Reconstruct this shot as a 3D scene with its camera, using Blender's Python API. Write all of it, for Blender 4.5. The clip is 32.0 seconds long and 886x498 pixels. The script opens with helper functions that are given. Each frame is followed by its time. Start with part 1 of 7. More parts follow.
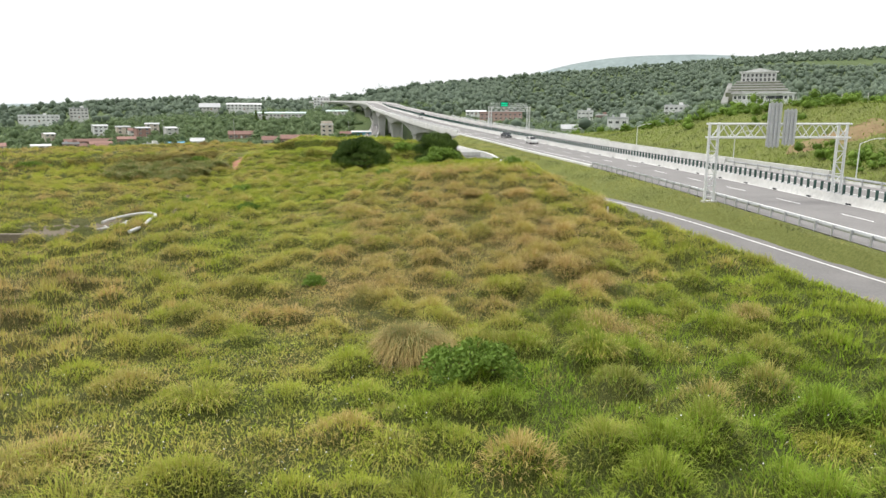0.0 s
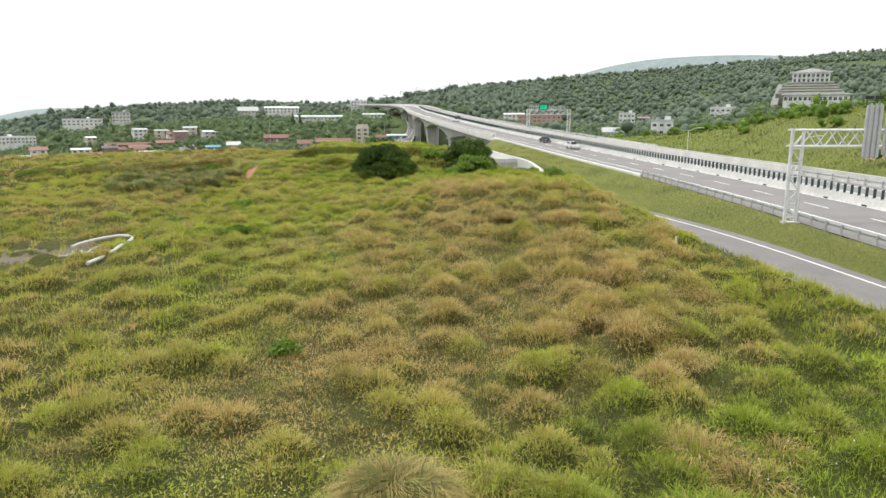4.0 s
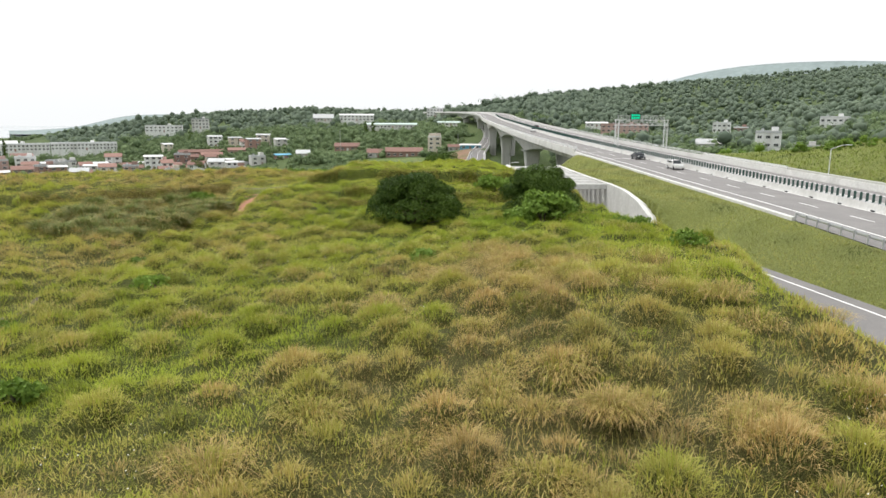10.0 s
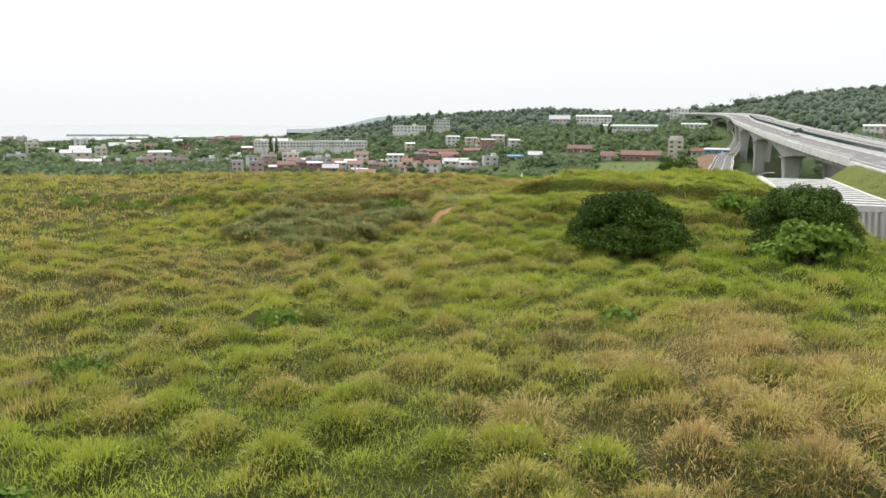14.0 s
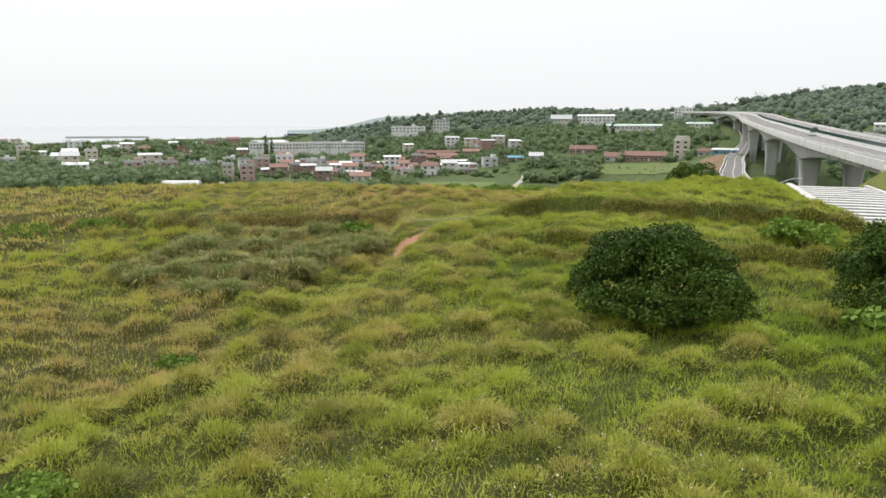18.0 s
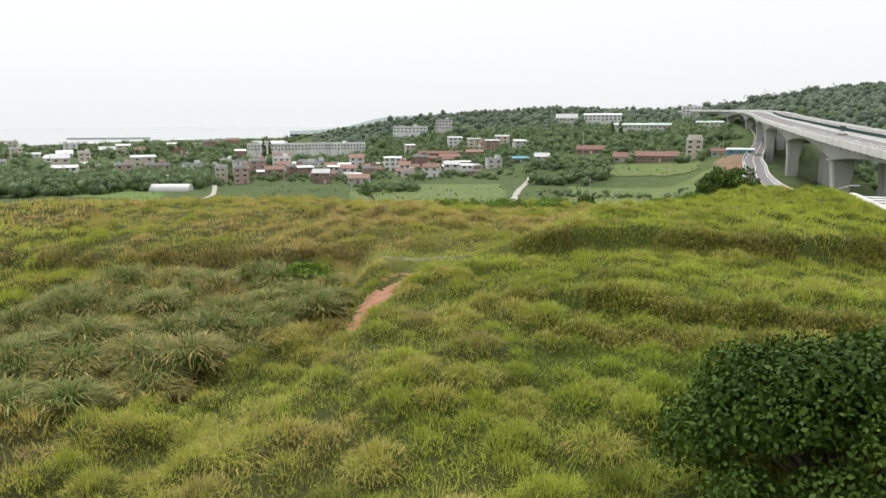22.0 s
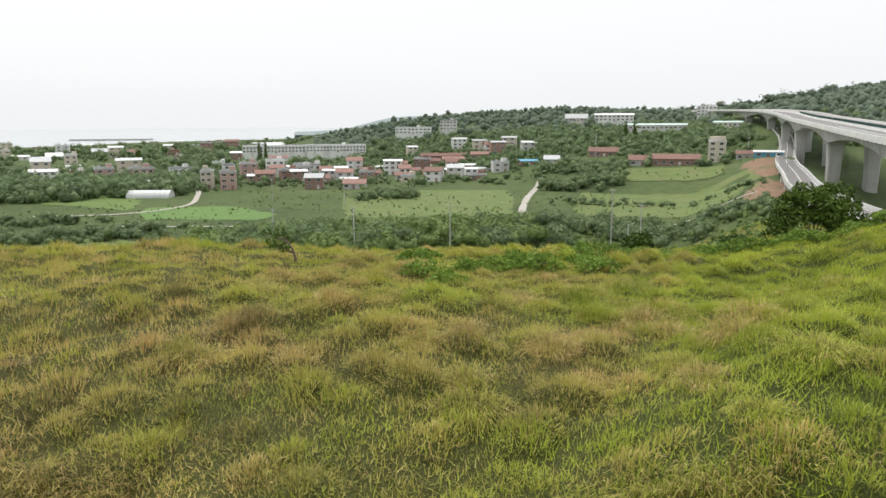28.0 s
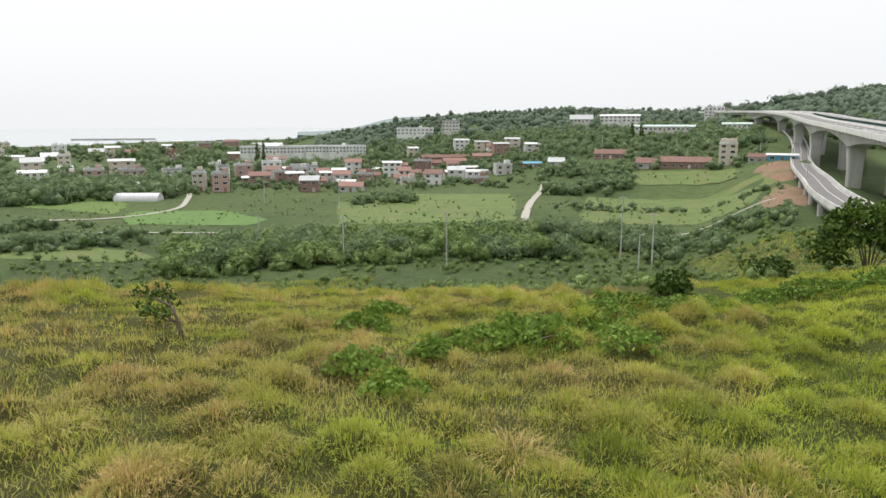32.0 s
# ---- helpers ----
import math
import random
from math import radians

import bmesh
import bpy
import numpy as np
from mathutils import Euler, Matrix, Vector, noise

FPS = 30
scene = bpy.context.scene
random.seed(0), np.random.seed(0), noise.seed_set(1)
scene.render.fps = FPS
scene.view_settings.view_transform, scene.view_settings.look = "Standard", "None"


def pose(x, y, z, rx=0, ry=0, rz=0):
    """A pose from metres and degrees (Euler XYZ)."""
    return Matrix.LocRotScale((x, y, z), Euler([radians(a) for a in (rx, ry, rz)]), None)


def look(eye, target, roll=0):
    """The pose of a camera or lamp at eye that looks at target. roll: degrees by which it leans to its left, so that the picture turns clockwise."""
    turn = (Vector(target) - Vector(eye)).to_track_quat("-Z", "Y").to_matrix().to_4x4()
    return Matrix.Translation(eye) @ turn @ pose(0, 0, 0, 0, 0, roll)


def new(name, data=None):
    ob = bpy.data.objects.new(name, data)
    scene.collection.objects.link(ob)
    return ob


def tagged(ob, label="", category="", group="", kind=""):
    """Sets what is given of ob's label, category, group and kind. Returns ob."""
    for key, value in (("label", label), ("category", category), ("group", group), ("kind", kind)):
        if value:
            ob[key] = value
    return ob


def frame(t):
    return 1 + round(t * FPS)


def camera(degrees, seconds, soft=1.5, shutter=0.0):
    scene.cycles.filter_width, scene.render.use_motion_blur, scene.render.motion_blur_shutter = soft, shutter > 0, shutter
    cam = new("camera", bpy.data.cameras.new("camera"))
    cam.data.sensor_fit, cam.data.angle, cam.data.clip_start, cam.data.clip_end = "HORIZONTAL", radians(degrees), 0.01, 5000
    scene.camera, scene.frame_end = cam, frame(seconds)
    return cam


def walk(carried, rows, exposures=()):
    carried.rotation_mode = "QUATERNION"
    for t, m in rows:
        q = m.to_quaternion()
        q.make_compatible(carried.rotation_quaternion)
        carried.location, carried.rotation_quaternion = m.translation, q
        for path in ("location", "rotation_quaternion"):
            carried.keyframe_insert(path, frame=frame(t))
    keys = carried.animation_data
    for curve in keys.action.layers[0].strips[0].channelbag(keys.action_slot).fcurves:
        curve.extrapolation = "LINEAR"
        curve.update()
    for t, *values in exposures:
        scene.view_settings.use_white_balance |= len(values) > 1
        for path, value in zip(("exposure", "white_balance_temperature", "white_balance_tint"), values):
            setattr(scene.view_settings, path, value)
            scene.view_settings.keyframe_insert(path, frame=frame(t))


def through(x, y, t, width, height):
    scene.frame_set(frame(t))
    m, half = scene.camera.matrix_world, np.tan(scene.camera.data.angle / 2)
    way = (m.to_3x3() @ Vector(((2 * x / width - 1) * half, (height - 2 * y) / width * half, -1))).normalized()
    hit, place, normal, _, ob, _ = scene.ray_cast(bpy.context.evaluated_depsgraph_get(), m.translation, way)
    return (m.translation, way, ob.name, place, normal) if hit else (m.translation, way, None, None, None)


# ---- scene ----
cam = camera(66.0, 32.0)
EXPOSURES = ((0.0, 0.14), (9.0, 0.08), (14.0, 0.0), (18.0, -0.06), (32.0, -0.06))
PATH = [
    (0.0, (-0.00, 0.00, -0.00), (-0.00, 49.00, -9.97), 0.10),
    (0.1, (0.05, 0.05, 0.00), (-1.78, 49.02, -9.96), 0.13),
    (0.2, (0.10, 0.10, 0.00), (-2.77, 49.02, -9.96), 0.15),
    (0.5, (0.24, 0.26, 0.00), (-2.67, 49.17, -9.94), 0.21),
    (1.0, (0.35, 0.57, -0.02), (-2.52, 49.48, -9.99), 0.15),
    (1.5, (0.41, 1.09, -0.03), (-2.42, 49.99, -10.05), 0.12),
    (2.0, (0.47, 1.99, -0.01), (-2.33, 50.90, -10.02), 0.10),
    (2.5, (0.53, 3.28, 0.05), (-2.24, 52.20, -9.89), 0.02),
    (3.0, (0.59, 4.92, 0.08), (-2.18, 53.86, -9.82), -0.02),
    (3.5, (0.64, 6.96, 0.09), (-2.09, 55.91, -9.75), -0.06),
    (5.5, (0.75, 17.16, 0.36), (-1.95, 66.15, -9.25), -0.09),
    (6.0, (0.75, 19.86, 0.43), (-1.94, 68.87, -9.12), -0.10),
    (6.5, (0.73, 22.56, 0.50), (-1.97, 71.57, -9.01), -0.12),
    (7.0, (0.67, 25.21, 0.55), (-2.03, 74.22, -8.94), -0.12),
    (7.5, (0.56, 27.76, 0.57), (-2.13, 76.78, -8.91), -0.08),
    (8.0, (0.49, 30.19, 0.61), (-2.19, 79.21, -8.84), -0.07),
    (8.5, (0.41, 32.25, 0.66), (-2.86, 81.27, -8.61), -0.06),
    (8.6, (0.43, 32.55, 0.66), (-4.01, 81.49, -8.57), 0.00),
    (8.7, (0.44, 32.86, 0.67), (-4.85, 81.72, -8.54), 0.06),
    (8.8, (0.46, 33.16, 0.67), (-5.96, 81.89, -8.50), 0.12),
    (8.9, (0.47, 33.47, 0.68), (-6.87, 82.07, -8.47), 0.18),
    (9.0, (0.48, 33.77, 0.69), (-7.57, 82.27, -8.44), 0.24),
    (9.5, (0.63, 34.72, 0.70), (-7.63, 83.18, -8.43), 0.27),
    (10.0, (0.76, 35.26, 0.67), (-7.50, 83.69, -8.59), 0.21),
    (10.5, (0.86, 35.82, 0.66), (-7.39, 84.23, -8.72), 0.24),
    (11.0, (0.86, 36.60, 0.66), (-7.91, 84.92, -8.76), 0.23),
    (11.1, (0.86, 36.82, 0.67), (-8.56, 85.02, -8.75), 0.21),
    (11.2, (0.85, 37.04, 0.67), (-8.92, 85.16, -8.74), 0.20),
    (11.3, (0.84, 37.26, 0.68), (-9.29, 85.31, -8.73), 0.18),
    (11.4, (0.84, 37.47, 0.69), (-9.97, 85.38, -8.71), 0.16),
    (11.5, (0.83, 37.69, 0.69), (-10.79, 85.41, -8.70), 0.15),
    (11.6, (0.82, 37.96, 0.70), (-11.23, 85.56, -8.70), 0.15),
    (12.0, (0.79, 39.02, 0.71), (-11.35, 86.61, -8.67), 0.17),
    (12.5, (0.63, 40.45, 0.74), (-11.49, 88.05, -8.64), 0.11),
    (12.6, (0.58, 40.74, 0.75), (-11.54, 88.34, -8.62), 0.14),
    (12.7, (0.53, 41.04, 0.76), (-11.75, 88.59, -8.60), 0.17),
    (12.8, (0.48, 41.33, 0.78), (-12.70, 88.64, -8.58), 0.20),
    (12.9, (0.43, 41.62, 0.79), (-15.05, 88.23, -8.56), 0.23),
    (13.0, (0.38, 41.91, 0.80), (-16.93, 87.87, -8.54), 0.25),
    (13.1, (0.37, 42.21, 0.81), (-19.51, 87.14, -8.53), 0.30),
    (13.2, (0.35, 42.52, 0.81), (-21.21, 86.66, -8.51), 0.35),
    (13.3, (0.33, 42.83, 0.82), (-22.59, 86.27, -8.50), 0.40),
    (13.4, (0.32, 43.13, 0.82), (-23.52, 86.09, -8.49), 0.44),
    (13.5, (0.30, 43.44, 0.83), (-23.60, 86.36, -8.47), 0.49),
    (14.0, (0.08, 45.01, 0.83), (-23.85, 87.92, -8.45), 0.41),
    (14.5, (-0.25, 46.61, 0.82), (-24.18, 89.52, -8.46), 0.43),
    (16.5, (-2.32, 53.21, 0.87), (-26.31, 96.08, -8.41), 0.36),
    (17.0, (-2.97, 54.81, 0.92), (-27.01, 97.66, -8.36), 0.21),
    (17.5, (-3.68, 56.47, 0.97), (-27.74, 99.31, -8.32), 0.21),
    (18.0, (-4.41, 58.14, 0.98), (-28.50, 100.96, -8.29), 0.13),
    (18.5, (-5.11, 59.78, 1.00), (-29.24, 102.58, -8.28), 0.08),
    (19.0, (-5.85, 61.40, 1.03), (-30.02, 104.18, -8.25), 0.04),
    (19.5, (-6.63, 63.03, 1.03), (-30.83, 105.79, -8.25), -0.01),
    (20.0, (-7.48, 64.74, 0.97), (-31.70, 107.49, -8.30), -0.01),
    (20.5, (-8.42, 66.50, 0.93), (-32.70, 109.22, -8.35), -0.04),
    (21.0, (-9.34, 68.31, 0.90), (-33.63, 111.02, -8.37), -0.08),
    (21.5, (-10.26, 70.15, 0.90), (-34.58, 112.84, -8.38), -0.09),
    (22.0, (-11.21, 72.01, 0.90), (-35.55, 114.68, -8.38), -0.11),
    (22.5, (-12.16, 73.87, 0.90), (-36.53, 116.54, -8.38), -0.16),
    (23.0, (-13.10, 75.75, 0.90), (-37.50, 118.40, -8.35), -0.21),
    (23.5, (-14.01, 77.65, 0.90), (-38.44, 120.28, -8.36), -0.20),
    (24.0, (-14.90, 79.55, 0.89), (-39.36, 122.17, -8.36), -0.23),
    (24.5, (-15.81, 81.45, 0.88), (-40.29, 124.05, -8.38), -0.26),
    (25.0, (-16.74, 83.38, 0.86), (-41.26, 125.96, -8.41), -0.34),
    (25.5, (-17.67, 85.34, 0.83), (-42.24, 127.88, -8.43), -0.39),
    (27.5, (-21.57, 93.56, 0.84), (-46.28, 136.04, -8.40), -0.27),
    (28.0, (-22.52, 95.60, 0.84), (-47.27, 138.05, -8.40), -0.21),
    (28.5, (-23.46, 97.60, 0.85), (-48.24, 140.03, -8.39), -0.18),
    (29.0, (-24.37, 99.60, 0.87), (-49.21, 142.00, -8.38), -0.27),
    (29.5, (-25.26, 101.57, 0.93), (-50.13, 143.94, -8.33), -0.24),
    (30.0, (-26.05, 103.36, 1.02), (-50.97, 145.72, -8.23), -0.27),
    (30.5, (-26.67, 104.83, 1.09), (-51.63, 147.19, -7.97), -0.22),
    (31.0, (-27.02, 105.84, 1.11), (-52.01, 148.19, -7.92), -0.19),
    (31.5, (-27.14, 106.43, 1.07), (-52.13, 148.76, -8.07), -0.12),
    (32.0, (-27.19, 106.80, 1.01), (-52.16, 149.12, -8.20), -0.04),
]
walk(cam, [(t, look(eye, target, roll)) for t, eye, target, roll in PATH], EXPOSURES)

# ---- light: an overcast afternoon ----
world = bpy.data.worlds.new("world")
scene.world = world
world.use_nodes = True
wn, wl = world.node_tree.nodes, world.node_tree.links
sky = wn.new("ShaderNodeTexSky")
sky.sky_type, sky.sun_disc = "NISHITA", False
sky.sun_elevation, sky.sun_rotation = radians(66), radians(290)
sky.air_density, sky.dust_density, sky.ozone_density = 1.0, 6.0, 1.0
grey = wn.new("ShaderNodeHueSaturation")
grey.inputs["Saturation"].default_value = 0.12
wl.new(sky.outputs[0], grey.inputs["Color"])
cloud = wn.new("ShaderNodeMix")
cloud.data_type = "RGBA"
cloud.inputs[0].default_value = 0.75
cloud.inputs[7].default_value = (10.2, 10.4, 10.5, 1)
wl.new(grey.outputs[0], cloud.inputs[6])
wl.new(cloud.outputs[2], wn["Background"].inputs["Color"])
wn["Background"].inputs["Strength"].default_value = 0.12
sun = new("sun", bpy.data.lights.new("sun", "SUN"))
sun.data.energy, sun.data.angle, sun.data.color = 2.8, radians(20), (1.0, 0.97, 0.92)
sun.rotation_euler = (radians(24), 0, radians(-110))
scene.view_settings.exposure = 0.0

# ---- materials ----
def rgb(c, a=1.0):
    return (c[0], c[1], c[2], a)


class Mat:
    """A node material with a principled shader and short ways to add noise."""

    def __init__(self, name, base=(0.5, 0.5, 0.5), rough=0.8, metal=0.0, spec=0.3):
        self.m = bpy.data.materials.new(name)
        self.m.use_nodes = True
        self.n, self.l = self.m.node_tree.nodes, self.m.node_tree.links
        self.b = self.n["Principled BSDF"]
        self.b.inputs["Base Color"].default_value = rgb(base)
        self.b.inputs["Roughness"].default_value = rough
        self.b.inputs["Metallic"].default_value = metal
        self.b.inputs["Specular IOR Level"].default_value = spec
        self.coord = None

    def where(self):
        if self.coord is None:
            self.coord = self.n.new("ShaderNodeNewGeometry")
        return self.coord.outputs["Position"]

    def noise(self, scale, detail=4.0, rough=0.55, stretch=None):
        t = self.n.new("ShaderNodeTexNoise")
        t.inputs["Scale"].default_value, t.inputs["Detail"].default_value = scale, detail
        t.inputs["Roughness"].default_value = rough
        src = self.where()
        if stretch:
            mp = self.n.new("ShaderNodeMapping")
            mp.inputs["Scale"].default_value = stretch
            self.l.new(src, mp.inputs["Vector"])
            src = mp.outputs[0]
        self.l.new(src, t.inputs["Vector"])
        return t.outputs["Fac"]

    def ramp(self, fac, *stops):
        r = self.n.new("ShaderNodeValToRGB")
        el = r.color_ramp.elements
        while len(el) < len(stops):
            el.new(0.5)
        for e, (p, c) in zip(el, stops):
            e.position, e.color = p, rgb(c)
        self.l.new(fac, r.inputs["Fac"])
        return r.outputs["Color"]

    def mix(self, fac, a, b, kind="MIX"):
        x = self.n.new("ShaderNodeMix")
        x.data_type, x.blend_type = "RGBA", kind
        for s, v in ((0, fac), (6, a), (7, b)):
            if isinstance(v, (int, float)):
                x.inputs[s].default_value = v
            elif isinstance(v, tuple):
                x.inputs[s].default_value = rgb(v)
            else:
                self.l.new(v, x.inputs[s])
        return x.outputs[2]

    def attr(self, name):
        a = self.n.new("ShaderNodeAttribute")
        a.attribute_name = name
        return a.outputs["Fac"]

    def rand(self, island=False):
        if island:
            if self.coord is None:
                self.where()
            return self.coord.outputs["Random Per Island"]
        return self.n.new("ShaderNodeObjectInfo").outputs["Random"]

    def color(self, c):
        self.l.new(c, self.b.inputs["Base Color"])
        return self

    def bump(self, fac, depth=0.02, strength=0.6):
        u = self.n.new("ShaderNodeBump")
        u.inputs["Distance"].default_value, u.inputs["Strength"].default_value = depth, strength
        self.l.new(fac, u.inputs["Height"])
        self.l.new(u.outputs[0], self.b.inputs["Normal"])
        return self


def mottled(name, a, b, scale=1.0, rough=0.85, metal=0.0, fine=8.0, depth=0.01, rnd=0.0, spec=0.3, stain=None):
    """A surface whose colour wanders between a and b at two scales."""
    m = Mat(name, a, rough, metal, spec)
    big, small = m.noise(scale, 5), m.noise(scale * fine, 3)
    c = m.mix(m.ramp(big, (0.3, (0, 0, 0)), (0.7, (1, 1, 1))), a, b)
    c = m.mix(0.35, c, m.ramp(small, (0.25, tuple(v * 0.62 for v in a)), (0.75, tuple(min(1, v * 1.3) for v in b))))
    if stain:
        c = m.mix(m.ramp(m.noise(scale * 0.7, 6, 0.6, (1, 1, 0.15)), (0.5, (0, 0, 0)), (0.75, (1, 1, 1))), c, stain)
    if rnd:
        r = m.rand()
        c = m.mix(rnd, c, m.ramp(r, (0.0, tuple(v * 0.55 for v in a)), (1.0, tuple(min(1, v * 1.4) for v in b))))
    return m.color(c).bump(small, depth).m


asphalt = mottled("asphalt", (0.175, 0.168, 0.165), (0.235, 0.225, 0.22), 0.25, 0.9, fine=40, depth=0.004)
asphalt_old = mottled("asphalt_service", (0.15, 0.145, 0.142), (0.21, 0.20, 0.195), 0.3, 0.9, fine=30, depth=0.004)
concrete = mottled("concrete", (0.46, 0.45, 0.43), (0.56, 0.555, 0.535), 0.25, 0.85, fine=12, depth=0.006, stain=(0.30, 0.29, 0.27))
concrete_new = mottled("pale_concrete", (0.50, 0.50, 0.48), (0.60, 0.595, 0.575), 0.3, 0.8, fine=10, depth=0.005, stain=(0.40, 0.39, 0.37))
concrete_dark = mottled("weathered_concrete", (0.26, 0.255, 0.24), (0.38, 0.37, 0.35), 0.3, 0.88, fine=10, depth=0.008)
paint_white = mottled("road_paint", (0.70, 0.70, 0.69), (0.82, 0.82, 0.80), 1.2, 0.6, fine=12, depth=0.002)
steel = mottled("galvanised_steel", (0.44, 0.45, 0.46), (0.56, 0.57, 0.58), 1.5, 0.45, 0.55, fine=8, depth=0.001)
steel_white = mottled("pale_painted_steel", (0.62, 0.63, 0.63), (0.72, 0.73, 0.73), 1.0, 0.5, 0.1, fine=8, depth=0.001)
green_slat = mottled("dark_green_plastic", (0.03, 0.07, 0.06), (0.05, 0.10, 0.085), 3.0, 0.5, rnd=0.15)
sign_green = mottled("sign_green", (0.0, 0.22, 0.10), (0.0, 0.27, 0.13), 2.0, 0.4)
sign_back = mottled("sign_back_aluminium", (0.50, 0.51, 0.52), (0.60, 0.61, 0.62), 2.0, 0.4, 0.4)
soil = mottled("red_soil", (0.27, 0.13, 0.08), (0.40, 0.215, 0.135), 0.5, 0.95, fine=9, depth=0.05)
bark = mottled("bark", (0.09, 0.07, 0.05), (0.16, 0.13, 0.10), 2.0, 0.95, fine=8, depth=0.02)
plaster = mottled("grey_white_plaster", (0.55, 0.54, 0.52), (0.70, 0.69, 0.67), 0.3, 0.85, fine=8, rnd=0.3, stain=(0.36, 0.34, 0.32))
plaster_white = mottled("white_plaster", (0.72, 0.72, 0.71), (0.80, 0.80, 0.79), 0.3, 0.8, fine=8, stain=(0.5, 0.49, 0.47))
brick_red = mottled("red_brick_wall", (0.25, 0.155, 0.13), (0.34, 0.22, 0.185), 0.4, 0.9, fine=12, rnd=0.35)
tile_pink = mottled("pink_wall_tiles", (0.40, 0.27, 0.24), (0.48, 0.33, 0.30), 0.3, 0.7, fine=14, rnd=0.2)
tile_cream = mottled("cream_wall_tiles", (0.55, 0.48, 0.40), (0.64, 0.57, 0.49), 0.3, 0.7, fine=14, rnd=0.15)
roof_red = mottled("red_roof_tiles", (0.20, 0.115, 0.095), (0.29, 0.175, 0.145), 0.6, 0.85, fine=10, rnd=0.3)
roof_grey = mottled("grey_sheet_roof", (0.36, 0.37, 0.38), (0.50, 0.51, 0.51), 0.4, 0.6, fine=10, rnd=0.3)
roof_white = mottled("white_sheet_roof", (0.58, 0.59, 0.60), (0.70, 0.70, 0.70), 0.4, 0.55, fine=10, rnd=0.1)
roof_blue = mottled("blue_sheet", (0.10, 0.32, 0.48), (0.16, 0.40, 0.55), 0.5, 0.55, fine=8)
roof_green = mottled("pale_green_sheet_roof", (0.42, 0.52, 0.48), (0.52, 0.62, 0.58), 0.5, 0.55, fine=8)
glass_dark = Mat("dark_window_glass", (0.03, 0.035, 0.04), 0.12, 0.0, 0.6).m
water_m = Mat("sea_water", (0.24, 0.30, 0.32), 0.06, 0.0, 0.5).m

# ---- helpers for building ----
def mesh_of(name, verts, faces, mats):
    me = bpy.data.meshes.new(name)
    me.from_pydata([tuple(v) for v in verts], [], faces)
    for m in mats if isinstance(mats, (list, tuple)) else [mats]:
        me.materials.append(m)
    me.update()
    return me


def part(name, bm, material, parent=None, label=""):
    """Links a bmesh or a mesh as one object under its thing."""
    if isinstance(bm, bmesh.types.BMesh):
        me = bpy.data.meshes.new(name)
        bmesh.ops.recalc_face_normals(bm, faces=bm.faces)
        bm.to_mesh(me)
        bm.free()
    else:
        me = bm
    if material is not None and not me.materials:
        me.materials.append(material)
    ob = new(name, me)
    ob.parent = parent
    if label:
        ob["label"] = label
    return ob


def thing(name, label, category, m=None, group="", kind=""):
    """An empty at the foot of a thing that carries its parts."""
    e = new(name)
    e.empty_display_size = 0.2
    if m is not None:
        e.matrix_basis = m
    return tagged(e, label, category, group, kind)


def box(bm, x0, x1, y0, y1, z0, z1, m=None):
    vs = [bm.verts.new((x, y, z)) for z in (z0, z1) for y in (y0, y1) for x in (x0, x1)]
    for q in ((0, 2, 3, 1), (4, 5, 7, 6), (0, 1, 5, 4), (2, 6, 7, 3), (0, 4, 6, 2), (1, 3, 7, 5)):
        bm.faces.new([vs[i] for i in q])
    if m is not None:
        bmesh.ops.transform(bm, matrix=m, verts=vs)
    return vs


def boxed(x0, x1, y0, y1, z0, z1, bevel=0.0):
    bm = bmesh.new()
    box(bm, x0, x1, y0, y1, z0, z1)
    if bevel:
        bmesh.ops.bevel(bm, geom=bm.edges[:], offset=bevel, segments=2, affect="EDGES")
    return bm


def beam(bm, a, b, r, sides=6, r2=None):
    """A bar from a to b."""
    a, b = Vector(a), Vector(b)
    q = (b - a).to_track_quat("Z", "Y").to_matrix()
    r2 = r if r2 is None else r2
    rings = [[bm.verts.new(p + q @ Vector((rr * math.cos(2 * math.pi * (k + 0.5) / sides), rr * math.sin(2 * math.pi * (k + 0.5) / sides), 0)))
              for k in range(sides)] for p, rr in ((a, r), (b, r2))]
    for k in range(sides):
        bm.faces.new((rings[0][k], rings[0][(k + 1) % sides], rings[1][(k + 1) % sides], rings[1][k]))
    bm.faces.new(rings[0][::-1])
    bm.faces.new(rings[1])


def smooth(u):
    u = np.clip(u, 0, 1)
    return u * u * (3 - 2 * u)


def curve(ks, vs):
    """A smooth curve through a few knots, as a function."""
    k, v = np.array(ks, float), np.array(vs, float)
    g = np.gradient(v, k)

    def f(s):
        s = np.asarray(s, float)
        i = np.clip(np.searchsorted(k, s) - 1, 0, len(k) - 2)
        h = k[i + 1] - k[i]
        u = np.clip((s - k[i]) / h, 0, 1)
        return ((2 * u ** 3 - 3 * u * u + 1) * v[i] + (u ** 3 - 2 * u * u + u) * h * g[i]
                + (-2 * u ** 3 + 3 * u * u) * v[i + 1] + (u ** 3 - u * u) * h * g[i + 1])
    return f


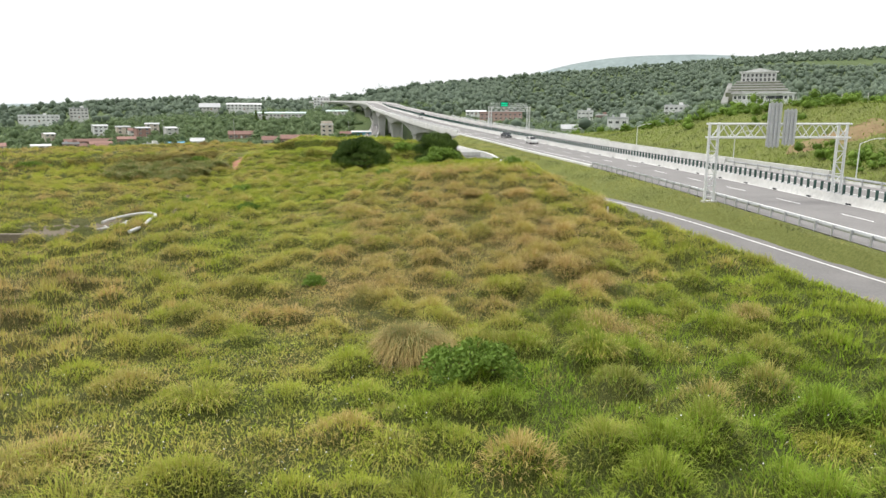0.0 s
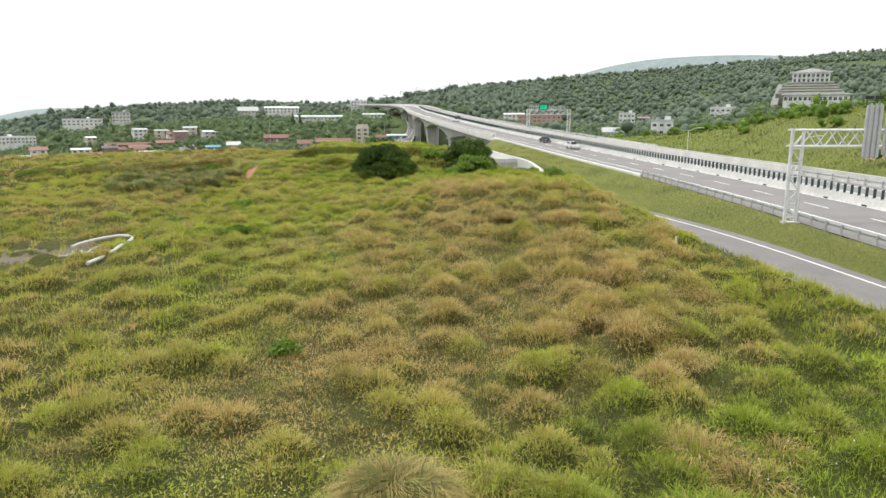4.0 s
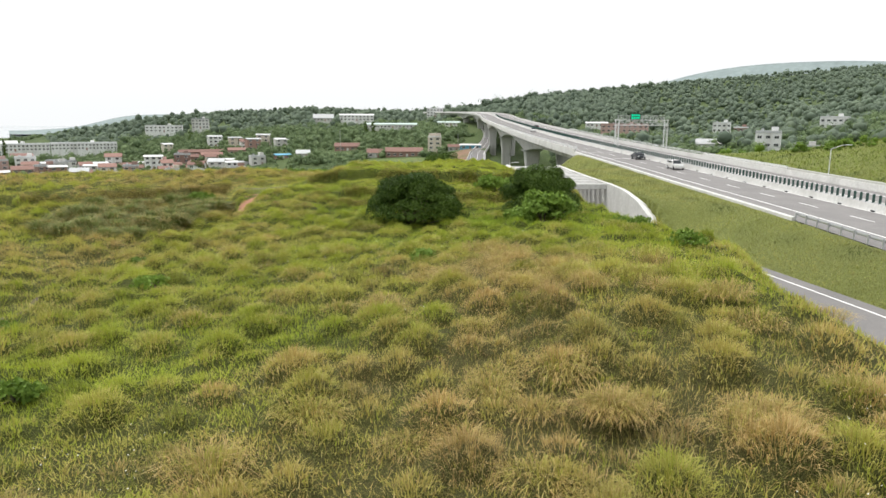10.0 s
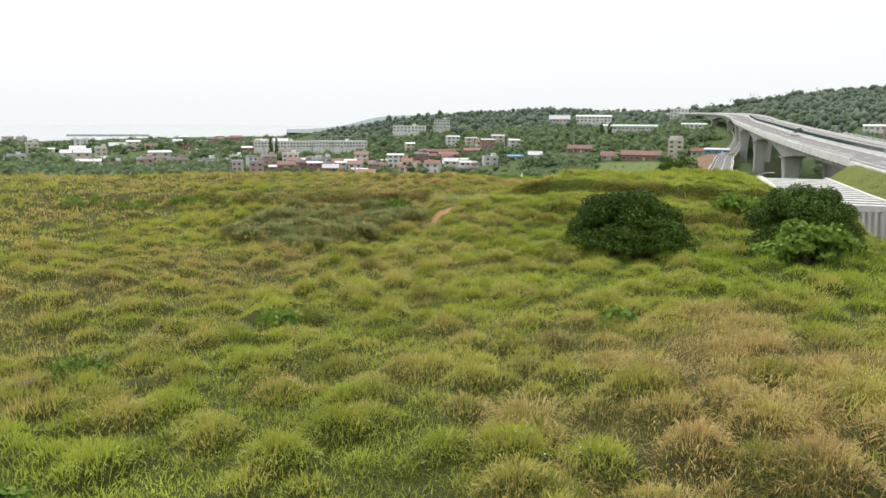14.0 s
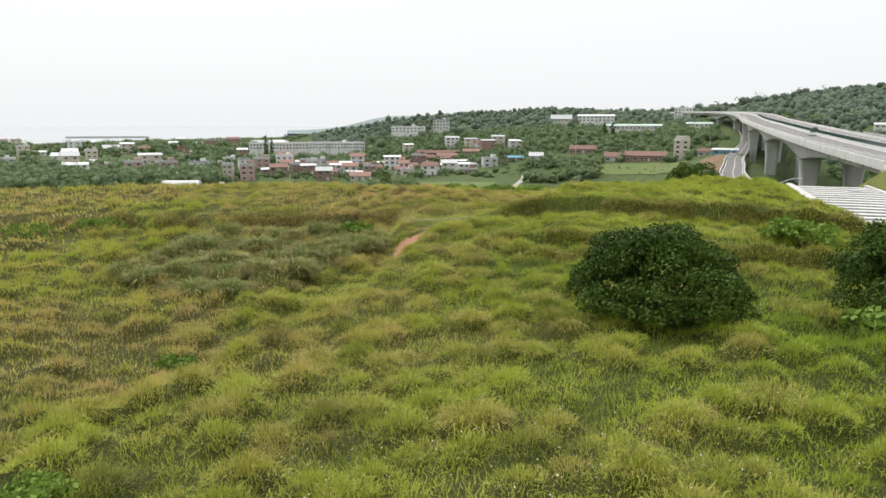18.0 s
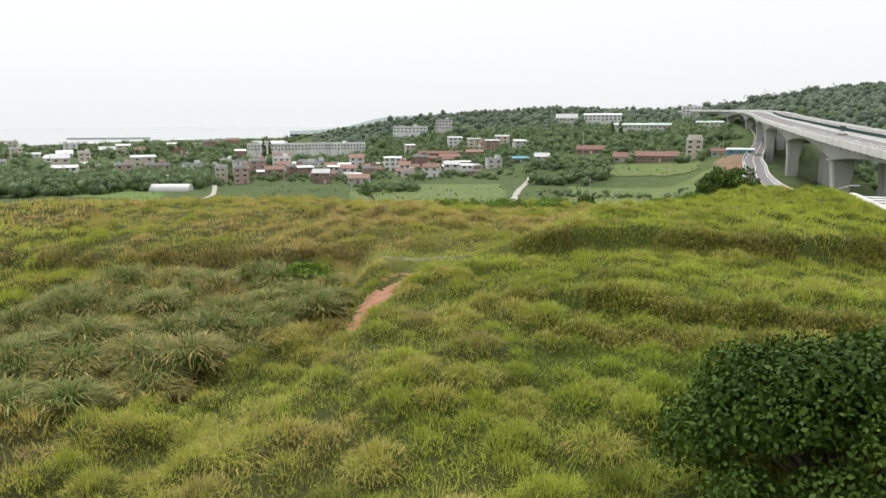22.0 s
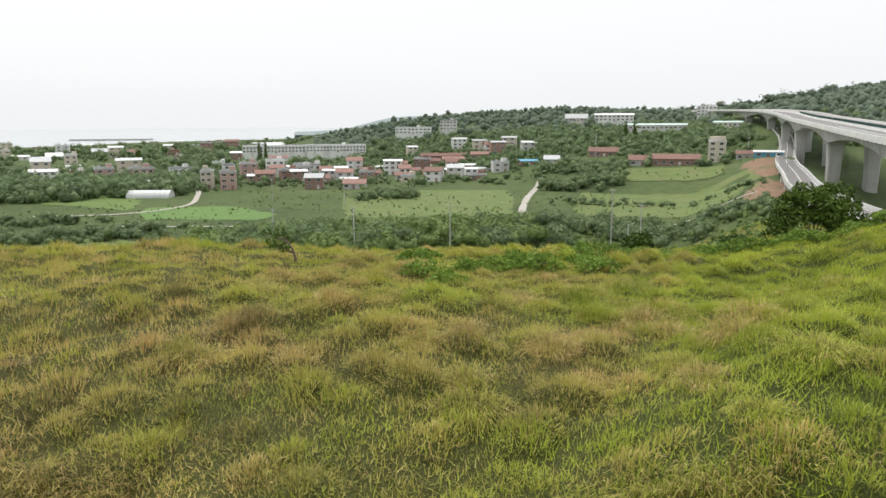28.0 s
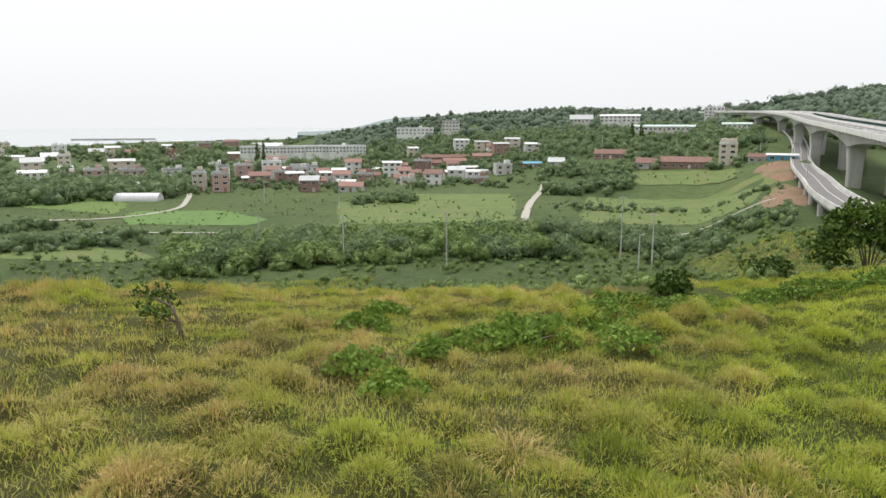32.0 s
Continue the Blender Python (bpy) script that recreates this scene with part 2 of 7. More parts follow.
# ---- plan: the expressway runs north, its left edge at road_x(y), road_z(y) ----
RK = (-260, -60, 45, 70, 100, 140, 180, 210, 240, 300, 380, 460, 540, 620, 700, 780, 860)
road_x = curve(RK, (38, 31.5, 26.6, 25.2, 22.4, 16.4, 8.6, 1.6, -5.8, -18.6, -33.4, -47.2, -58.5, -73.0, -95.0, -127.0, -168.0))
road_z = curve(RK, (-9.2, -8.7, -8.35, -8.3, -8.25, -8.0, -7.2, -6.4, -5.4, -3.5, -1.0, 1.4, 4.0, 6.2, 8.1, 9.2, 9.6))
SK = (-120, 38, 65, 89, 118, 140, 165, 190, 220, 247, 279, 339, 364, 436, 502, 570, 640)
serv_x = curve(SK, (46, 21.7, 17.4, 11.2, 4.9, 0.3, -4.2, -9.0, -16.5, -23.5, -29.0, -35.6, -38.6, -44.5, -48.5, -55.0, -66.0))
serv_z = curve(SK, (-9.0, -9.5, -9.6, -10.0, -11.2, -12.2, -13.3, -14.2, -14.8, -15.0, -15.2, -15.2, -15.2, -15.0, -13.0, -9.0, -4.5))


def frame_at(cx_, cz_, y):
    d = (cx_(y + 0.5) - cx_(y - 0.5))
    n = np.array([1.0, -d]) / np.hypot(1, d)
    return np.array([float(cx_(y)), y, float(cz_(y))]), n


def along(ys, off, up, cx_=road_x, cz_=road_z):
    """Points at an offset to the right of a line and a height over it."""
    out = []
    for y in ys:
        p, n = frame_at(cx_, cz_, y)
        out.append((p[0] + n[0] * off, p[1] + n[1] * off, p[2] + up))
    return out


def sweep(name, ys, profile, mat, parent=None, cx_=road_x, cz_=road_z, closed=True, label=""):
    """A closed profile of (offset, height) carried along a line."""
    rows = [along(ys, o, u, cx_, cz_) for o, u in profile]
    n, m = len(profile), len(ys)
    verts = [rows[j][i] for i in range(m) for j in range(n)]
    faces = [(i * n + j, i * n + (j + 1) % n, (i + 1) * n + (j + 1) % n, (i + 1) * n + j)
             for i in range(m - 1) for j in range(n if closed else n - 1)]
    if closed:
        faces += [tuple(range(n))[::-1], tuple((m - 1) * n + j for j in range(n))]
    me = mesh_of(name, verts, faces, mat)
    bm = bmesh.new()
    bm.from_mesh(me)
    bmesh.ops.recalc_face_normals(bm, faces=bm.faces)
    bm.to_mesh(me)
    bm.free()
    return part(name, me, None, parent, label)


# ---- ground heights ----
def lump(x, y, cx_, cy_, rx, ry, a):
    return a * np.exp(-((x - cx_) / rx) ** 2 - ((y - cy_) / ry) ** 2)


def waves(x, y, s, seed):
    r = np.random.RandomState(seed)
    z = 0
    for k in range(6):
        a = r.uniform(0, 6.28)
        f = s * r.uniform(0.6, 1.6)
        z = z + np.sin((x * np.cos(a) + y * np.sin(a)) * f + r.uniform(0, 6.28))
    return z / 6


WALL_TOP = -7.8


def hill_z(x, y):
    z = -7.7 + 0 * x
    z = z + lump(x, y, 6, 64, 15, 20, 2.3) + lump(x, y, 7, 96, 7, 12, 0.5) + lump(x, y, -34, 112, 34, 15, 1.9) + lump(x, y, -4, 30, 22, 14, -0.9)
    z = z + lump(x, y, -30, 52, 9, 14, -1.4) + lump(x, y, -33, 43.2, 7, 2.4, -0.6) + lump(x, y, -24, 78, 10, 10, -0.6)
    z = z + lump(x, y, -78, 92, 30, 24, 0.7) - 0.9 * smooth((y - 125) / 25) * smooth((-x - 22) / 10)
    # the raised green field with its terrace edge
    wob = 0.45 * waves(x, y, 0.8, 15)
    z = z + (0.5 * smooth((y - 106.5 - 0.38 * (x + 10)) / 10) + 1.0 * smooth((y - 110.6 - 0.38 * (x + 10) + wob) / 1.0)) * smooth((x + 27 - 0.1 * (y - 116)) / 5) * smooth((172 - y) / 30)
    z = z + 0.72 * smooth((y - 99.4 - 0.18 * (x + 10) + wob) / 1.0) * smooth((x + 24) / 5) * smooth((112 - y) / 10)
    z = z + 0.28 * smooth((y - 95.0 - 0.16 * (x + 20) + 2 * wob) / 0.9) * smooth((x + 22) / 4) * smooth((-6 - x) / 5) * smooth((99.6 - y) / 2.5)
    # sunken path and the lower reedy ground beside it, under a bank along its northern side
    bank_y = np.minimum(94.6 + 0.47 * (x + 52), 103.0)
    z = z - 1.0 * smooth((-24 - 0.18 * (y - 80) - 0.4 * np.maximum(0, y - 92) - x) / 2.2) * smooth((y - 66) / 10) * smooth((bank_y - y + 1.2 + 2 * wob) / 2.0) * smooth((x + 75) / 20)
    z = z - 0.4 * np.exp(-((x + 46.9 - 0.33 * (y - 98)) / 0.7) ** 2) * smooth((y - 96.5) / 2) * smooth((112 - y) / 4)
    z = z - 0.35 * np.exp(-(off_line(x, y, RED_LINE) / 0.9) ** 2)
    return z + 0.22 * waves(x, y, 0.35, 3) + 0.12 * waves(x, y, 0.9, 4)


# the far country by bearing from the hill: distance of the skyline, its height, foot of the rise, steepness
AZ = (-120, -60, -46, -37, -33, -28, -22, -8, 0, 8, 16, 24, 32, 60, 120)
SKY_R = curve(AZ, (1500, 1500, 1600, 1000, 950, 1000, 1000, 1000, 1100, 1300, 1500, 1500, 1500, 1300, 1000))
SKY_Z = curve(AZ, (-42, -42, -38, -16, -2, 5, 11, 15, 39, 62, 91, 107, 113, 92, 40))
RISE_R = curve(AZ, (900, 900, 800, 520, 480, 420, 360, 320, 280, 260, 250, 250, 250, 250, 250))
RISE_P = curve(AZ, (1, 1, 1, 1, 0.9, 0.85, 0.8, 0.7, 1.0, 1.5, 1.9, 1.3, 1.3, 1.3, 1.2))
FOOT_Z = curve(AZ, (-31, -31, -31, -30.5, -30, -29.5, -29.5, -29, -26, -20, -15, -13, -12, -12, -12))


def valley_z(x, y):
    """Fields at the foot of the hill, the wooded rise beyond them, the long hill to the east and the coast."""
    dx, dy = x + 10, y - 60
    r, az = np.hypot(dx, dy), np.degrees(np.arctan2(dx, dy))
    u = (r - RISE_R(az)) / (SKY_R(az) - RISE_R(az))
    z = FOOT_Z(az) + (SKY_Z(az) - FOOT_Z(az)) * np.clip(u, 0, 1) ** RISE_P(az)
    z = z - 0.03 * np.maximum(0, r - SKY_R(az))
    z = z + 0.5 * waves(x, y, 0.02, 7) + (3.0 + 6.0 * smooth((az - 4) / 10)) * waves(x, y, 0.0075, 11) * smooth((r - 500) / 400) * smooth((az + 45) / 20)
    # spoil bank under the ramp
    z = z + 8.5 * smooth(1.25 - np.abs(x - serv_x(y) + 2) / 26) * smooth((y - 205) / 30) * smooth((500 - y) / 120) * (r < 520)
    sea_side = -0.872 * (x + 1340) - 0.49 * (y - 780)
    shore = smooth((sea_side + 120) / 240)
    return z * (1 - shore) + np.minimum(z, -70) * shore


CELL = 1.36


def cell_rand(i, j, k):
    """A fixed random number for each cell of the meadow."""
    v = np.sin(i * 127.1 + j * 311.7 + k * 74.7) * 43758.5453
    return v - np.floor(v)


def flat_ground(x, y):
    """How low and even the growth is: the weedy clearing, the mown strip and the far brow."""
    f = lump(x, y, -5, 24, 7, 17, 0.75) + lump(x, y, -9, 48, 5, 9, 0.35) + lump(x, y, -30, 103.5, 5, 2.5, 0.6) + lump(x, y, -29, 49, 7, 5, 1.0)
    return np.clip(f, 0, 0.9)


def cell_tuft(i, j):
    """Centre, radius and height of the grass hummock in a cell; about one cell in five is bare of one."""
    x, y = (i + 0.12 + 0.76 * cell_rand(i, j, 1)) * CELL, (j + 0.12 + 0.76 * cell_rand(i, j, 2)) * CELL
    size = cell_rand(i, j, 3) ** 1.3
    there = cell_rand(i, j, 4) > 0.18 + 0.6 * flat_ground(x, y)
    region = 0.5 + 0.5 * np.clip(0.5 + 0.9 * waves(x, y, 0.22, 18), 0, 1) + lump(x, y, 11, 16, 9, 14, 0.35) + lump(x, y, 9, 38, 4, 6, 0.35) - lump(x, y, -16, 102, 14, 9, 0.25) - lump(x, y, -34, 116, 16, 16, 0.2)
    return x, y, np.where(there, 0.5 + 0.5 * size, 0.45), np.where(there, (0.15 + 0.85 * size) * region, 0.0)


RED_LINE = ((-28.5, 94.4), (-28.8, 95.6), (-29.1, 97.0), (-29.4, 98.6), (-29.8, 100.9))
FOOT_LINE = ((-32.7, 101.8), (-30.7, 102.2), (-29.4, 102.9), (-27.6, 103.7))


def off_line(x, y, line):
    """Distance from a bent line in the plan."""
    d = np.full(np.shape(x), 1e6)
    for (ax, ay), (bx, by) in zip(line, line[1:]):
        t = np.clip(((x - ax) * (bx - ax) + (y - ay) * (by - ay)) / ((bx - ax) ** 2 + (by - ay) ** 2), 0, 1)
        d = np.minimum(d, np.hypot(x - ax - t * (bx - ax), y - ay - t * (by - ay)))
    return d


def hummocks(x, y):
    """Rounded hummocks of grass with steep sides over the meadow."""
    i0, j0 = np.floor(x / CELL), np.floor(y / CELL)
    z = np.zeros_like(x)
    for di in (-1, 0, 1):
        for dj in (-1, 0, 1):
            i, j = i0 + di, j0 + dj
            cx_, cy_, r, h = cell_tuft(i, j)
            a = 6.283 * cell_rand(i, j, 6)
            c, s_ = np.cos(a), np.sin(a)
            dx, dy = x - cx_, y - cy_
            d2 = ((dx * c + dy * s_) ** 2 + 1.5 * (dy * c - dx * s_) ** 2) / (r * r)
            z = np.maximum(z, 0.74 * h * np.maximum(0, 1 - d2) ** 0.6)
    z = (z + 0.05 * waves(x, y, 4.0, 17)) * (1 - 0.75 * smooth((x - serv_x(y) + 10) / 6) * smooth((75 - y) / 15))
    return z * (1 - np.exp(-(off_line(x, y, RED_LINE) / 1.3) ** 2)) * (1 - np.exp(-(off_line(x, y, FOOT_LINE) / 1.5) ** 2))


def brow(x, y):
    """Distance beyond the line where the hill begins to fall away."""
    return -0.6 * (x + 65) + 0.8 * (y - 111)


def ground_z(x, y):
    x, y = np.asarray(x, float), np.asarray(y, float)
    hz_ = hill_z(x, y) + hummocks(x, y)
    # the hill falls away to the north and the west
    edge = brow(x, y) / 95
    z = hz_ * (1 - smooth(edge)) + valley_z(x, y) * smooth(edge)
    # cut for the service road and bank of the expressway
    sx, sz, gx, gz = serv_x(y), serv_z(y), road_x(y), road_z(y)
    near = smooth((215 - y) / 25)
    d = x - sx
    # walled cutting between y 108 and 162
    walled = smooth((y - 106) / 10) * smooth((166 - y) / 5)
    deep = smooth((y - 124) / 5) * smooth((166 - y) / 5)
    cut = sz - 0.25 + np.maximum(0, -d - np.where(y < 166, 2.3 + 1.4 * smooth((56 - y) / 14), 3.4)) * (0.62 + 0.7 * smooth((50 - y) / 15) + 0.75 * smooth((y - 64) / 12))
    cut = np.where((d < -5.6) & (deep > 0.5), 99.0, cut)
    cut = np.where((d < -5.6) & (y > 112) & (y < 175), np.minimum(cut, WALL_TOP + 0.2 + np.maximum(0, -d - 5.8) * (0.42 + 0.5 * smooth((124 - y) / 12))), cut)
    z = np.where((d < 3.6) & (y < 235), np.minimum(z, cut) * near + np.minimum(z, np.where(np.abs(d) < 8, sz - 1.2, z)) * (1 - near), z)
    t = np.clip((d - 4.0) / np.maximum(gx - 1.5 - sx - 4.0, 0.5), 0, 1)
    foot = sz - 0.25 + np.where(d > 5.5, walled * (WALL_TOP - 0.1 - sz), 0)
    t = 0.7 * t + 0.3 * smooth(t)
    bank = foot * (1 - t) + (gz - np.where(x > gx + 0.4, 0.5, 0.05)) * t
    bank = np.where((d > 5.5) | (walled < 0.01), bank, sz - 0.25)
    low = np.minimum(valley_z(x, y), -20)
    ab = smooth((205 - y) / 12)
    z = np.where((d >= 3.6) & (x <= gx + 24), (bank * ab + (np.minimum(z, low) * smooth((820 - y) / 200) + z * (1 - smooth((820 - y) / 200))) * (1 - ab)), z)
    # east of the expressway: a rising bank near the gantry
    e = x - gx - 24
    rise = gz - 0.4 + 10.0 * smooth((e - 4) / 34) * smooth((228 - y) / 85)
    far = valley_z(x, y)
    k = np.maximum(smooth((e - 60) / 160) * smooth((y - 40) / 100), smooth((y - 460) / 260))
    abe = smooth((262 - y) / 60)
    ez = rise * abe + np.minimum(far, -14) * (1 - abe)
    z = np.where(e > 0, ez * (1 - np.maximum(k, smooth((e - 130) / 250))) + far * np.maximum(k, smooth((e - 130) / 250)), z)
    return z


def gz_at(x, y):
    return float(ground_z(np.array([x]), np.array([y]))[0])


def field_noise(x, y, s, seed):
    return 0.5 + 0.5 * waves(x, y, s, seed) * 1.6


def dryness(x, y):
    """How much of the grass is straw, over the plan."""
    d = 0.31 + 0.22 * waves(x, y, 0.30, 21) * 1.5 + 0.2 * waves(x, y, 0.9, 22) * 1.5
    d = d + lump(x, y, 3, 43, 9, 12, 0.34) + lump(x, y, 9, 36, 5, 9, 0.25) + lump(x, y, -1, 64, 3.5, 7, 0.5) + lump(x, y, 6, 53, 6, 6, 0.2)
    d = d - lump(x, y, 12, 14, 9, 15, 0.75) - lump(x, y, 1, 18, 4, 3, 0.4) + lump(x, y, -11, 18, 5, 5, 0.2) - lump(x, y, -14, 52, 6, 16, 0.15)
    d = d + lump(x, y, -34, 74, 12, 14, 0.25) + lump(x, y, -18, 28, 8, 14, 0.4) + lump(x, y, -70, 105, 40, 24, 0.25) + lump(x, y, -5, 30, 3, 9, 0.25)
    d = d + lump(x, y, -36, 114, 12, 9, 0.16) + lump(x, y, -27, 114, 4, 6, 0.35)
    d = d - lump(x, y, -3, 88, 12, 14, 0.6) - lump(x, y, -13, 98, 12, 10, 0.3) - lump(x, y, -10, 128, 14, 20, 0.7) - lump(x, y, -28.4, 89, 2.5, 9, 0.35)
    d = d - lump(x, y, -23, 124, 5, 14, 0.7) - lump(x, y, -9, 74, 7, 8, 0.12)
    # the bright green field to the east of a clear edge
    d = d - 0.7 * smooth((x + 24.2 + 0.28 * (y - 108)) / 2.0) * smooth((y - 106) / 4) * smooth((170 - y) / 20)
    return np.clip(d, 0.0, 0.95)


def lushness(x, y):
    """Where the grass is a deep fresh green."""
    q = lump(x, y, 12, 14, 10, 16, 1.0) + lump(x, y, -2, 90, 9, 12, 0.7) + lump(x, y, -15, 97, 9, 6, 0.45) + lump(x, y, 2, 19, 4, 4, 0.5) + 0.25 * waves(x, y, 0.4, 25)
    return np.clip(q, 0, 1)


# ---- ground ----
def grow(a, b, step, far, rate=1.12):
    """Grid lines: even between a and b, then wider and wider out to far on both sides."""
    mid = list(np.arange(a, b + step / 2, step))
    lo, hi, s = [a], [b], step
    while hi[-1] < far:
        s = min(s * rate, 160)
        hi.append(hi[-1] + s)
        lo.append(lo[-1] - s)
    return np.array(lo[:0:-1] + mid + hi[1:])


gxs = np.unique(np.round(np.r_[grow(-75, 62, 40, 4200), grow(-75, 62, 3.0, 500), np.arange(-75, -46, 1.4), np.arange(-46, 18, 0.36), np.arange(18, 34, 0.6), np.arange(34, 62, 1.1)], 1))
gys = np.unique(np.round(np.r_[grow(-12, 230, 40, 4200), grow(-12, 230, 3.0, 500), np.arange(-12, 11, 2.0), np.arange(11, 128, 0.36), np.arange(128, 230, 1.3)], 1))
gxs, gys = (np.array([v for k, v in enumerate(g) if k == 0 or v - g[k - 1] > 0.25]) for g in (gxs, gys))
GX, GY = np.meshgrid(gxs, gys)
GZ = ground_z(GX, GY)
SEA = -46.0
n, m = len(gxs), len(gys)
idx = np.arange(n * m).reshape(m, n)
gf = np.stack([idx[:-1, :-1], idx[:-1, 1:], idx[1:, 1:], idx[1:, :-1]], -1).reshape(-1, 4)
gme = bpy.data.meshes.new("ground")
gme.from_pydata(np.stack([GX, GY, GZ], -1).reshape(-1, 3).tolist(), [], gf.tolist())
gmat = Mat("rough_ground", (0.1, 0.12, 0.04), 0.95)
far_c = gmat.mix(0.45, gmat.ramp(gmat.noise(0.02, 5), (0.3, (0.04, 0.062, 0.02)), (0.5, (0.075, 0.11, 0.03)), (0.75, (0.12, 0.15, 0.048))), gmat.ramp(gmat.noise(0.3, 8, 0.7), (0.35, (0.025, 0.042, 0.018)), (0.5, (0.06, 0.09, 0.032)), (0.68, (0.11, 0.145, 0.055))))
fine, tiny = gmat.noise(5.0, 6, 0.65), gmat.noise(34.0, 4, 0.7)
green_c = gmat.ramp(tiny, (0.36, (0.018, 0.024, 0.005)), (0.5, (0.066, 0.084, 0.013)), (0.68, (0.19, 0.23, 0.038)))
straw_c = gmat.ramp(tiny, (0.36, (0.03, 0.022, 0.01)), (0.5, (0.115, 0.088, 0.036)), (0.68, (0.28, 0.215, 0.095)))
blend = gmat.mix(0.55, gmat.mix(1.0, gmat.attr("dry"), (0.62, 0.62, 0.62), "MULTIPLY"), gmat.ramp(fine, (0.35, (0, 0, 0)), (0.65, (1, 1, 1))), "SOFT_LIGHT")
near_c = gmat.mix(blend, green_c, straw_c)
mown_c = gmat.ramp(gmat.mix(0.5, fine, tiny), (0.3, (0.085, 0.105, 0.028)), (0.5, (0.18, 0.205, 0.052)), (0.7, (0.29, 0.30, 0.10)))
gmat.color(gmat.mix(gmat.attr("mown"), gmat.mix(gmat.attr("far"), near_c, far_c), mown_c)).bump(gmat.mix(0.5, fine, tiny), 0.22, 1.0)
gme.materials.append(gmat.m)
gme.attributes.new("far", "FLOAT", "POINT").data.foreach_set("value", smooth((np.hypot(GX + 20, GY - 70) - 90) / 80).ravel().astype(np.float32))
gme.attributes.new("mown", "FLOAT", "POINT").data.foreach_set("value", np.maximum(0.85 * ((GX > serv_x(GY) + 3) & (GX < road_x(GY) + 110) & (GY < 235)), 0.9 * np.exp(-(off_line(GX, GY, FOOT_LINE) / 1.5) ** 2)).ravel().astype(np.float32))
gme.attributes.new("dry", "FLOAT", "POINT").data.foreach_set("value", dryness(GX, GY).ravel().astype(np.float32))
gme.polygons.foreach_set("use_smooth", [True] * len(gme.polygons))
ground = tagged(part("ground", gme, None), "rough grassy hill falling to green valley fields", "ground", kind="structure")
sea = mesh_of("water", [(-4300, -900, SEA), (-620, -900, SEA), (-620, 4300, SEA), (-4300, 4300, SEA)], [(0, 1, 2, 3)], water_m)
tagged(part("water", sea, None), "flat grey sea beyond the coast", "sea", kind="structure")

# ---- grass and leaves ----
def fast_mesh(name, verts, faces, mat, **attrs):
    """A mesh straight from arrays; attrs are one number for each vertex."""
    verts, faces = np.asarray(verts, np.float32), np.asarray(faces, np.int32)
    me = bpy.data.meshes.new(name)
    k = faces.shape[1]
    me.vertices.add(len(verts))
    me.vertices.foreach_set("co", verts.ravel())
    me.loops.add(faces.size)
    me.loops.foreach_set("vertex_index", faces.ravel())
    me.polygons.add(len(faces))
    me.polygons.foreach_set("loop_start", np.arange(0, faces.size, k, dtype=np.int32))
    me.polygons.foreach_set("loop_total", np.full(len(faces), k, np.int32))
    attrs.setdefault("tone", np.full(len(verts), 0.5))
    for a, v in attrs.items():
        me.attributes.new(a, "FLOAT", "POINT").data.foreach_set("value", np.asarray(v, np.float32))
    me.update(calc_edges=True)
    me.materials.append(mat)
    return me


def leafy(name, dark, mid, light, dry=None, shine=0.45, through=0.25, patch_size=0.16, patches=0.4, spread=0.85, lush=None):
    """Leaves: colour by leaf and by patch, some light through them."""
    m = Mat(name, mid, shine, 0.0, 0.14)
    mean = tuple(0.25 * a + 0.5 * b + 0.25 * c for a, b, c in zip(dark, mid, light))
    c = m.ramp(m.rand(True), (0.0, tuple(spread * a + (1 - spread) * b for a, b in zip(dark, mean))), (0.5, mid), (1.0, tuple(spread * a + (1 - spread) * b for a, b in zip(light, mean))))
    patch = m.ramp(m.noise(patch_size, 4), (0.32, tuple(v * 0.72 for v in mid)), (0.68, tuple(v * 1.25 for v in light)))
    c = m.mix(patches, c, patch)
    if lush:
        c = m.mix(m.attr("lush"), c, m.ramp(m.rand(True), (0.0, tuple(v * 0.7 for v in lush)), (1.0, tuple(v * 1.35 for v in lush))))
    if dry:
        d = m.ramp(m.rand(True), (0.0, dry[0]), (0.55, dry[1]), (1.0, dry[2]))
        c = m.mix(m.attr("dry"), c, d)
        c = m.mix(m.attr("thatch"), c, m.ramp(m.rand(True), (0.0, (0.12, 0.085, 0.037)), (1.0, (0.42, 0.31, 0.14))))
    c = m.mix(1.0, c, m.ramp(m.attr("tone"), (0.0, (0.32, 0.37, 0.38)), (0.5, (0.96, 0.96, 0.95)), (1.0, (1.0, 1.0, 0.92))), "MULTIPLY")
    m.color(c)
    tr = m.n.new("ShaderNodeBsdfTranslucent")
    m.l.new(c, tr.inputs["Color"])
    mx = m.n.new("ShaderNodeMixShader")
    mx.inputs[0].default_value = through
    m.l.new(m.b.outputs[0], mx.inputs[1])
    m.l.new(tr.outputs[0], mx.inputs[2])
    m.l.new(mx.outputs[0], m.n["Material Output"].inputs["Surface"])
    return m.m


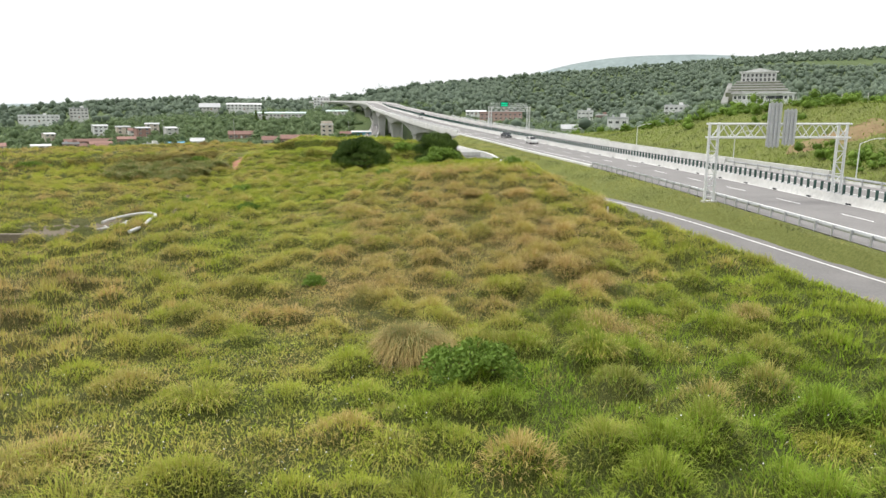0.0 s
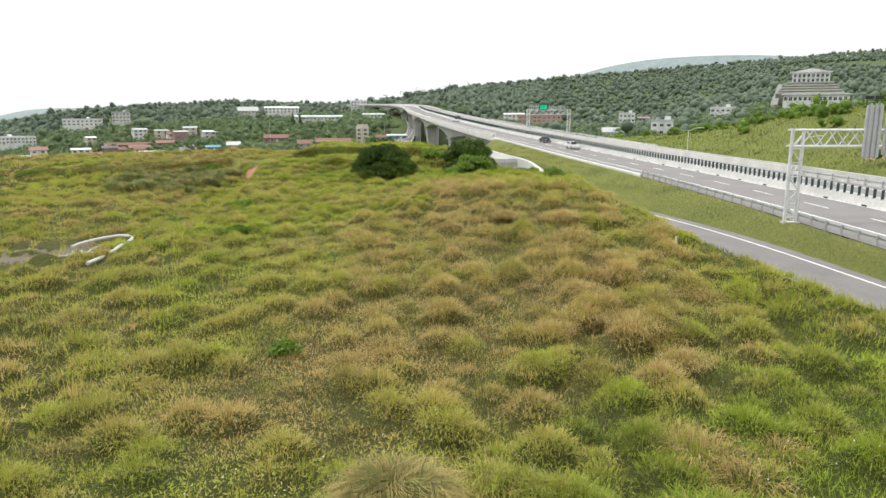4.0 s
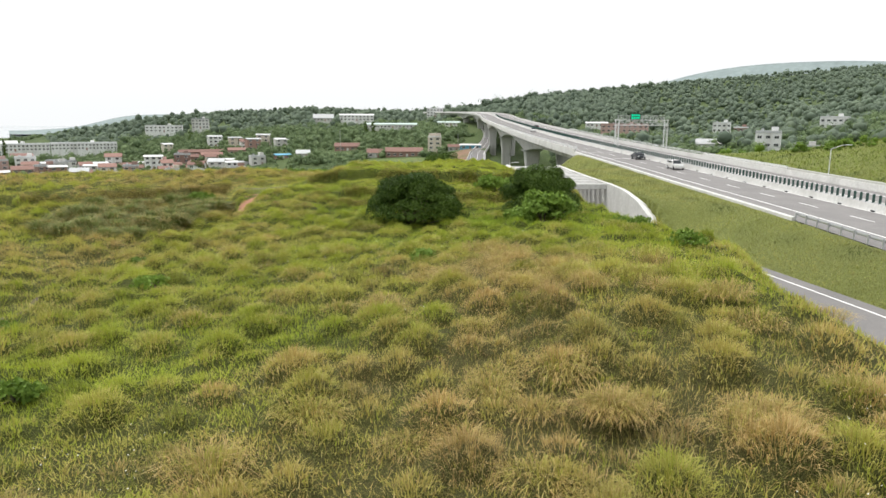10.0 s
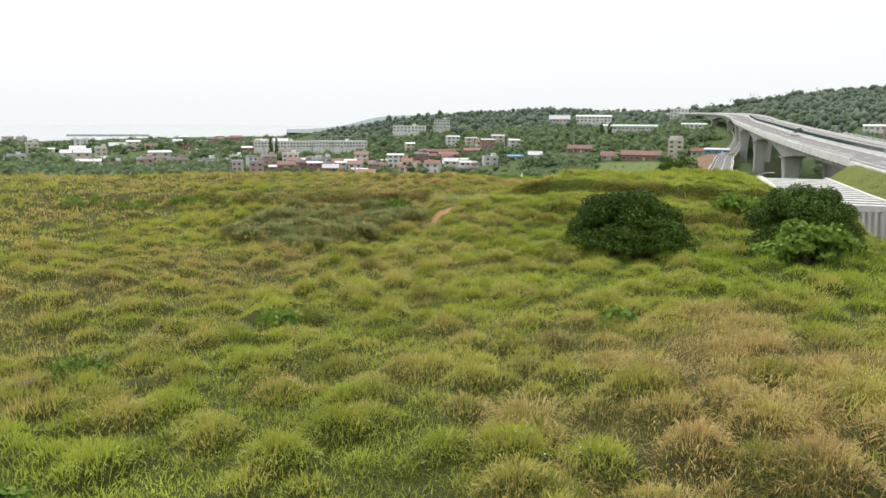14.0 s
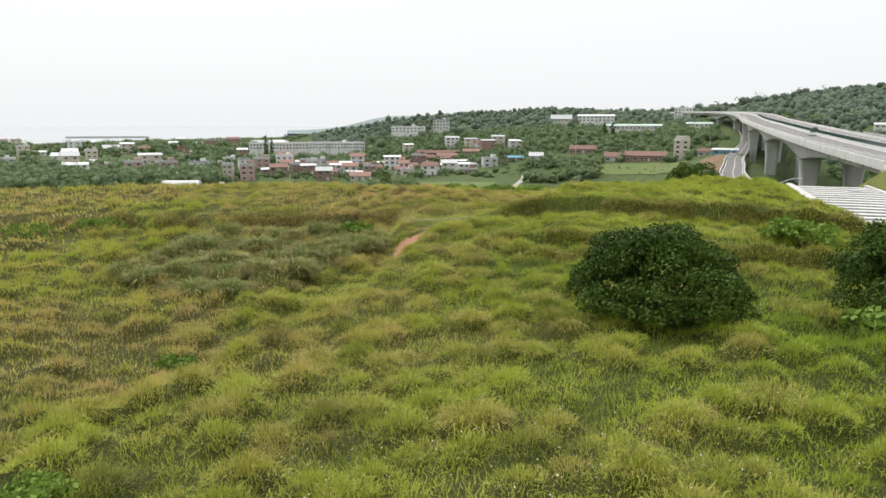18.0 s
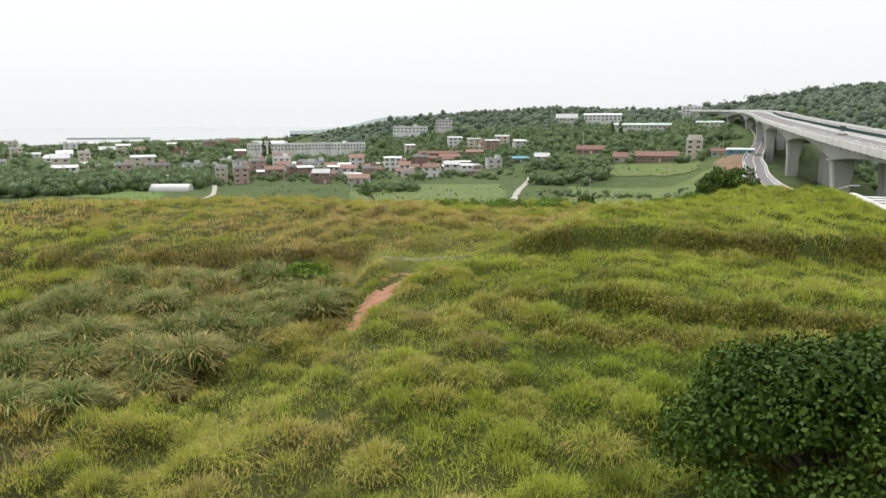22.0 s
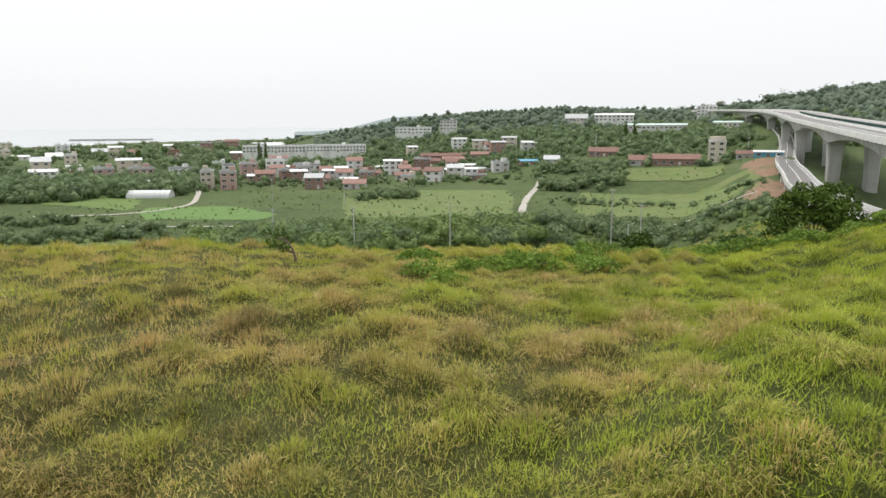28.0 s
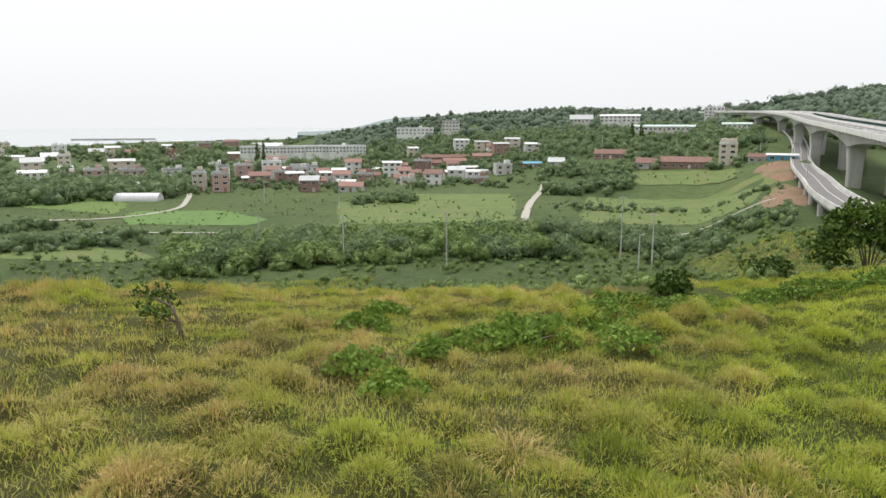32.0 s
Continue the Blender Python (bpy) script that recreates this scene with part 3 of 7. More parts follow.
STRAW = ((0.50, 0.335, 0.135), (0.63, 0.45, 0.19), (0.75, 0.585, 0.29))
grass_mat = leafy("field_grass", (0.17, 0.235, 0.014), (0.345, 0.445, 0.03), (0.56, 0.63, 0.10), STRAW, 0.5, 0.4, spread=0.38, lush=(0.225, 0.37, 0.028))
bank_mat = leafy("bank_grass", (0.15, 0.19, 0.03), (0.25, 0.29, 0.055), (0.34, 0.37, 0.09), ((0.36, 0.29, 0.13), (0.45, 0.37, 0.17), (0.54, 0.45, 0.23)), 0.6, 0.25, spread=0.5, lush=(0.14, 0.22, 0.03))
reed_mat = leafy("silvery_reed", (0.035, 0.075, 0.012), (0.10, 0.175, 0.03), (0.25, 0.325, 0.10), STRAW, 0.5, 0.25)
leaf_dark = leafy("dark_glossy_leaves", (0.014, 0.034, 0.004), (0.038, 0.078, 0.010), (0.115, 0.18, 0.028), None, 0.55, 0.09)
leaf_mid = leafy("shrub_leaves", (0.06, 0.115, 0.016), (0.125, 0.215, 0.032), (0.23, 0.335, 0.062), None, 0.6, 0.28)
leaf_wood = leafy("wood_leaves", (0.085, 0.135, 0.07), (0.15, 0.215, 0.105), (0.24, 0.31, 0.155), None, 0.6, 0.32)
# far leaves carry haze in their colour: paler, bluer, less contrast than wood_leaves
leaf_far = leafy("hazy_wood_leaves", (0.14, 0.19, 0.145), (0.185, 0.24, 0.18), (0.235, 0.29, 0.215), None, 0.8, 0.4, 0.022, 0.5)
leaf_bamboo = leafy("bamboo_leaves", (0.08, 0.13, 0.04), (0.155, 0.225, 0.07), (0.25, 0.33, 0.12), None, 0.55, 0.2)


def clumps(rs, n, x0, x1, y0, y1, keep):
    x, y = rs.uniform(x0, x1, n), rs.uniform(y0, y1, n)
    k = keep(x, y)
    return x[k], y[k]


def blades(bx, by, bz, az, lean, length, width, droop=0.35):
    """Bent blades, four points and two triangles each."""
    n = len(bx)
    c, s = np.cos(az), np.sin(az)
    sl, cl = np.sin(lean), np.cos(lean)
    px_, py_ = -s * width * 0.5, c * width * 0.5
    mx, my, mz = bx + c * sl * length * 0.55, by + s * sl * length * 0.55, bz + cl * length * 0.6
    l2 = np.minimum(lean + droop * 2.2, 2.2)
    tx, ty, tz = mx + c * np.sin(l2) * length * 0.45, my + s * np.sin(l2) * length * 0.45, mz + np.cos(l2) * length * 0.45
    v = np.stack([np.stack([bx, by, bz], 1), np.stack([mx + px_, my + py_, mz], 1), np.stack([mx - px_, my - py_, mz], 1), np.stack([tx, ty, tz], 1)], 1).reshape(-1, 3)
    b = np.arange(n)[:, None] * 4
    f = np.concatenate([b + np.array([0, 1, 2]), b + np.array([2, 1, 3])], 1).reshape(-1, 3)
    return v, f


def straight_blades(bx, by, bz, az, lean, length, width):
    """Plain short blades, one triangle each."""
    c, s = np.cos(az), np.sin(az)
    px_, py_ = -s * width * 0.5, c * width * 0.5
    v = np.stack([np.stack([bx + px_, by + py_, bz], 1), np.stack([bx - px_, by - py_, bz], 1), np.stack([bx + c * np.sin(lean) * length, by + s * np.sin(lean) * length, bz + np.cos(lean) * length], 1)], 1).reshape(-1, 3)
    return v, np.arange(len(bx) * 3).reshape(-1, 3)


def bare(x, y):
    """Places without grass: roads, the trodden path and the soil."""
    d = x - serv_x(y)
    b = (d > np.where(y < 166, -2.5 - 1.4 * smooth((56 - y) / 14), -3.9)) & (d < 4.3)
    soil_ = off_line(x, y, RED_LINE) < 0.5 + 0.18 * np.sin(y * 2.3)
    foot = off_line(x, y, FOOT_LINE) < 0.16
    trail = (np.abs(x + 21.3 + 0.18 * (y - 72) + 0.5 * np.sin(y * 0.5)) < 0.3) & (y > 47) & (y < 92) & (np.sin(y * 0.9) > -0.5)
    yard = (((x + 27.5) / 5.0) ** 2 + ((y - 51.5) / 5.0) ** 2) < 1
    return b | soil_ | foot | trail | (yard & (np.sin(x * 3.1 + y * 1.7) > -0.75))


def spine(x, y):
    """Distance from the middle line of the field, which runs north and then bends west."""
    xm = np.where(y < 42, 0.5, 0.5 - 0.42 * (y - 42))
    return np.abs(x - xm) * np.where(y < 42, 1.0, 0.92)


def grass_field(name, seed, band, share, per, cover, area, tall, wide, bent, label, falls=42):
    """Domed tufts of fine arching blades, green above a skirt of dead straw, with low weeds between them."""
    rs = np.random.RandomState(seed)
    x0, x1, y0, y1 = area

    def keep(x, y):
        s = spine(x, y)
        return (s >= band[0]) & (s < band[1]) & (x < serv_x(y) - 2.5) & (brow(x, y) < falls) & ~bare(x, y)
    size = (x1 - x0) * (y1 - y0)
    ci, cj = np.meshgrid(np.arange(int(x0 / CELL) - 1, int(x1 / CELL) + 1), np.arange(int(y0 / CELL) - 1, int(y1 / CELL) + 1))
    cx_, cy_, cr, ch = cell_tuft(ci.ravel().astype(float), cj.ravel().astype(float))
    ok = keep(cx_, cy_) & (rs.uniform(0, 1, len(cx_)) < share)
    cx_, cy_, cr, ch = cx_[ok], cy_[ok], cr[ok], ch[ok]
    dry0 = dryness(cx_, cy_)
    h = tall * (0.55 + 0.6 * ch) * (0.8 + 0.4 * field_noise(cx_, cy_, 0.3, 31))
    h = h * (1 - 0.75 * np.exp(-(off_line(cx_, cy_, FOOT_LINE) / 1.6) ** 2))
    dr = np.clip(dry0 + rs.normal(0, 0.27, len(cx_)), 0, 1)
    tn = np.clip(rs.normal(0.55, 0.2, len(cx_)), 0.1, 1)
    i = np.repeat(np.arange(len(cx_)), np.maximum(3, (per * (0.5 + 0.75 * ch) * (cr / 0.7) ** 2)).astype(int))
    a = rs.uniform(0, 6.283, len(i))
    q = rs.uniform(0, 1, len(i)) ** 0.62
    rr = q * cr[i] * 1.02
    ln = np.clip(0.1 + q * 0.95 * (0.45 + 0.55 * ch[i]) + rs.normal(0, 0.26, len(i)), 0.0, 1.35)
    tx, ty = cx_[i] + np.cos(a) * rr, cy_[i] + np.sin(a) * rr
    tl = h[i] * rs.uniform(0.5, 1.25, len(i)) * (1.1 - 0.25 * q)
    w = wide * rs.uniform(0.6, 1.35, len(i))
    turn = a + rs.normal(0, 0.55, len(i))
    dd = np.clip(dr[i] + rs.normal(0, 0.11, len(i)), 0, 1)
    lu = lushness(tx, ty)
    low = np.clip(rs.normal(0.6, 0.22, len(i)) * (0.7 - 0.15 * dr[i]) * (1 - 0.4 * lu), 0, 1)
    n_ = int(len(i) * bent)
    o = rs.permutation(len(i))
    p, r = o[:n_], o[n_:]
    z_ = ground_z(tx, ty) - 0.03
    v, f = blades(tx[p], ty[p], z_[p], turn[p], ln[p], tl[p], w[p], 0.42)
    v1, f1 = straight_blades(tx[r], ty[r], z_[r], turn[r], ln[r] * 1.15, tl[r] * 0.9, w[r])
    th = np.r_[np.stack([np.clip(low * 1.7, 0, 1), low * 0.55, low * 0.55, 0 * low], 1)[p].ravel(), np.stack([low * 0.8, low * 0.8, 0 * low], 1)[r].ravel()]
    dd, tt, lu = (np.r_[np.repeat(q_[p], 4), np.repeat(q_[r], 3)] for q_ in (dd, tn[i], lu))
    v, f = np.concatenate([v, v1]), np.concatenate([f, f1 + len(v)])
    # low weeds and fine grass between the tufts
    gx_, gy_ = clumps(rs, int(size * cover * 5), x0, x1, y0, y1, keep)
    fl = flat_ground(gx_, gy_)
    k = rs.uniform(0, 1, len(gx_)) < 0.54 + 1.0 * fl
    gx_, gy_, fl = gx_[k], gy_[k], fl[k]
    gd = dryness(gx_, gy_)
    v2, f2 = straight_blades(gx_, gy_, ground_z(gx_, gy_) + 0.1 * fl * rs.uniform(0, 1, len(gx_)) - 0.02, rs.uniform(0, 6.283, len(gx_)), rs.uniform(0.2, 1.3, len(gx_)) + 0.25 * fl, tall * rs.uniform(0.35, 0.85, len(gx_)) * (1 - 0.85 * fl), wide * rs.uniform(0.8, 1.5, len(gx_)) * (1.3 - 0.5 * gd + 0.35 * fl))
    gd = np.clip(gd - 0.06 + 0.25 * fl + 0.3 * waves(gx_, gy_, 2.2, 34) + rs.normal(0, 0.2, len(gx_)), 0, 1)
    gt = np.clip(0.15 + 0.65 * field_noise(gx_, gy_, 1.1, 33) + rs.normal(0, 0.1, len(gx_)), 0, 1)
    v, f = np.concatenate([v, v2]), np.concatenate([f, f2 + len(v)])
    part(name, fast_mesh(name, v, f, grass_mat, dry=np.r_[dd, np.repeat(gd, 3)], tone=np.r_[tt, np.repeat(gt, 3)], lush=np.r_[lu, np.repeat(lushness(gx_, gy_), 3)], thatch=np.r_[th, np.zeros(len(v2))]), None)
    return tagged(bpy.data.objects[name], label, "grass", kind="stuff")


grass_field("meadow_grass", 41, (0, 12), 1.0, 420, 34, (-52, 20, 10, 145), 0.46, 0.021, 0.42, "dense tufted meadow grass, green mixed with dry straw")
grass_field("outer_meadow_grass", 42, (12, 32), 1.0, 165, 16, (-84, 24, 12, 180), 0.50, 0.036, 0, "tufted rough grass on the sides of the hill")
grass_field("far_meadow_grass", 43, (32, 105), 0.9, 22, 3, (-190, 24, 20, 255), 0.6, 0.12, 0, "rough olive grass on the far brow", 110)


def fringe(name, seed, line, n, tall, dry, label):
    """Long grass that hangs over the lip of a bank along a line, towards the south."""
    rs = np.random.RandomState(seed)
    u = rs.uniform(0, len(line) - 1.001, n)
    px_, py_ = np.array(line, float).T
    x = np.interp(u, np.arange(len(line)), px_) + rs.normal(0, 0.25, n)
    y = np.interp(u, np.arange(len(line)), py_) - 0.45 * waves(x, x * 0 + py_.mean(), 0.8, 15) + rs.normal(0.15, 0.4, n)
    gap = field_noise(x, y, 1.3, seed) > 0.3
    x, y = x[gap], y[gap]
    v, f = blades(x, y, ground_z(x, y) - 0.03, rs.normal(-1.571, 0.8, len(x)), rs.uniform(0.05, 0.9, len(x)), tall * rs.uniform(0.5, 1.2, len(x)), rs.uniform(0.015, 0.028, len(x)), 0.55)
    d_, low = np.clip(dry + 0.3 * waves(x, y, 0.9, seed + 1) + rs.normal(0, 0.2, len(x)), 0, 1), np.clip(rs.normal(0.7, 0.2, len(x)), 0, 1)
    part(name, fast_mesh(name, v, f, grass_mat, dry=np.repeat(d_, 4), thatch=np.stack([low, low, low, 0 * low], 1).ravel(), tone=np.repeat(np.clip(rs.normal(0.55, 0.2, len(x)), 0, 1), 4)), None)
    tagged(bpy.data.objects[name], label, "grass", kind="stuff")


fringe("terrace_grass", 44, [(x, 111.0 + 0.38 * (x + 10)) for x in range(-26, 1, 2)], 12000, 0.6, 0.12, "long grass hanging over the upper terrace edge")
fringe("lower_terrace_grass", 45, [(x, 99.9 + 0.18 * (x + 10)) for x in range(-23, 1, 2)], 9000, 0.5, 0.15, "long grass hanging over the lower terrace edge")
fringe("ledge_grass", 46, [(x, 95.4 + 0.16 * (x + 20)) for x in range(-21, -6, 2)], 5000, 0.5, 0.35, "straw and green grass over a low ledge")
fringe("hollow_edge_grass", 47, [(x, min(94.8 + 0.47 * (x + 52), 103.2)) for x in range(-60, -32, 2)], 9000, 0.6, 0.6, "dry grass along the bank above the reeds")


def bank_grass(name, seed, pick, area, n, tall, wide, dry, label, lush=0.0):
    """Short grass on the road banks."""
    rs = np.random.RandomState(seed)
    x, y = rs.uniform(area[0], area[1], n), rs.uniform(area[2], area[3], n)
    k = pick(x, y)
    x, y = x[k], y[k]
    v, f = blades(x, y, ground_z(x, y) - 0.03, rs.uniform(0, 6.283, len(x)), rs.uniform(0.1, 1.0, len(x)), tall * rs.gamma(5, 0.2, len(x)), wide * rs.uniform(0.7, 1.4, len(x)))
    d_ = np.clip(dry + 0.28 * waves(x, y, 0.35, seed) + rs.normal(0, 0.15, len(x)), 0, 1)
    part(name, fast_mesh(name, v, f, bank_mat, dry=np.repeat(d_, 4), tone=np.repeat(np.clip(field_noise(x, y, 0.8, seed + 1), 0, 1), 4), lush=np.full(len(v), lush)), None)
    tagged(bpy.data.objects[name], label, "grass", kind="stuff")


bank_grass("verge_grass", 51, lambda x, y: (x > serv_x(y) + np.where((y > 106) & (y < 166), 5.9, 4.6)) & (x < road_x(y) - 0.6), (-8, 38, 8, 199), 330000, 0.2, 0.045, 0.3, "short mown grass on the expressway bank")
bank_grass("east_bank_grass", 52, lambda x, y: (x > road_x(y) + 25.5) & (x < road_x(y) + 85), (25, 130, 40, 200), 130000, 0.4, 0.13, 0.02, "bushy green grass on the eastern cutting slope", 0.55)


def flowers(n, seed):
    """Small pale flower heads in the low green patches."""
    rs = np.random.RandomState(seed)
    x, y = rs.uniform(-16, 10, n), rs.uniform(12, 80, n)
    k = (field_noise(x, y, 0.35, 61) > 0.55) & (dryness(x, y) < 0.5) & (x < serv_x(y) - 5)
    x, y = x[k], y[k]
    z = ground_z(x, y) + rs.uniform(0.3, 0.5, len(x))
    a, s = rs.uniform(0, 6.283, len(x)), rs.uniform(0.012, 0.022, len(x))
    v = np.stack([np.stack([x + np.cos(a + q) * s, y + np.sin(a + q) * s, z + rs.uniform(-0.012, 0.012, len(x))], 1) for q in (0, 1.571, 3.142, 4.712)], 1).reshape(-1, 3)
    part("wild_flowers", fast_mesh("wild_flowers", v, np.arange(len(x) * 4).reshape(-1, 4), mottled("flower_white", (0.72, 0.71, 0.62), (0.82, 0.81, 0.74), 4.0)), None)
    tagged(bpy.data.objects["wild_flowers"], "tiny white wild flowers among low green weeds", "flowers", kind="stuff")


flowers(3600, 62)


# ---- single tussocks, reeds, shrubs and trees ----
def tuft_mesh(name, seed, n, r, h, width, dry, mat, droop=0.5, spread=0.85, root=0.35, dead=0.6):
    rs = np.random.RandomState(seed)
    a = rs.uniform(0, 6.283, n)
    q = np.sqrt(rs.uniform(0, 1, n))
    x, y = np.cos(a) * q * r * root, np.sin(a) * q * r * root
    ln = np.clip(q * spread + rs.normal(0, 0.18, n), 0.02, 1.3)
    v, f = blades(x, y, np.full(n, -0.05), a + rs.normal(0, 0.6, n), ln, h * rs.uniform(0.6, 1.2, n), width * rs.uniform(0.6, 1.3, n), droop)
    d_ = np.clip(dry + rs.normal(0, 0.25, n) + 0.3 * (q > 0.75), 0, 1)
    low = np.clip(rs.normal(dead, 0.25, n), 0, 1)
    return fast_mesh(name, v, f, mat, dry=np.repeat(d_, 4), tone=np.repeat(np.clip(rs.normal(0.6, 0.2, n), 0, 1), 4), thatch=np.stack([np.clip(low * 1.6, 0, 1), low * 0.5, low * 0.5, 0 * low], 1).ravel())


def scatter(name, meshes, spots, label, category, group, rs, lo=0.8, hi=1.25, by=None):
    for x, y in spots:
        k = rs.randint(len(meshes)) if by is None else int(np.clip(by(x, y) * len(meshes), 0, len(meshes) - 1))
        ob = part(name, meshes[k], None)
        s = rs.uniform(lo, hi)
        ob.matrix_basis = Matrix.Translation((x, y, gz_at(x, y))) @ Matrix.Rotation(rs.uniform(0, 6.28), 4, "Z") @ Matrix.Diagonal((s, s, s * rs.uniform(0.85, 1.15), 1))
        tagged(ob, label, category, group)


rs = np.random.RandomState(71)
big = thing("large_grass_tussock", "big round tussock of grey straw and green blades", "grass tussock", Matrix.Translation((-1.05, 22.3, gz_at(-1.05, 22.3))) @ Matrix.Diagonal((0.84, 0.84, 1.06, 1)))
part("green_tuft", tuft_mesh("green_tuft", 72, 2300, 1.7, 1.65, 0.02, 0.3, reed_mat, 0.62, 0.6, 0.6), None, big)
part("dry_skirt", tuft_mesh("dry_skirt", 73, 2600, 1.8, 1.5, 0.017, 0.6, reed_mat, 0.62, 0.85, 0.62), None, big, "grey straw-coloured dead blades")
tufts = [tuft_mesh("grass_tussock", 80 + k, 420, 0.85, 0.66, 0.016, d, grass_mat, 0.55, 0.95, 0.75) for k, d in enumerate((0.05, 0.2, 0.4, 0.6))]
spots = []
while len(spots) < 210:
    x, y = rs.uniform(-46, 14), rs.uniform(12, 128)
    if spine(x, y) < 20 and x < float(serv_x(y)) - 5 and not bool(bare(np.array([x]), np.array([y]))[0]):
        spots.append((x, y))
scatter("grass_tussock", tufts, spots, "rounded tussock of mixed green and dry grass", "grass tussock", "tussocks in the meadow", rs, by=lambda a, b: float(dryness(np.array(a), np.array(b))) * 1.3)
straw_tufts = [tuft_mesh("dry_tussock", 90 + k, 400, 0.9, 0.7, 0.015, 0.75, grass_mat, 0.5, 0.9, 0.75) for k in range(3)]
spots = [(4 + rs.normal(0, 4.5), 48 + rs.normal(0, 12)) for _ in range(60)] + [(-1 + rs.normal(0, 2.2), 65 + rs.normal(0, 2.5)) for _ in range(14)] + [(-28 + rs.normal(0, 2.5), 115 + rs.normal(0, 3)) for _ in range(12)]
scatter("dry_tussock", straw_tufts, [p for p in spots if p[0] < float(serv_x(p[1])) - 5], "straw-brown tussock of dried grass", "grass tussock", "dry tussocks", rs)
reeds = [tuft_mesh("reed_clump", 100 + k, 520, 1.3, h_, 0.036, d, reed_mat, 0.5, 0.62, 0.55, 0.2) for k, (d, h_) in enumerate(((0.0, 1.0), (0.0, 1.3), (0.06, 1.15), (0.22, 0.9)))]
spots = [(-43.5 + 1.25 * (k % 11) + rs.normal(0, 0.35), 83.5 + 1.25 * (k // 11) + rs.normal(0, 0.35)) for k in range(143)] + [(-31.6 + rs.normal(0, 0.5), 96.5 + rs.normal(0, 2.2)) for _ in range(14)]
spots = [p for p in spots if ((p[0] + 37) / 7.5) ** 2 + ((p[1] - 91.5) / 8.5) ** 2 < 1.1 and rs.uniform() < 0.68]
scatter("reed_clump", reeds, [p for p in spots if float(off_line(np.array(p[0]), np.array(p[1]), RED_LINE)) > 1.3], "tall silvery green reed clump on lower ground", "reeds", "reeds beside the red path", rs)


def crown(rs, lumps, leaf, per, flat=0.6):
    """Leaves on the shells of several lumps (x, y, z, r); two triangles a leaf."""
    vs, n0, fs = [], 0, []
    for cx_, cy_, cz_, r in lumps:
        n = max(6, int(per * r * r))
        d = rs.normal(0, 1, (n, 3))
        d[:, 2] = np.abs(d[:, 2]) * 0.9 - 0.25
        d /= np.linalg.norm(d, axis=1)[:, None]
        p = np.array([cx_, cy_, cz_]) + d * r * rs.uniform(0.78, 1.08, (n, 1)) * np.array([1, 1, 0.85])
        u = np.cross(d, rs.normal(0, 1, (n, 3)))
        u /= np.linalg.norm(u, axis=1)[:, None] + 1e-9
        u = u + d * rs.uniform(-0.2, 0.9, (n, 1))
        w = np.cross(u, d + rs.normal(0, flat, (n, 3)))
        w /= np.linalg.norm(w, axis=1)[:, None] + 1e-9
        s = leaf * rs.uniform(0.6, 1.3, (n, 1))
        a, b = u * s, w * s * 0.42
        v = np.stack([p - a * 0.5, p + b, p + a * 0.7, p - b], 1).reshape(-1, 3)
        vs.append(v)
        fs.append(np.arange(n0, n0 + n * 4).reshape(-1, 4))
        n0 += n * 4
    return np.concatenate(vs), np.concatenate(fs)


def lumps_in(rs, n, w, d, h, r, base=0.25):
    """Lump centres that fill a dome."""
    out = []
    for _ in range(n):
        a, q = rs.uniform(0, 6.283), math.sqrt(rs.uniform(0, 1))
        x, y = math.cos(a) * q * w / 2, math.sin(a) * q * d / 2
        top = h * math.sqrt(max(0.05, 1 - 0.92 * q ** 3.4))
        out.append((x, y, rs.uniform(base, 1.0) ** 0.5 * max(0.3, top - r * 0.7), r * rs.uniform(0.65, 1.25)))
    return out


def bush(name, x, y, w, d, h, seed, mat, leaf, per, label, n=46, r=0.85, sink=0.1):
    rs = np.random.RandomState(seed)
    e = thing(name, label, "bush", Matrix.Translation((x, y, gz_at(x, y) - sink)))
    ls = lumps_in(rs, n, w - r * 1.2, d - r * 1.2, h, r)
    v, f = crown(rs, ls, leaf, per)
    part("crown", fast_mesh("crown", v, f, mat), None, e)
    bm = bmesh.new()
    for cx_, cy_, cz_, _ in ls[::5]:
        k = Vector((cx_ * 0.35, cy_ * 0.35, cz_ * 0.4))
        beam(bm, (cx_ * 0.06, cy_ * 0.06, -0.1), k, 0.09, 6, 0.06)
        beam(bm, k, (cx_ * 0.9, cy_ * 0.9, cz_), 0.06, 5, 0.02)
    part("stem", bm, bark, e)
    return e


bush("round_bush", -10.4, 87.4, 7.6, 6.8, 4.1, 111, leaf_dark, 0.105, 760, "big round bush of dark glossy leaves", 170, 0.68)
bush("round_bush", -0.7, 91.5, 6.6, 6.4, 4.4, 112, leaf_dark, 0.105, 760, "dark leafy bush with an uneven crown", 125, 0.72)
bush("spreading_bush", -0.4, 87.4, 5.6, 3.4, 2.6, 113, leaf_mid, 0.26, 170, "lighter green bush spreading below the dark one", 34, 0.7)
bush("spreading_bush", -5.6, 103.5, 4.4, 3.4, 1.9, 114, leaf_mid, 0.26, 150, "low light green bush in tall grass", 26, 0.65)
bush("round_bush", -35.5, 147.5, 2.6, 2.4, 1.9, 115, leaf_dark, 0.24, 190, "small dark round bush on the slope", 16, 0.6)
bush("round_bush", -24.6, 181.0, 10.0, 6.0, 7.8, 116, leaf_dark, 0.3, 120, "dark tree-like bush where the hill falls away", 50, 1.2)
bush("round_bush", -33.5, 186.0, 6.0, 5.0, 4.0, 117, leaf_dark, 0.28, 130, "dark bush at the foot of the green field", 24, 0.8)
bush("round_bush", -42.0, 188.0, 4.5, 4.0, 3.2, 1161, leaf_dark, 0.28, 130, "dark bush on the falling slope", 22, 0.8)
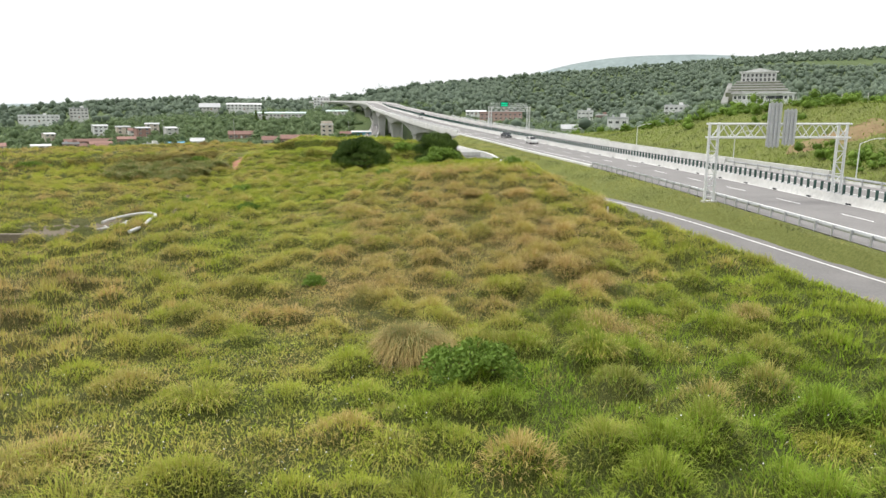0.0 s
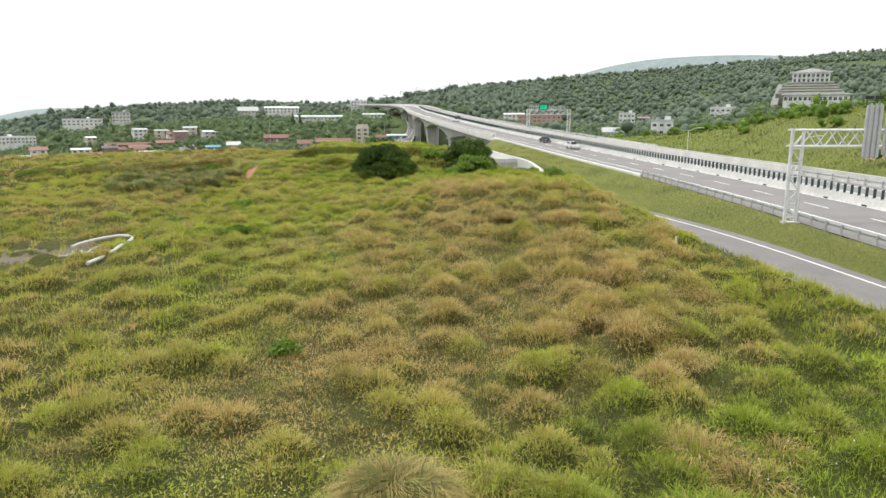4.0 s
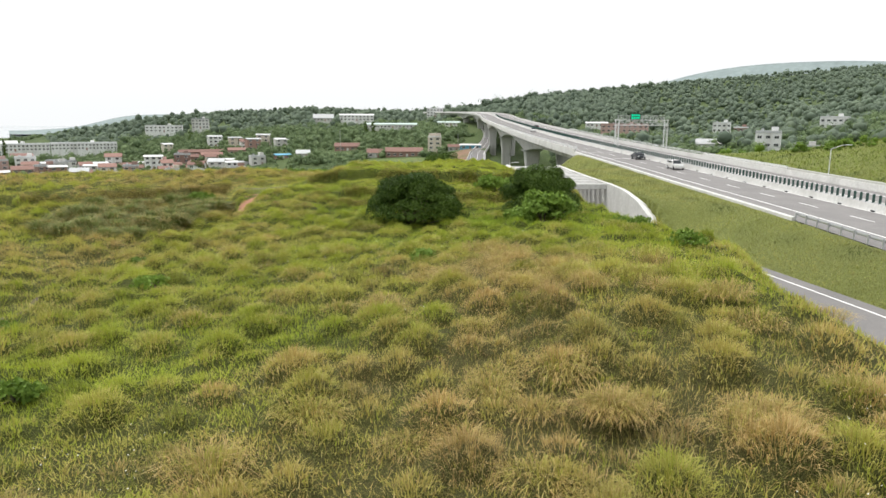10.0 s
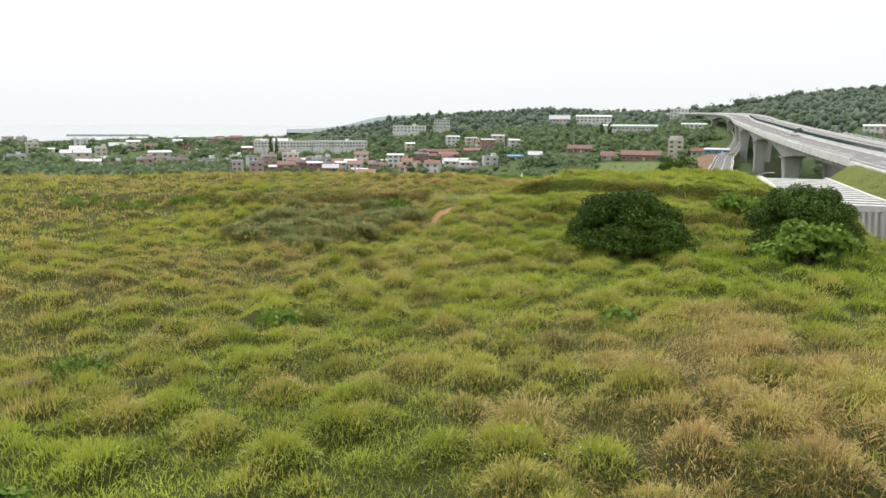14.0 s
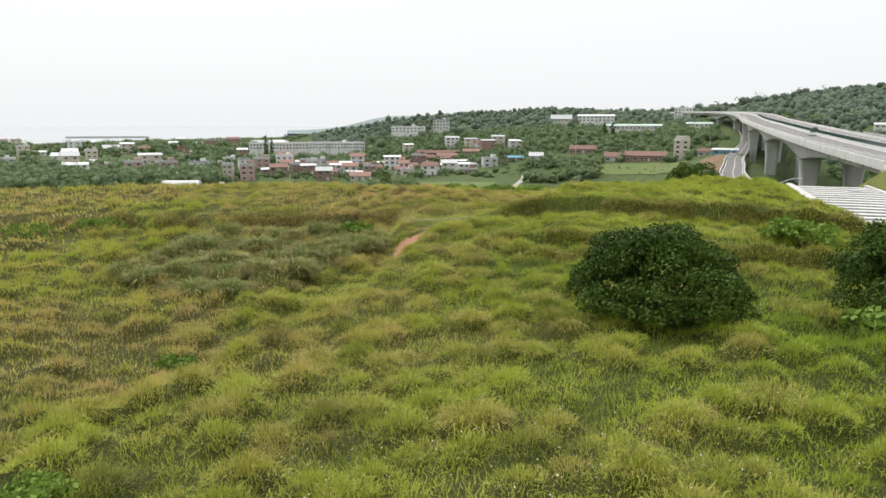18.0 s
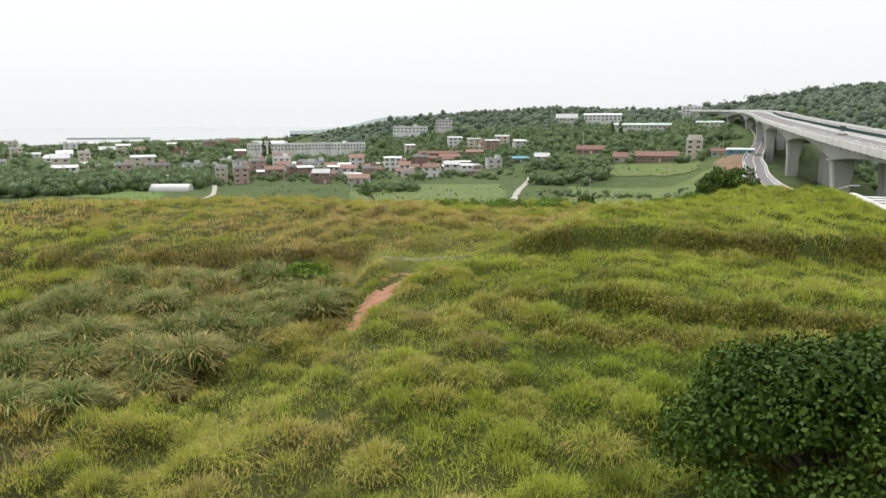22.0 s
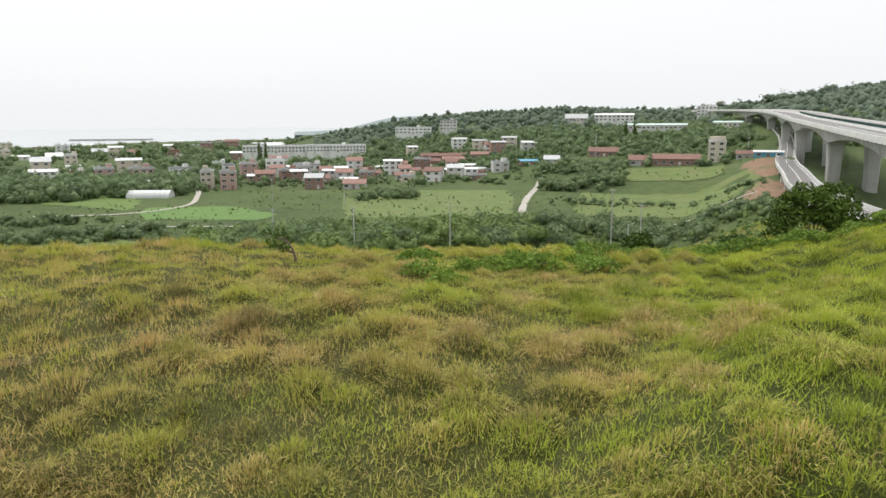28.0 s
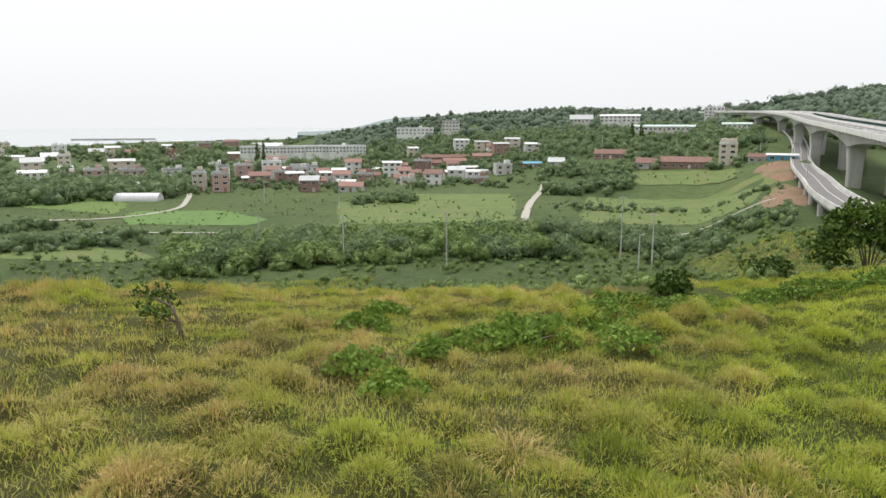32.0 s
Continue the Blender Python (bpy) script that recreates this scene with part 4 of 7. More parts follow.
for k, (x, y, w, h) in enumerate(((-17.5, 180, 5.5, 3.4), (-12.5, 178, 5.0, 3.0), (-8.0, 176, 4.5, 2.6), (-20.5, 174, 3.5, 2.0))):
    bush("spreading_bush", x, y, w, w * 0.8, h, 1170 + k, leaf_mid, 0.26, 150, "light green bush at the edge of the cutting", 26, 0.7)
bush("leafy_shrub", 0.9, 19.6, 3.4, 2.2, 1.1, 118, leaf_mid, 0.09, 900, "low green leafy shrub beside the big tussock", 60, 0.32)
bush("leafy_shrub", -35.2, 99.6, 3.2, 2.2, 1.35, 119, leaf_mid, 0.2, 260, "fresh green shrub above the reeds", 40, 0.32)
THICKET = ((-37.8, 128.3), (-36.2, 131.7), (-35.2, 137.7), (-32.6, 143.9), (-29.2, 149.4), (-24.9, 151.8), (-20.5, 153.5))
herbs = [(ax + (bx - ax) * q + 0.5 * math.sin(7 * ax + 9 * q), ay + (by - ay) * q, 2.6 + 0.9 * math.sin(3 * ax + 5 * q)) for (ax, ay), (bx, by) in zip(THICKET, THICKET[1:]) for q in (0.0, 0.33, 0.66)]
herbs += [(-43, 127.4, 2.0), (-39, 122, 1.8), (-44.5, 131, 2.0), (-37.2, 121.2, 1.6), (-33.5, 130.5, 2.4), (-38.5, 125, 1.4),
         (-59, 88.4, 4.5), (-55, 91.8, 4.0), (-63, 86, 4.0), (-26.4, 75.5, 1.6), (-6.3, 32.4, 0.8), (-22, 58.5, 2.2), (-36, 87, 1.3), (-15, 52, 1.4), (-19.5, 66, 1.8), (7, 70, 1.6), (10, 78, 1.8), (-6, 69, 1.2), (5.5, 81.5, 2.4)]
for k, (x, y, w) in enumerate(herbs):
    bush("leafy_shrub", x, y, w * 1.25, w * 1.05, 0.7 + 0.08 * w, 120 + k, leaf_mid, 0.15, 300, "low spreading green weeds in the grass" if w < 2.5 else "thicket of low broad green leaves", int(12 + w * 11), 0.26)


def bare_tree(x, y, h, seed):
    """A small wind-bent tree with a sparse crown."""
    rs = np.random.RandomState(seed)
    e = thing("wind_bent_tree", "small wind-bent tree with sparse dark leaves", "tree", Matrix.Translation((x, y, gz_at(x, y) - 0.1)) @ Matrix.Scale(0.8, 4))
    bm = bmesh.new()
    p, tips = Vector((0, 0, 0)), []
    for k in range(4):
        q = p + Vector((-0.12 * k, 0.03, h * 0.16))
        beam(bm, p, q, 0.11 - 0.018 * k, 7, 0.1 - 0.018 * k)
        p = q
        if k:
            for _ in range(3):
                a = rs.uniform(2.2, 4.4)
                t1 = q + Vector((math.cos(a) * 0.8, math.sin(a) * 0.6, rs.uniform(0.15, 0.5)))
                t2 = t1 + Vector((math.cos(a) * 0.6 - 0.2, math.sin(a) * 0.4, rs.uniform(0.05, 0.3)))
                beam(bm, q, t1, 0.045, 5, 0.03)
                beam(bm, t1, t2, 0.03, 5, 0.012)
                tips += [t1, t2]
    part("trunk", bm, bark, e)
    v, f = crown(rs, [(t.x, t.y, t.z, 0.34) for t in tips], 0.14, 260)
    part("crown", fast_mesh("crown", v, f, leaf_dark), None, e)


bare_tree(-46.8, 121.9, 2.2, 150)

# ---- expressway ----
def yrange(a, b, step):
    return list(np.linspace(a, b, max(2, int(round((b - a) / step)) + 1)))


ROAD_W = 22.8
Y0, YA, Y1 = -250, 200, 850
road = tagged(sweep("road", yrange(Y0, Y1, 6), [(0, 0), (ROAD_W, 0), (ROAD_W, -0.3), (0.2, -0.3)], asphalt), "grey asphalt expressway with two carriageways", "road", kind="structure")
for off in (2.95, 10.55, 12.6, 20.3):
    sweep("edge_line", yrange(Y0, Y1, 8), [(off, 0.004), (off + 0.2, 0.004), (off + 0.2, -0.01), (off, -0.01)], paint_white, road)
for off in (6.75, 16.4):
    y = -48.6
    while y < 420:
        sweep("lane_dash", [y, y + 2, y + 4], [(off, 0.004), (off + 0.16, 0.004), (off + 0.16, -0.01), (off, -0.01)], paint_white, road)
        y += 10.0
# median: two concrete barriers, glare slats between them
JERSEY = [(-0.30, 0.0), (-0.22, 0.25), (-0.12, 0.8), (0.12, 0.8), (0.22, 0.25), (0.30, 0.0)]
median = thing("median_barrier", "twin concrete barriers with dark green glare slats", "road barrier", kind="structure")
for off in (10.95, 12.05):
    sweep("concrete_barrier", yrange(Y0, Y1, 8), [(off + o, u) for o, u in JERSEY], concrete_new, median)
sweep("infill", yrange(Y0, Y1, 10), [(11.15, 0.1), (11.15, 0.66), (11.85, 0.66), (11.85, 0.1)], concrete_dark, median)
slat_me = mesh_of("glare_slat", [(x, y, z) for z in (0, 0.92) for y in (-0.02, 0.02) for x in (-0.13, 0.13)], [(0, 2, 3, 1), (4, 5, 7, 6), (0, 1, 5, 4), (2, 6, 7, 3), (0, 4, 6, 2), (1, 3, 7, 5)], green_slat)
sv, sf = [], []
for k in range(470):
    y = 10 + k * 1.1
    p = along([y], 11.0, 0.78)[0]
    if 20 < y < 225:
        ob = part("glare_slat", slat_me, None, median)
        ob.matrix_basis = Matrix.Translation(p)
    else:
        b = len(sv)
        sv += [(p[0] + v.co.x, p[1] + v.co.y, p[2] + v.co.z) for v in slat_me.vertices]
        sf += [tuple(b + i for i in q.vertices) for q in slat_me.polygons]
tagged(part("glare_slats", mesh_of("glare_slats", sv, sf, green_slat), None, median), kind="stuff")
sweep("slat_rail", yrange(10, 420, 8), [(10.93, 0.8), (10.93, 0.87), (11.07, 0.87), (11.07, 0.8)], steel, median)
# dark drain slots at the foot of the barrier
for k in range(34):
    p, q = along([24 + k * 6.0], 10.62, 0.02)[0], along([24.7 + k * 6.0], 10.62, 0.02)[0]
    bm = bmesh.new()
    box(bm, -0.02, 0.06, 0, 0.7, 0, 0.14)
    ob = part("drain_slot", bm, glass_dark, median)
    ob.matrix_basis = Matrix.Translation(p) @ Matrix.Rotation(math.atan2(q[1] - p[1], q[0] - p[0]) - math.pi / 2, 4, "Z")

# parapets and the retaining edge of the bank
PAR = [(-0.32, -0.75), (-0.22, 0.82), (-0.1, 0.9), (0.14, 0.9), (0.24, 0.1), (0.24, -0.3)]
LOW = [(-0.32, -0.85), (-0.24, 0.24), (-0.12, 0.3), (0.14, 0.3), (0.2, 0.05), (0.2, -0.3)]
tagged(sweep("kerb_wall", yrange(102, 199.5, 6), LOW, concrete_new), "low pale concrete edge wall along the bank", "kerb", kind="structure")
tagged(sweep("parapet_wall", yrange(199.6, Y1, 6), PAR, concrete_new), "long pale concrete parapet along the viaduct and bank", "parapet", kind="structure")
tagged(sweep("kerb_wall", yrange(20, 104.8, 6), [(ROAD_W - o, u) for o, u in LOW[::-1]], concrete_new), "low pale concrete kerb on the far side of the expressway", "kerb", kind="structure")
tagged(sweep("parapet_wall", yrange(105, Y1, 6), [(ROAD_W - o, u) for o, u in PAR[::-1]], concrete_new), "pale concrete parapet on the far side of the expressway", "parapet", kind="structure")
# low pale wall that curves behind the eastern carriageway
tagged(sweep("retaining_wall", yrange(86, 190, 5), [(ROAD_W + 3.4, -0.9), (ROAD_W + 3.4, 0.7), (ROAD_W + 3.8, 0.7), (ROAD_W + 3.8, -0.9)], concrete_new), "stained pale concrete retaining wall under the bank", "wall", kind="structure")


def rail_line(name, label, off, y0, y1, heights, cx_=road_x, cz_=road_z, step=2.0, post_h=0.8, base=0.0, drop=0.6):
    """A steel guard rail: posts and long beams."""
    g = thing(name, label, "guard rail")
    for h in heights:
        sweep("rail", yrange(y0, y1, 4), [(off - 0.03, h - 0.15), (off + 0.05, h - 0.08), (off - 0.02, h), (off + 0.05, h + 0.08), (off - 0.03, h + 0.15), (off - 0.07, h)], steel, g, cx_, cz_)
    bm = bmesh.new()
    box(bm, -0.06, 0.06, -0.07, 0.07, -drop, post_h)
    me = bpy.data.meshes.new("post")
    bm.to_mesh(me)
    bm.free()
    me.materials.append(steel)
    for p in along(list(np.arange(y0, y1 + 0.1, step)), off - 0.16, base, cx_, cz_):
        ob = part("post", me, None, g)
        ob.matrix_basis = Matrix.Translation(p)
    return g


rail_line("guard_rail", "galvanised steel guard rail along the road edge", 0.25, 24, 102, (0.56,), post_h=0.72)
rail_line("guard_rail", "galvanised steel guard rail beyond the far carriageway", ROAD_W - 0.2, 30, 104, (0.6,), post_h=0.75, step=3.0)
rail_line("guard_rail", "double steel guard rail on the outer bend of the service road", 3.3, 168, 214, (0.45, 0.8), serv_x, serv_z)


def bridge_rail(off, y0, y1, label):
    g = thing("bridge_railing", label, "railing")
    for h in (1.15, 1.4):
        sweep("rail", yrange(y0, y1, 5), [(off - 0.05, h - 0.05), (off - 0.05, h + 0.05), (off + 0.05, h + 0.05), (off + 0.05, h - 0.05)], steel_white, g)
    me = mesh_of("post", [(x, y, z) for z in (0.85, 1.42) for y in (-0.05, 0.05) for x in (-0.06, 0.06)], [(0, 2, 3, 1), (4, 5, 7, 6), (0, 1, 5, 4), (2, 6, 7, 3), (0, 4, 6, 2), (1, 3, 7, 5)], steel_white)
    for p in along(list(np.arange(y0, y1, 2.5)), off, 0):
        part("post", me, None, g).matrix_basis = Matrix.Translation(p)


bridge_rail(0.0, 198, 330, "pale steel railing on the viaduct parapet")
bridge_rail(ROAD_W, 150, 300, "pale steel railing on the far parapet")
# pavement joint at the start of the viaduct
for y in (184.0, 200.0):
    sweep("road_joint", [y, y + 0.3], [(0.3, 0.006), (10.7, 0.006), (10.7, -0.01), (0.3, -0.01)], paint_white, road)

# ---- viaduct ----
bridge = thing("viaduct", "long pale concrete box girder viaduct on tall piers", "bridge")
PIERS = (282, 365, 450, 535, 620, 705)


def girder_depth(y):
    d = min(abs(y - p) for p in PIERS)
    return 2.3 + 3.2 * max(0.0, 1 - d / 42.0) ** 1.8


ys = yrange(YA - 1, Y1, 4)
for lo, hi in ((0.0, 11.3), (11.5, ROAD_W)):
    verts, faces = [], []
    for y in ys:
        p, nn_ = frame_at(road_x, road_z, y)
        dpt = girder_depth(y)
        prof = [(lo - 0.3, -0.02), (lo - 0.3, -0.35), (lo + 2.4, -0.75), (lo + 3.0, -dpt), (hi - 3.0, -dpt), (hi - 2.4, -0.75), (hi + 0.3, -0.35), (hi + 0.3, -0.02)]
        verts += [(p[0] + nn_[0] * o, p[1] + nn_[1] * o, p[2] + u - 0.3) for o, u in prof]
    for i in range(len(ys) - 1):
        faces += [(i * 8 + j, i * 8 + (j + 1) % 8, (i + 1) * 8 + (j + 1) % 8, (i + 1) * 8 + j) for j in range(8)]
    faces += [tuple(range(8))[::-1], tuple((len(ys) - 1) * 8 + j for j in range(8))]
    part("girder", mesh_of("girder", verts, faces, concrete), None, bridge)
# scupper pipes under the edge
for k in range(46):
    p = along([206 + k * 4.0], -0.34, -0.75)[0]
    bm = bmesh.new()
    beam(bm, (0, 0, -0.35), (0, 0, 0.15), 0.09, 6)
    part("drain_pipe", bm, concrete_dark, bridge).matrix_basis = Matrix.Translation(p)


def pier(y, c):
    """A wide wall pier that splits into two legs towards the girder."""
    p, nn_ = frame_at(road_x, road_z, y)
    q = Vector((p[0] + nn_[0] * c, p[1] + nn_[1] * c, 0))
    top, bot = p[2] - girder_depth(y) - 0.28, gz_at(q.x, q.y) - 1.5
    ang = math.atan2(nn_[1], nn_[0])
    bm = bmesh.new()
    rings = []
    for z, hx, hy in ((bot, 1.9, 2.3), (top - 6.0, 2.1, 2.1), (top - 2.2, 2.55, 2.0), (top, 2.75, 2.0)):
        c2 = 0.4
        ring = [(-hx + c2, -hy), (hx - c2, -hy), (hx, -hy + c2), (hx, hy - c2), (hx - c2, hy), (-hx + c2, hy), (-hx, hy - c2), (-hx, -hy + c2)]
        rings.append([bm.verts.new((a, b, z)) for a, b in ring])
    for a, b in zip(rings, rings[1:]):
        for j in range(8):
            bm.faces.new((a[j], a[(j + 1) % 8], b[(j + 1) % 8], b[j]))
    bm.faces.new(rings[0][::-1])
    bm.faces.new(rings[-1])
    bmesh.ops.transform(bm, matrix=Matrix.Translation(q) @ Matrix.Rotation(ang, 4, "Z"), verts=bm.verts)
    part("pier", bm, concrete, bridge)
    bm = bmesh.new()
    box(bm, -3.4, 3.4, -2.7, 2.7, top, top + 0.3)
    bmesh.ops.transform(bm, matrix=Matrix.Translation(q) @ Matrix.Rotation(ang, 4, "Z"), verts=bm.verts)
    part("pier_cap", bm, concrete, bridge)


for y in PIERS:
    for c in (5.65, 17.1):
        pier(y, c)
p, nn_ = frame_at(road_x, road_z, YA)
ang = math.atan2(nn_[1], nn_[0])
bm = bmesh.new()
box(bm, -0.5, ROAD_W + 0.5, -4.0, -0.4, -17 - p[2], -0.34)
box(bm, -0.5, 0.3, -14, -4.0, -12 - p[2], -0.34)
bmesh.ops.transform(bm, matrix=Matrix.Translation(p) @ Matrix.Rotation(ang, 4, "Z"), verts=bm.verts)
part("abutment", bm, concrete, bridge)

# ---- service road, cutting walls, struts and ramp ----
service = tagged(sweep("service_road", yrange(-100, 213, 5), [(-3.6, 0), (4.3, 0), (4.3, -0.5), (-3.6, -0.5)], asphalt_old, None, serv_x, serv_z), "narrow asphalt service road running down beside the hill", "road", kind="structure")
sweep("ramp_surface", yrange(213, 640, 5), [(-3.6, 0), (3.2, 0), (3.2, -0.5), (-3.6, -0.5)], asphalt_old, service, serv_x, serv_z)
for off, y0, y1 in ((-3.2, 170, 640), (-0.1, 170, 640), (3.05, -60, 213), (2.75, 213, 640)):
    sweep("edge_line" if abs(off) > 1 else "centre_line", yrange(y0, y1, 5), [(off, 0.004), (off + 0.16, 0.004), (off + 0.16, -0.01), (off, -0.01)], paint_white, service, serv_x, serv_z)


def wall_line(y0, y1, side, tops, label):
    """A retaining wall with its own top line on one side of the service road."""
    ys_ = yrange(y0, y1, 2.0)
    verts, faces = [], []
    for y in ys_:
        p, n_ = frame_at(serv_x, serv_z, y)
        t = float(np.interp(y, tops[0], tops[1]))
        for o, z in ((4.4, p[2] - 0.6), (4.4, t), (4.95, t), (5.6, t - 0.45), (5.6, p[2] - 0.6)):
            verts.append((p[0] + n_[0] * o * side, p[1] + n_[1] * o * side, z))
    for i in range(len(ys_) - 1):
        faces += [(i * 5 + j, i * 5 + (j + 1) % 5, (i + 1) * 5 + (j + 1) % 5, (i + 1) * 5 + j) for j in range(5)]
    faces += [(0, 1, 2, 3, 4), tuple((len(ys_) - 1) * 5 + j for j in range(5))]
    tagged(part("retaining_wall", mesh_of("retaining_wall", verts, faces, concrete_new), None), label, "wall", kind="structure")


wall_line(104, 166, 1, ((104, 109, 112, 116, 121, 127, 166), (-11.2, -10.6, -9.6, -8.4, -7.75, -7.55, -7.55)), "white concrete retaining wall that curves down at its end")
wall_line(126, 166, -1, ((126, 166), (-7.55, -7.55)), "white concrete wall on the hill side of the cutting")
for k in range(14):
    y = 129 + k * 2.6
    p, n_ = frame_at(serv_x, serv_z, y)
    bm = bmesh.new()
    box(bm, -4.4, 4.4, -0.55, 0.55, -8.35, -7.65)
    bmesh.ops.bevel(bm, geom=bm.edges[:], offset=0.04, segments=1, affect="EDGES")
    ob = part("concrete_strut", bm, concrete_new)
    ob.matrix_basis = Matrix.Translation((p[0], p[1], 0)) @ Matrix.Rotation(math.atan2(n_[1], n_[0]), 4, "Z")
    tagged(ob, "white concrete beam spanning between the cutting walls", "beam", "beams over the cutting", "structure")
ramp = thing("ramp_bridge", "curved low concrete ramp on short columns", "bridge")
sweep("deck", yrange(212, 640, 5), [(-4.0, -0.31), (3.6, -0.31), (3.1, -1.3), (-3.5, -1.3)], concrete, ramp, serv_x, serv_z)
for o in (-3.85, 3.42):
    sweep("parapet", yrange(214, 640, 5), [(o - 0.18, -0.5), (o - 0.14, 0.8), (o + 0.14, 0.8), (o + 0.18, -0.5)], concrete_new, ramp, serv_x, serv_z)
for y in range(232, 600, 24):
    for c in (-2.3, 1.9):
        p = along([y], c, 0, serv_x, serv_z)[0]
        bm = bmesh.new()
        beam(bm, (p[0], p[1], gz_at(p[0], p[1]) - 0.8), (p[0], p[1], p[2] - 1.25), 0.75, 12)
        part("column", bm, concrete, ramp)


# ---- gantries and lamps ----
def gantry(y, lo, hi, h, label):
    p, q = Vector(along([y], lo, 0)[0]), Vector(along([y], hi, 0)[0])
    q.z = p.z
    L = (q - p).length
    e = thing("sign_gantry", label, "gantry", Matrix.Translation(p) @ Matrix.Rotation(math.atan2(q.y - p.y, q.x - p.x), 4, "Z"))
    for x in (0.0, L):
        bm = bmesh.new()
        for sx in (-0.42, 0.42):
            beam(bm, (x + sx, 0, -0.3), (x + sx, 0, h), 0.13, 8)
        for k in range(6):
            z0, z1 = 0.4 + k * (h - 0.9) / 6, 0.4 + (k + 1) * (h - 0.9) / 6
            a, b = (-0.42, 0.42) if k % 2 else (0.42, -0.42)
            beam(bm, (x + a, 0, z0), (x + b, 0, z1), 0.06, 6)
            beam(bm, (x - 0.42, 0, z0), (x + 0.42, 0, z0), 0.05, 6)
        part("leg", bm, steel_white, e)
        bm = bmesh.new()
        box(bm, x - 0.62, x + 0.62, -0.4, 0.4, -0.6, 0.06)
        part("footing", bm, concrete, e)
    for yy in (-0.55, 0.55):
        for z in (h - 0.12, h - 1.35):
            bm = bmesh.new()
            beam(bm, (-0.5, yy, z), (L + 0.5, yy, z), 0.09, 8)
            part("chord", bm, steel_white, e)
    n_ = 14
    for k in range(n_):
        x0, x1 = L * k / n_, L * (k + 1) / n_
        bm = bmesh.new()
        for yy in (-0.55, 0.55):
            a, b = (h - 0.12, h - 1.35) if k % 2 else (h - 1.35, h - 0.12)
            beam(bm, (x0, yy, a), (x1, yy, b), 0.05, 6)
        beam(bm, (x0, -0.55, h - 0.12), (x0, 0.55, h - 0.12), 0.045, 6)
        beam(bm, (x0, -0.55, h - 1.35), (x1, 0.55, h - 1.35), 0.045, 6)
        part("lattice", bm, steel_white, e)
    return e, L


g1, L1 = gantry(63.6, -0.75, 11.5, 7.25, "pale steel lattice gantry with sign panels seen from behind")
for x0, x1, z0, z1 in ((4.55, 5.8, 5.1, 9.0), (6.05, 7.25, 5.3, 8.4)):
    p_ = part("sign_panel", boxed(x0, x1, -0.86, -0.74, z0, z1, 0.02), sign_back, g1, "ribbed grey back of a sign panel")
    for k in range(3):
        x = x0 + 0.25 + k * (x1 - x0 - 0.5) / 2
        part("stiffener", boxed(x - 0.06, x + 0.06, -0.98, -0.85, z0 - 0.1, z1 + 0.1), steel, p_)
    for k in range(5):
        z = z0 + 0.3 + k * (z1 - z0 - 0.6) / 4
        part("rib", boxed(x0 + 0.03, x1 - 0.03, -0.9, -0.85, z - 0.04, z + 0.04), steel, p_)
for x in (4.7, 5.5):
    bm = bmesh.new()
    beam(bm, (x, -0.5, 8.9), (x, -0.5, 9.5), 0.04, 6)
    box(bm, x - 0.3, x + 0.3, -0.75, -0.35, 9.4, 9.65)
    part("floodlight", bm, glass_dark, g1, "small dark floodlight")
g2, L2 = gantry(205, 11.5, 23.6, 7.6, "pale steel lattice gantry with a lit green message board")
board = part("message_board", boxed(2.9, 5.3, -1.05, -0.7, 7.62, 9.0, 0.04), Mat("board_black", (0.02, 0.025, 0.022), 0.5).m, g2, "black electronic board with green lettering")
led = Mat("green_letters", (0.0, 0.35, 0.18), 0.5)
led.b.inputs["Emission Color"].default_value = (0.0, 1.0, 0.5, 1)
led.b.inputs["Emission Strength"].default_value = 0.55
for r_ in range(2):
    for k in range(4):
        part("letter_bar", boxed(3.05 + k * 0.54, 3.05 + k * 0.54 + 0.42, -1.09, -1.06, 7.75 + r_ * 0.6, 8.2 + r_ * 0.6), led.m, board)
bm = bmesh.new()
for k in range(18):
    beam(bm, (0.4 + k * (L2 - 0.8) / 17, 0.55, 7.5), (0.4 + k * (L2 - 0.8) / 17, 0.55, 8.5), 0.03, 5)
for z in (8.0, 8.5):
    beam(bm, (0.2, 0.55, z), (L2 - 0.2, 0.55, z), 0.035, 5)
part("walkway_railing", bm, steel_white, g2)


def street_lamp(x, y, z, h, turn, label="grey steel street lamp with a curved arm"):
    e = thing("street_lamp", label, "street lamp", Matrix.Translation((x, y, z)) @ Matrix.Rotation(turn, 4, "Z"), "street lamps")
    bm = bmesh.new()
    beam(bm, (0, 0, -0.4), (0, 0, h), 0.09, 8, 0.06)
    part("pole", bm, steel_white, e)
    bm = bmesh.new()
    a = Vector((0, 0, h))
    for k in range(1, 7):
        b = Vector((2.4 * (k / 6) ** 1.0, 0, h + 0.7 * math.sin(k / 6 * 1.57)))
        beam(bm, a, b, 0.045, 6)
        a = b
    part("arm", bm, steel_white, e)
    bm = bmesh.new()
    box(bm, 2.3, 3.0, -0.14, 0.14, h + 0.62, h + 0.76)
    part("lamp_head", bm, steel_white, e)


for y, side in ((143, 1), (180, 1)):
    p, n_ = frame_at(serv_x, serv_z, y)
    street_lamp(p[0] - n_[0] * 3.9 if y > 120 else p[0] + n_[0] * 4.2, p[1], p[2], 5.2, 0.3)
for y in (84, 112, 148):
    p = along([y], ROAD_W + 5.6, 0)[0]
    street_lamp(p[0], p[1], gz_at(p[0], p[1]), 4.6, 0.0)

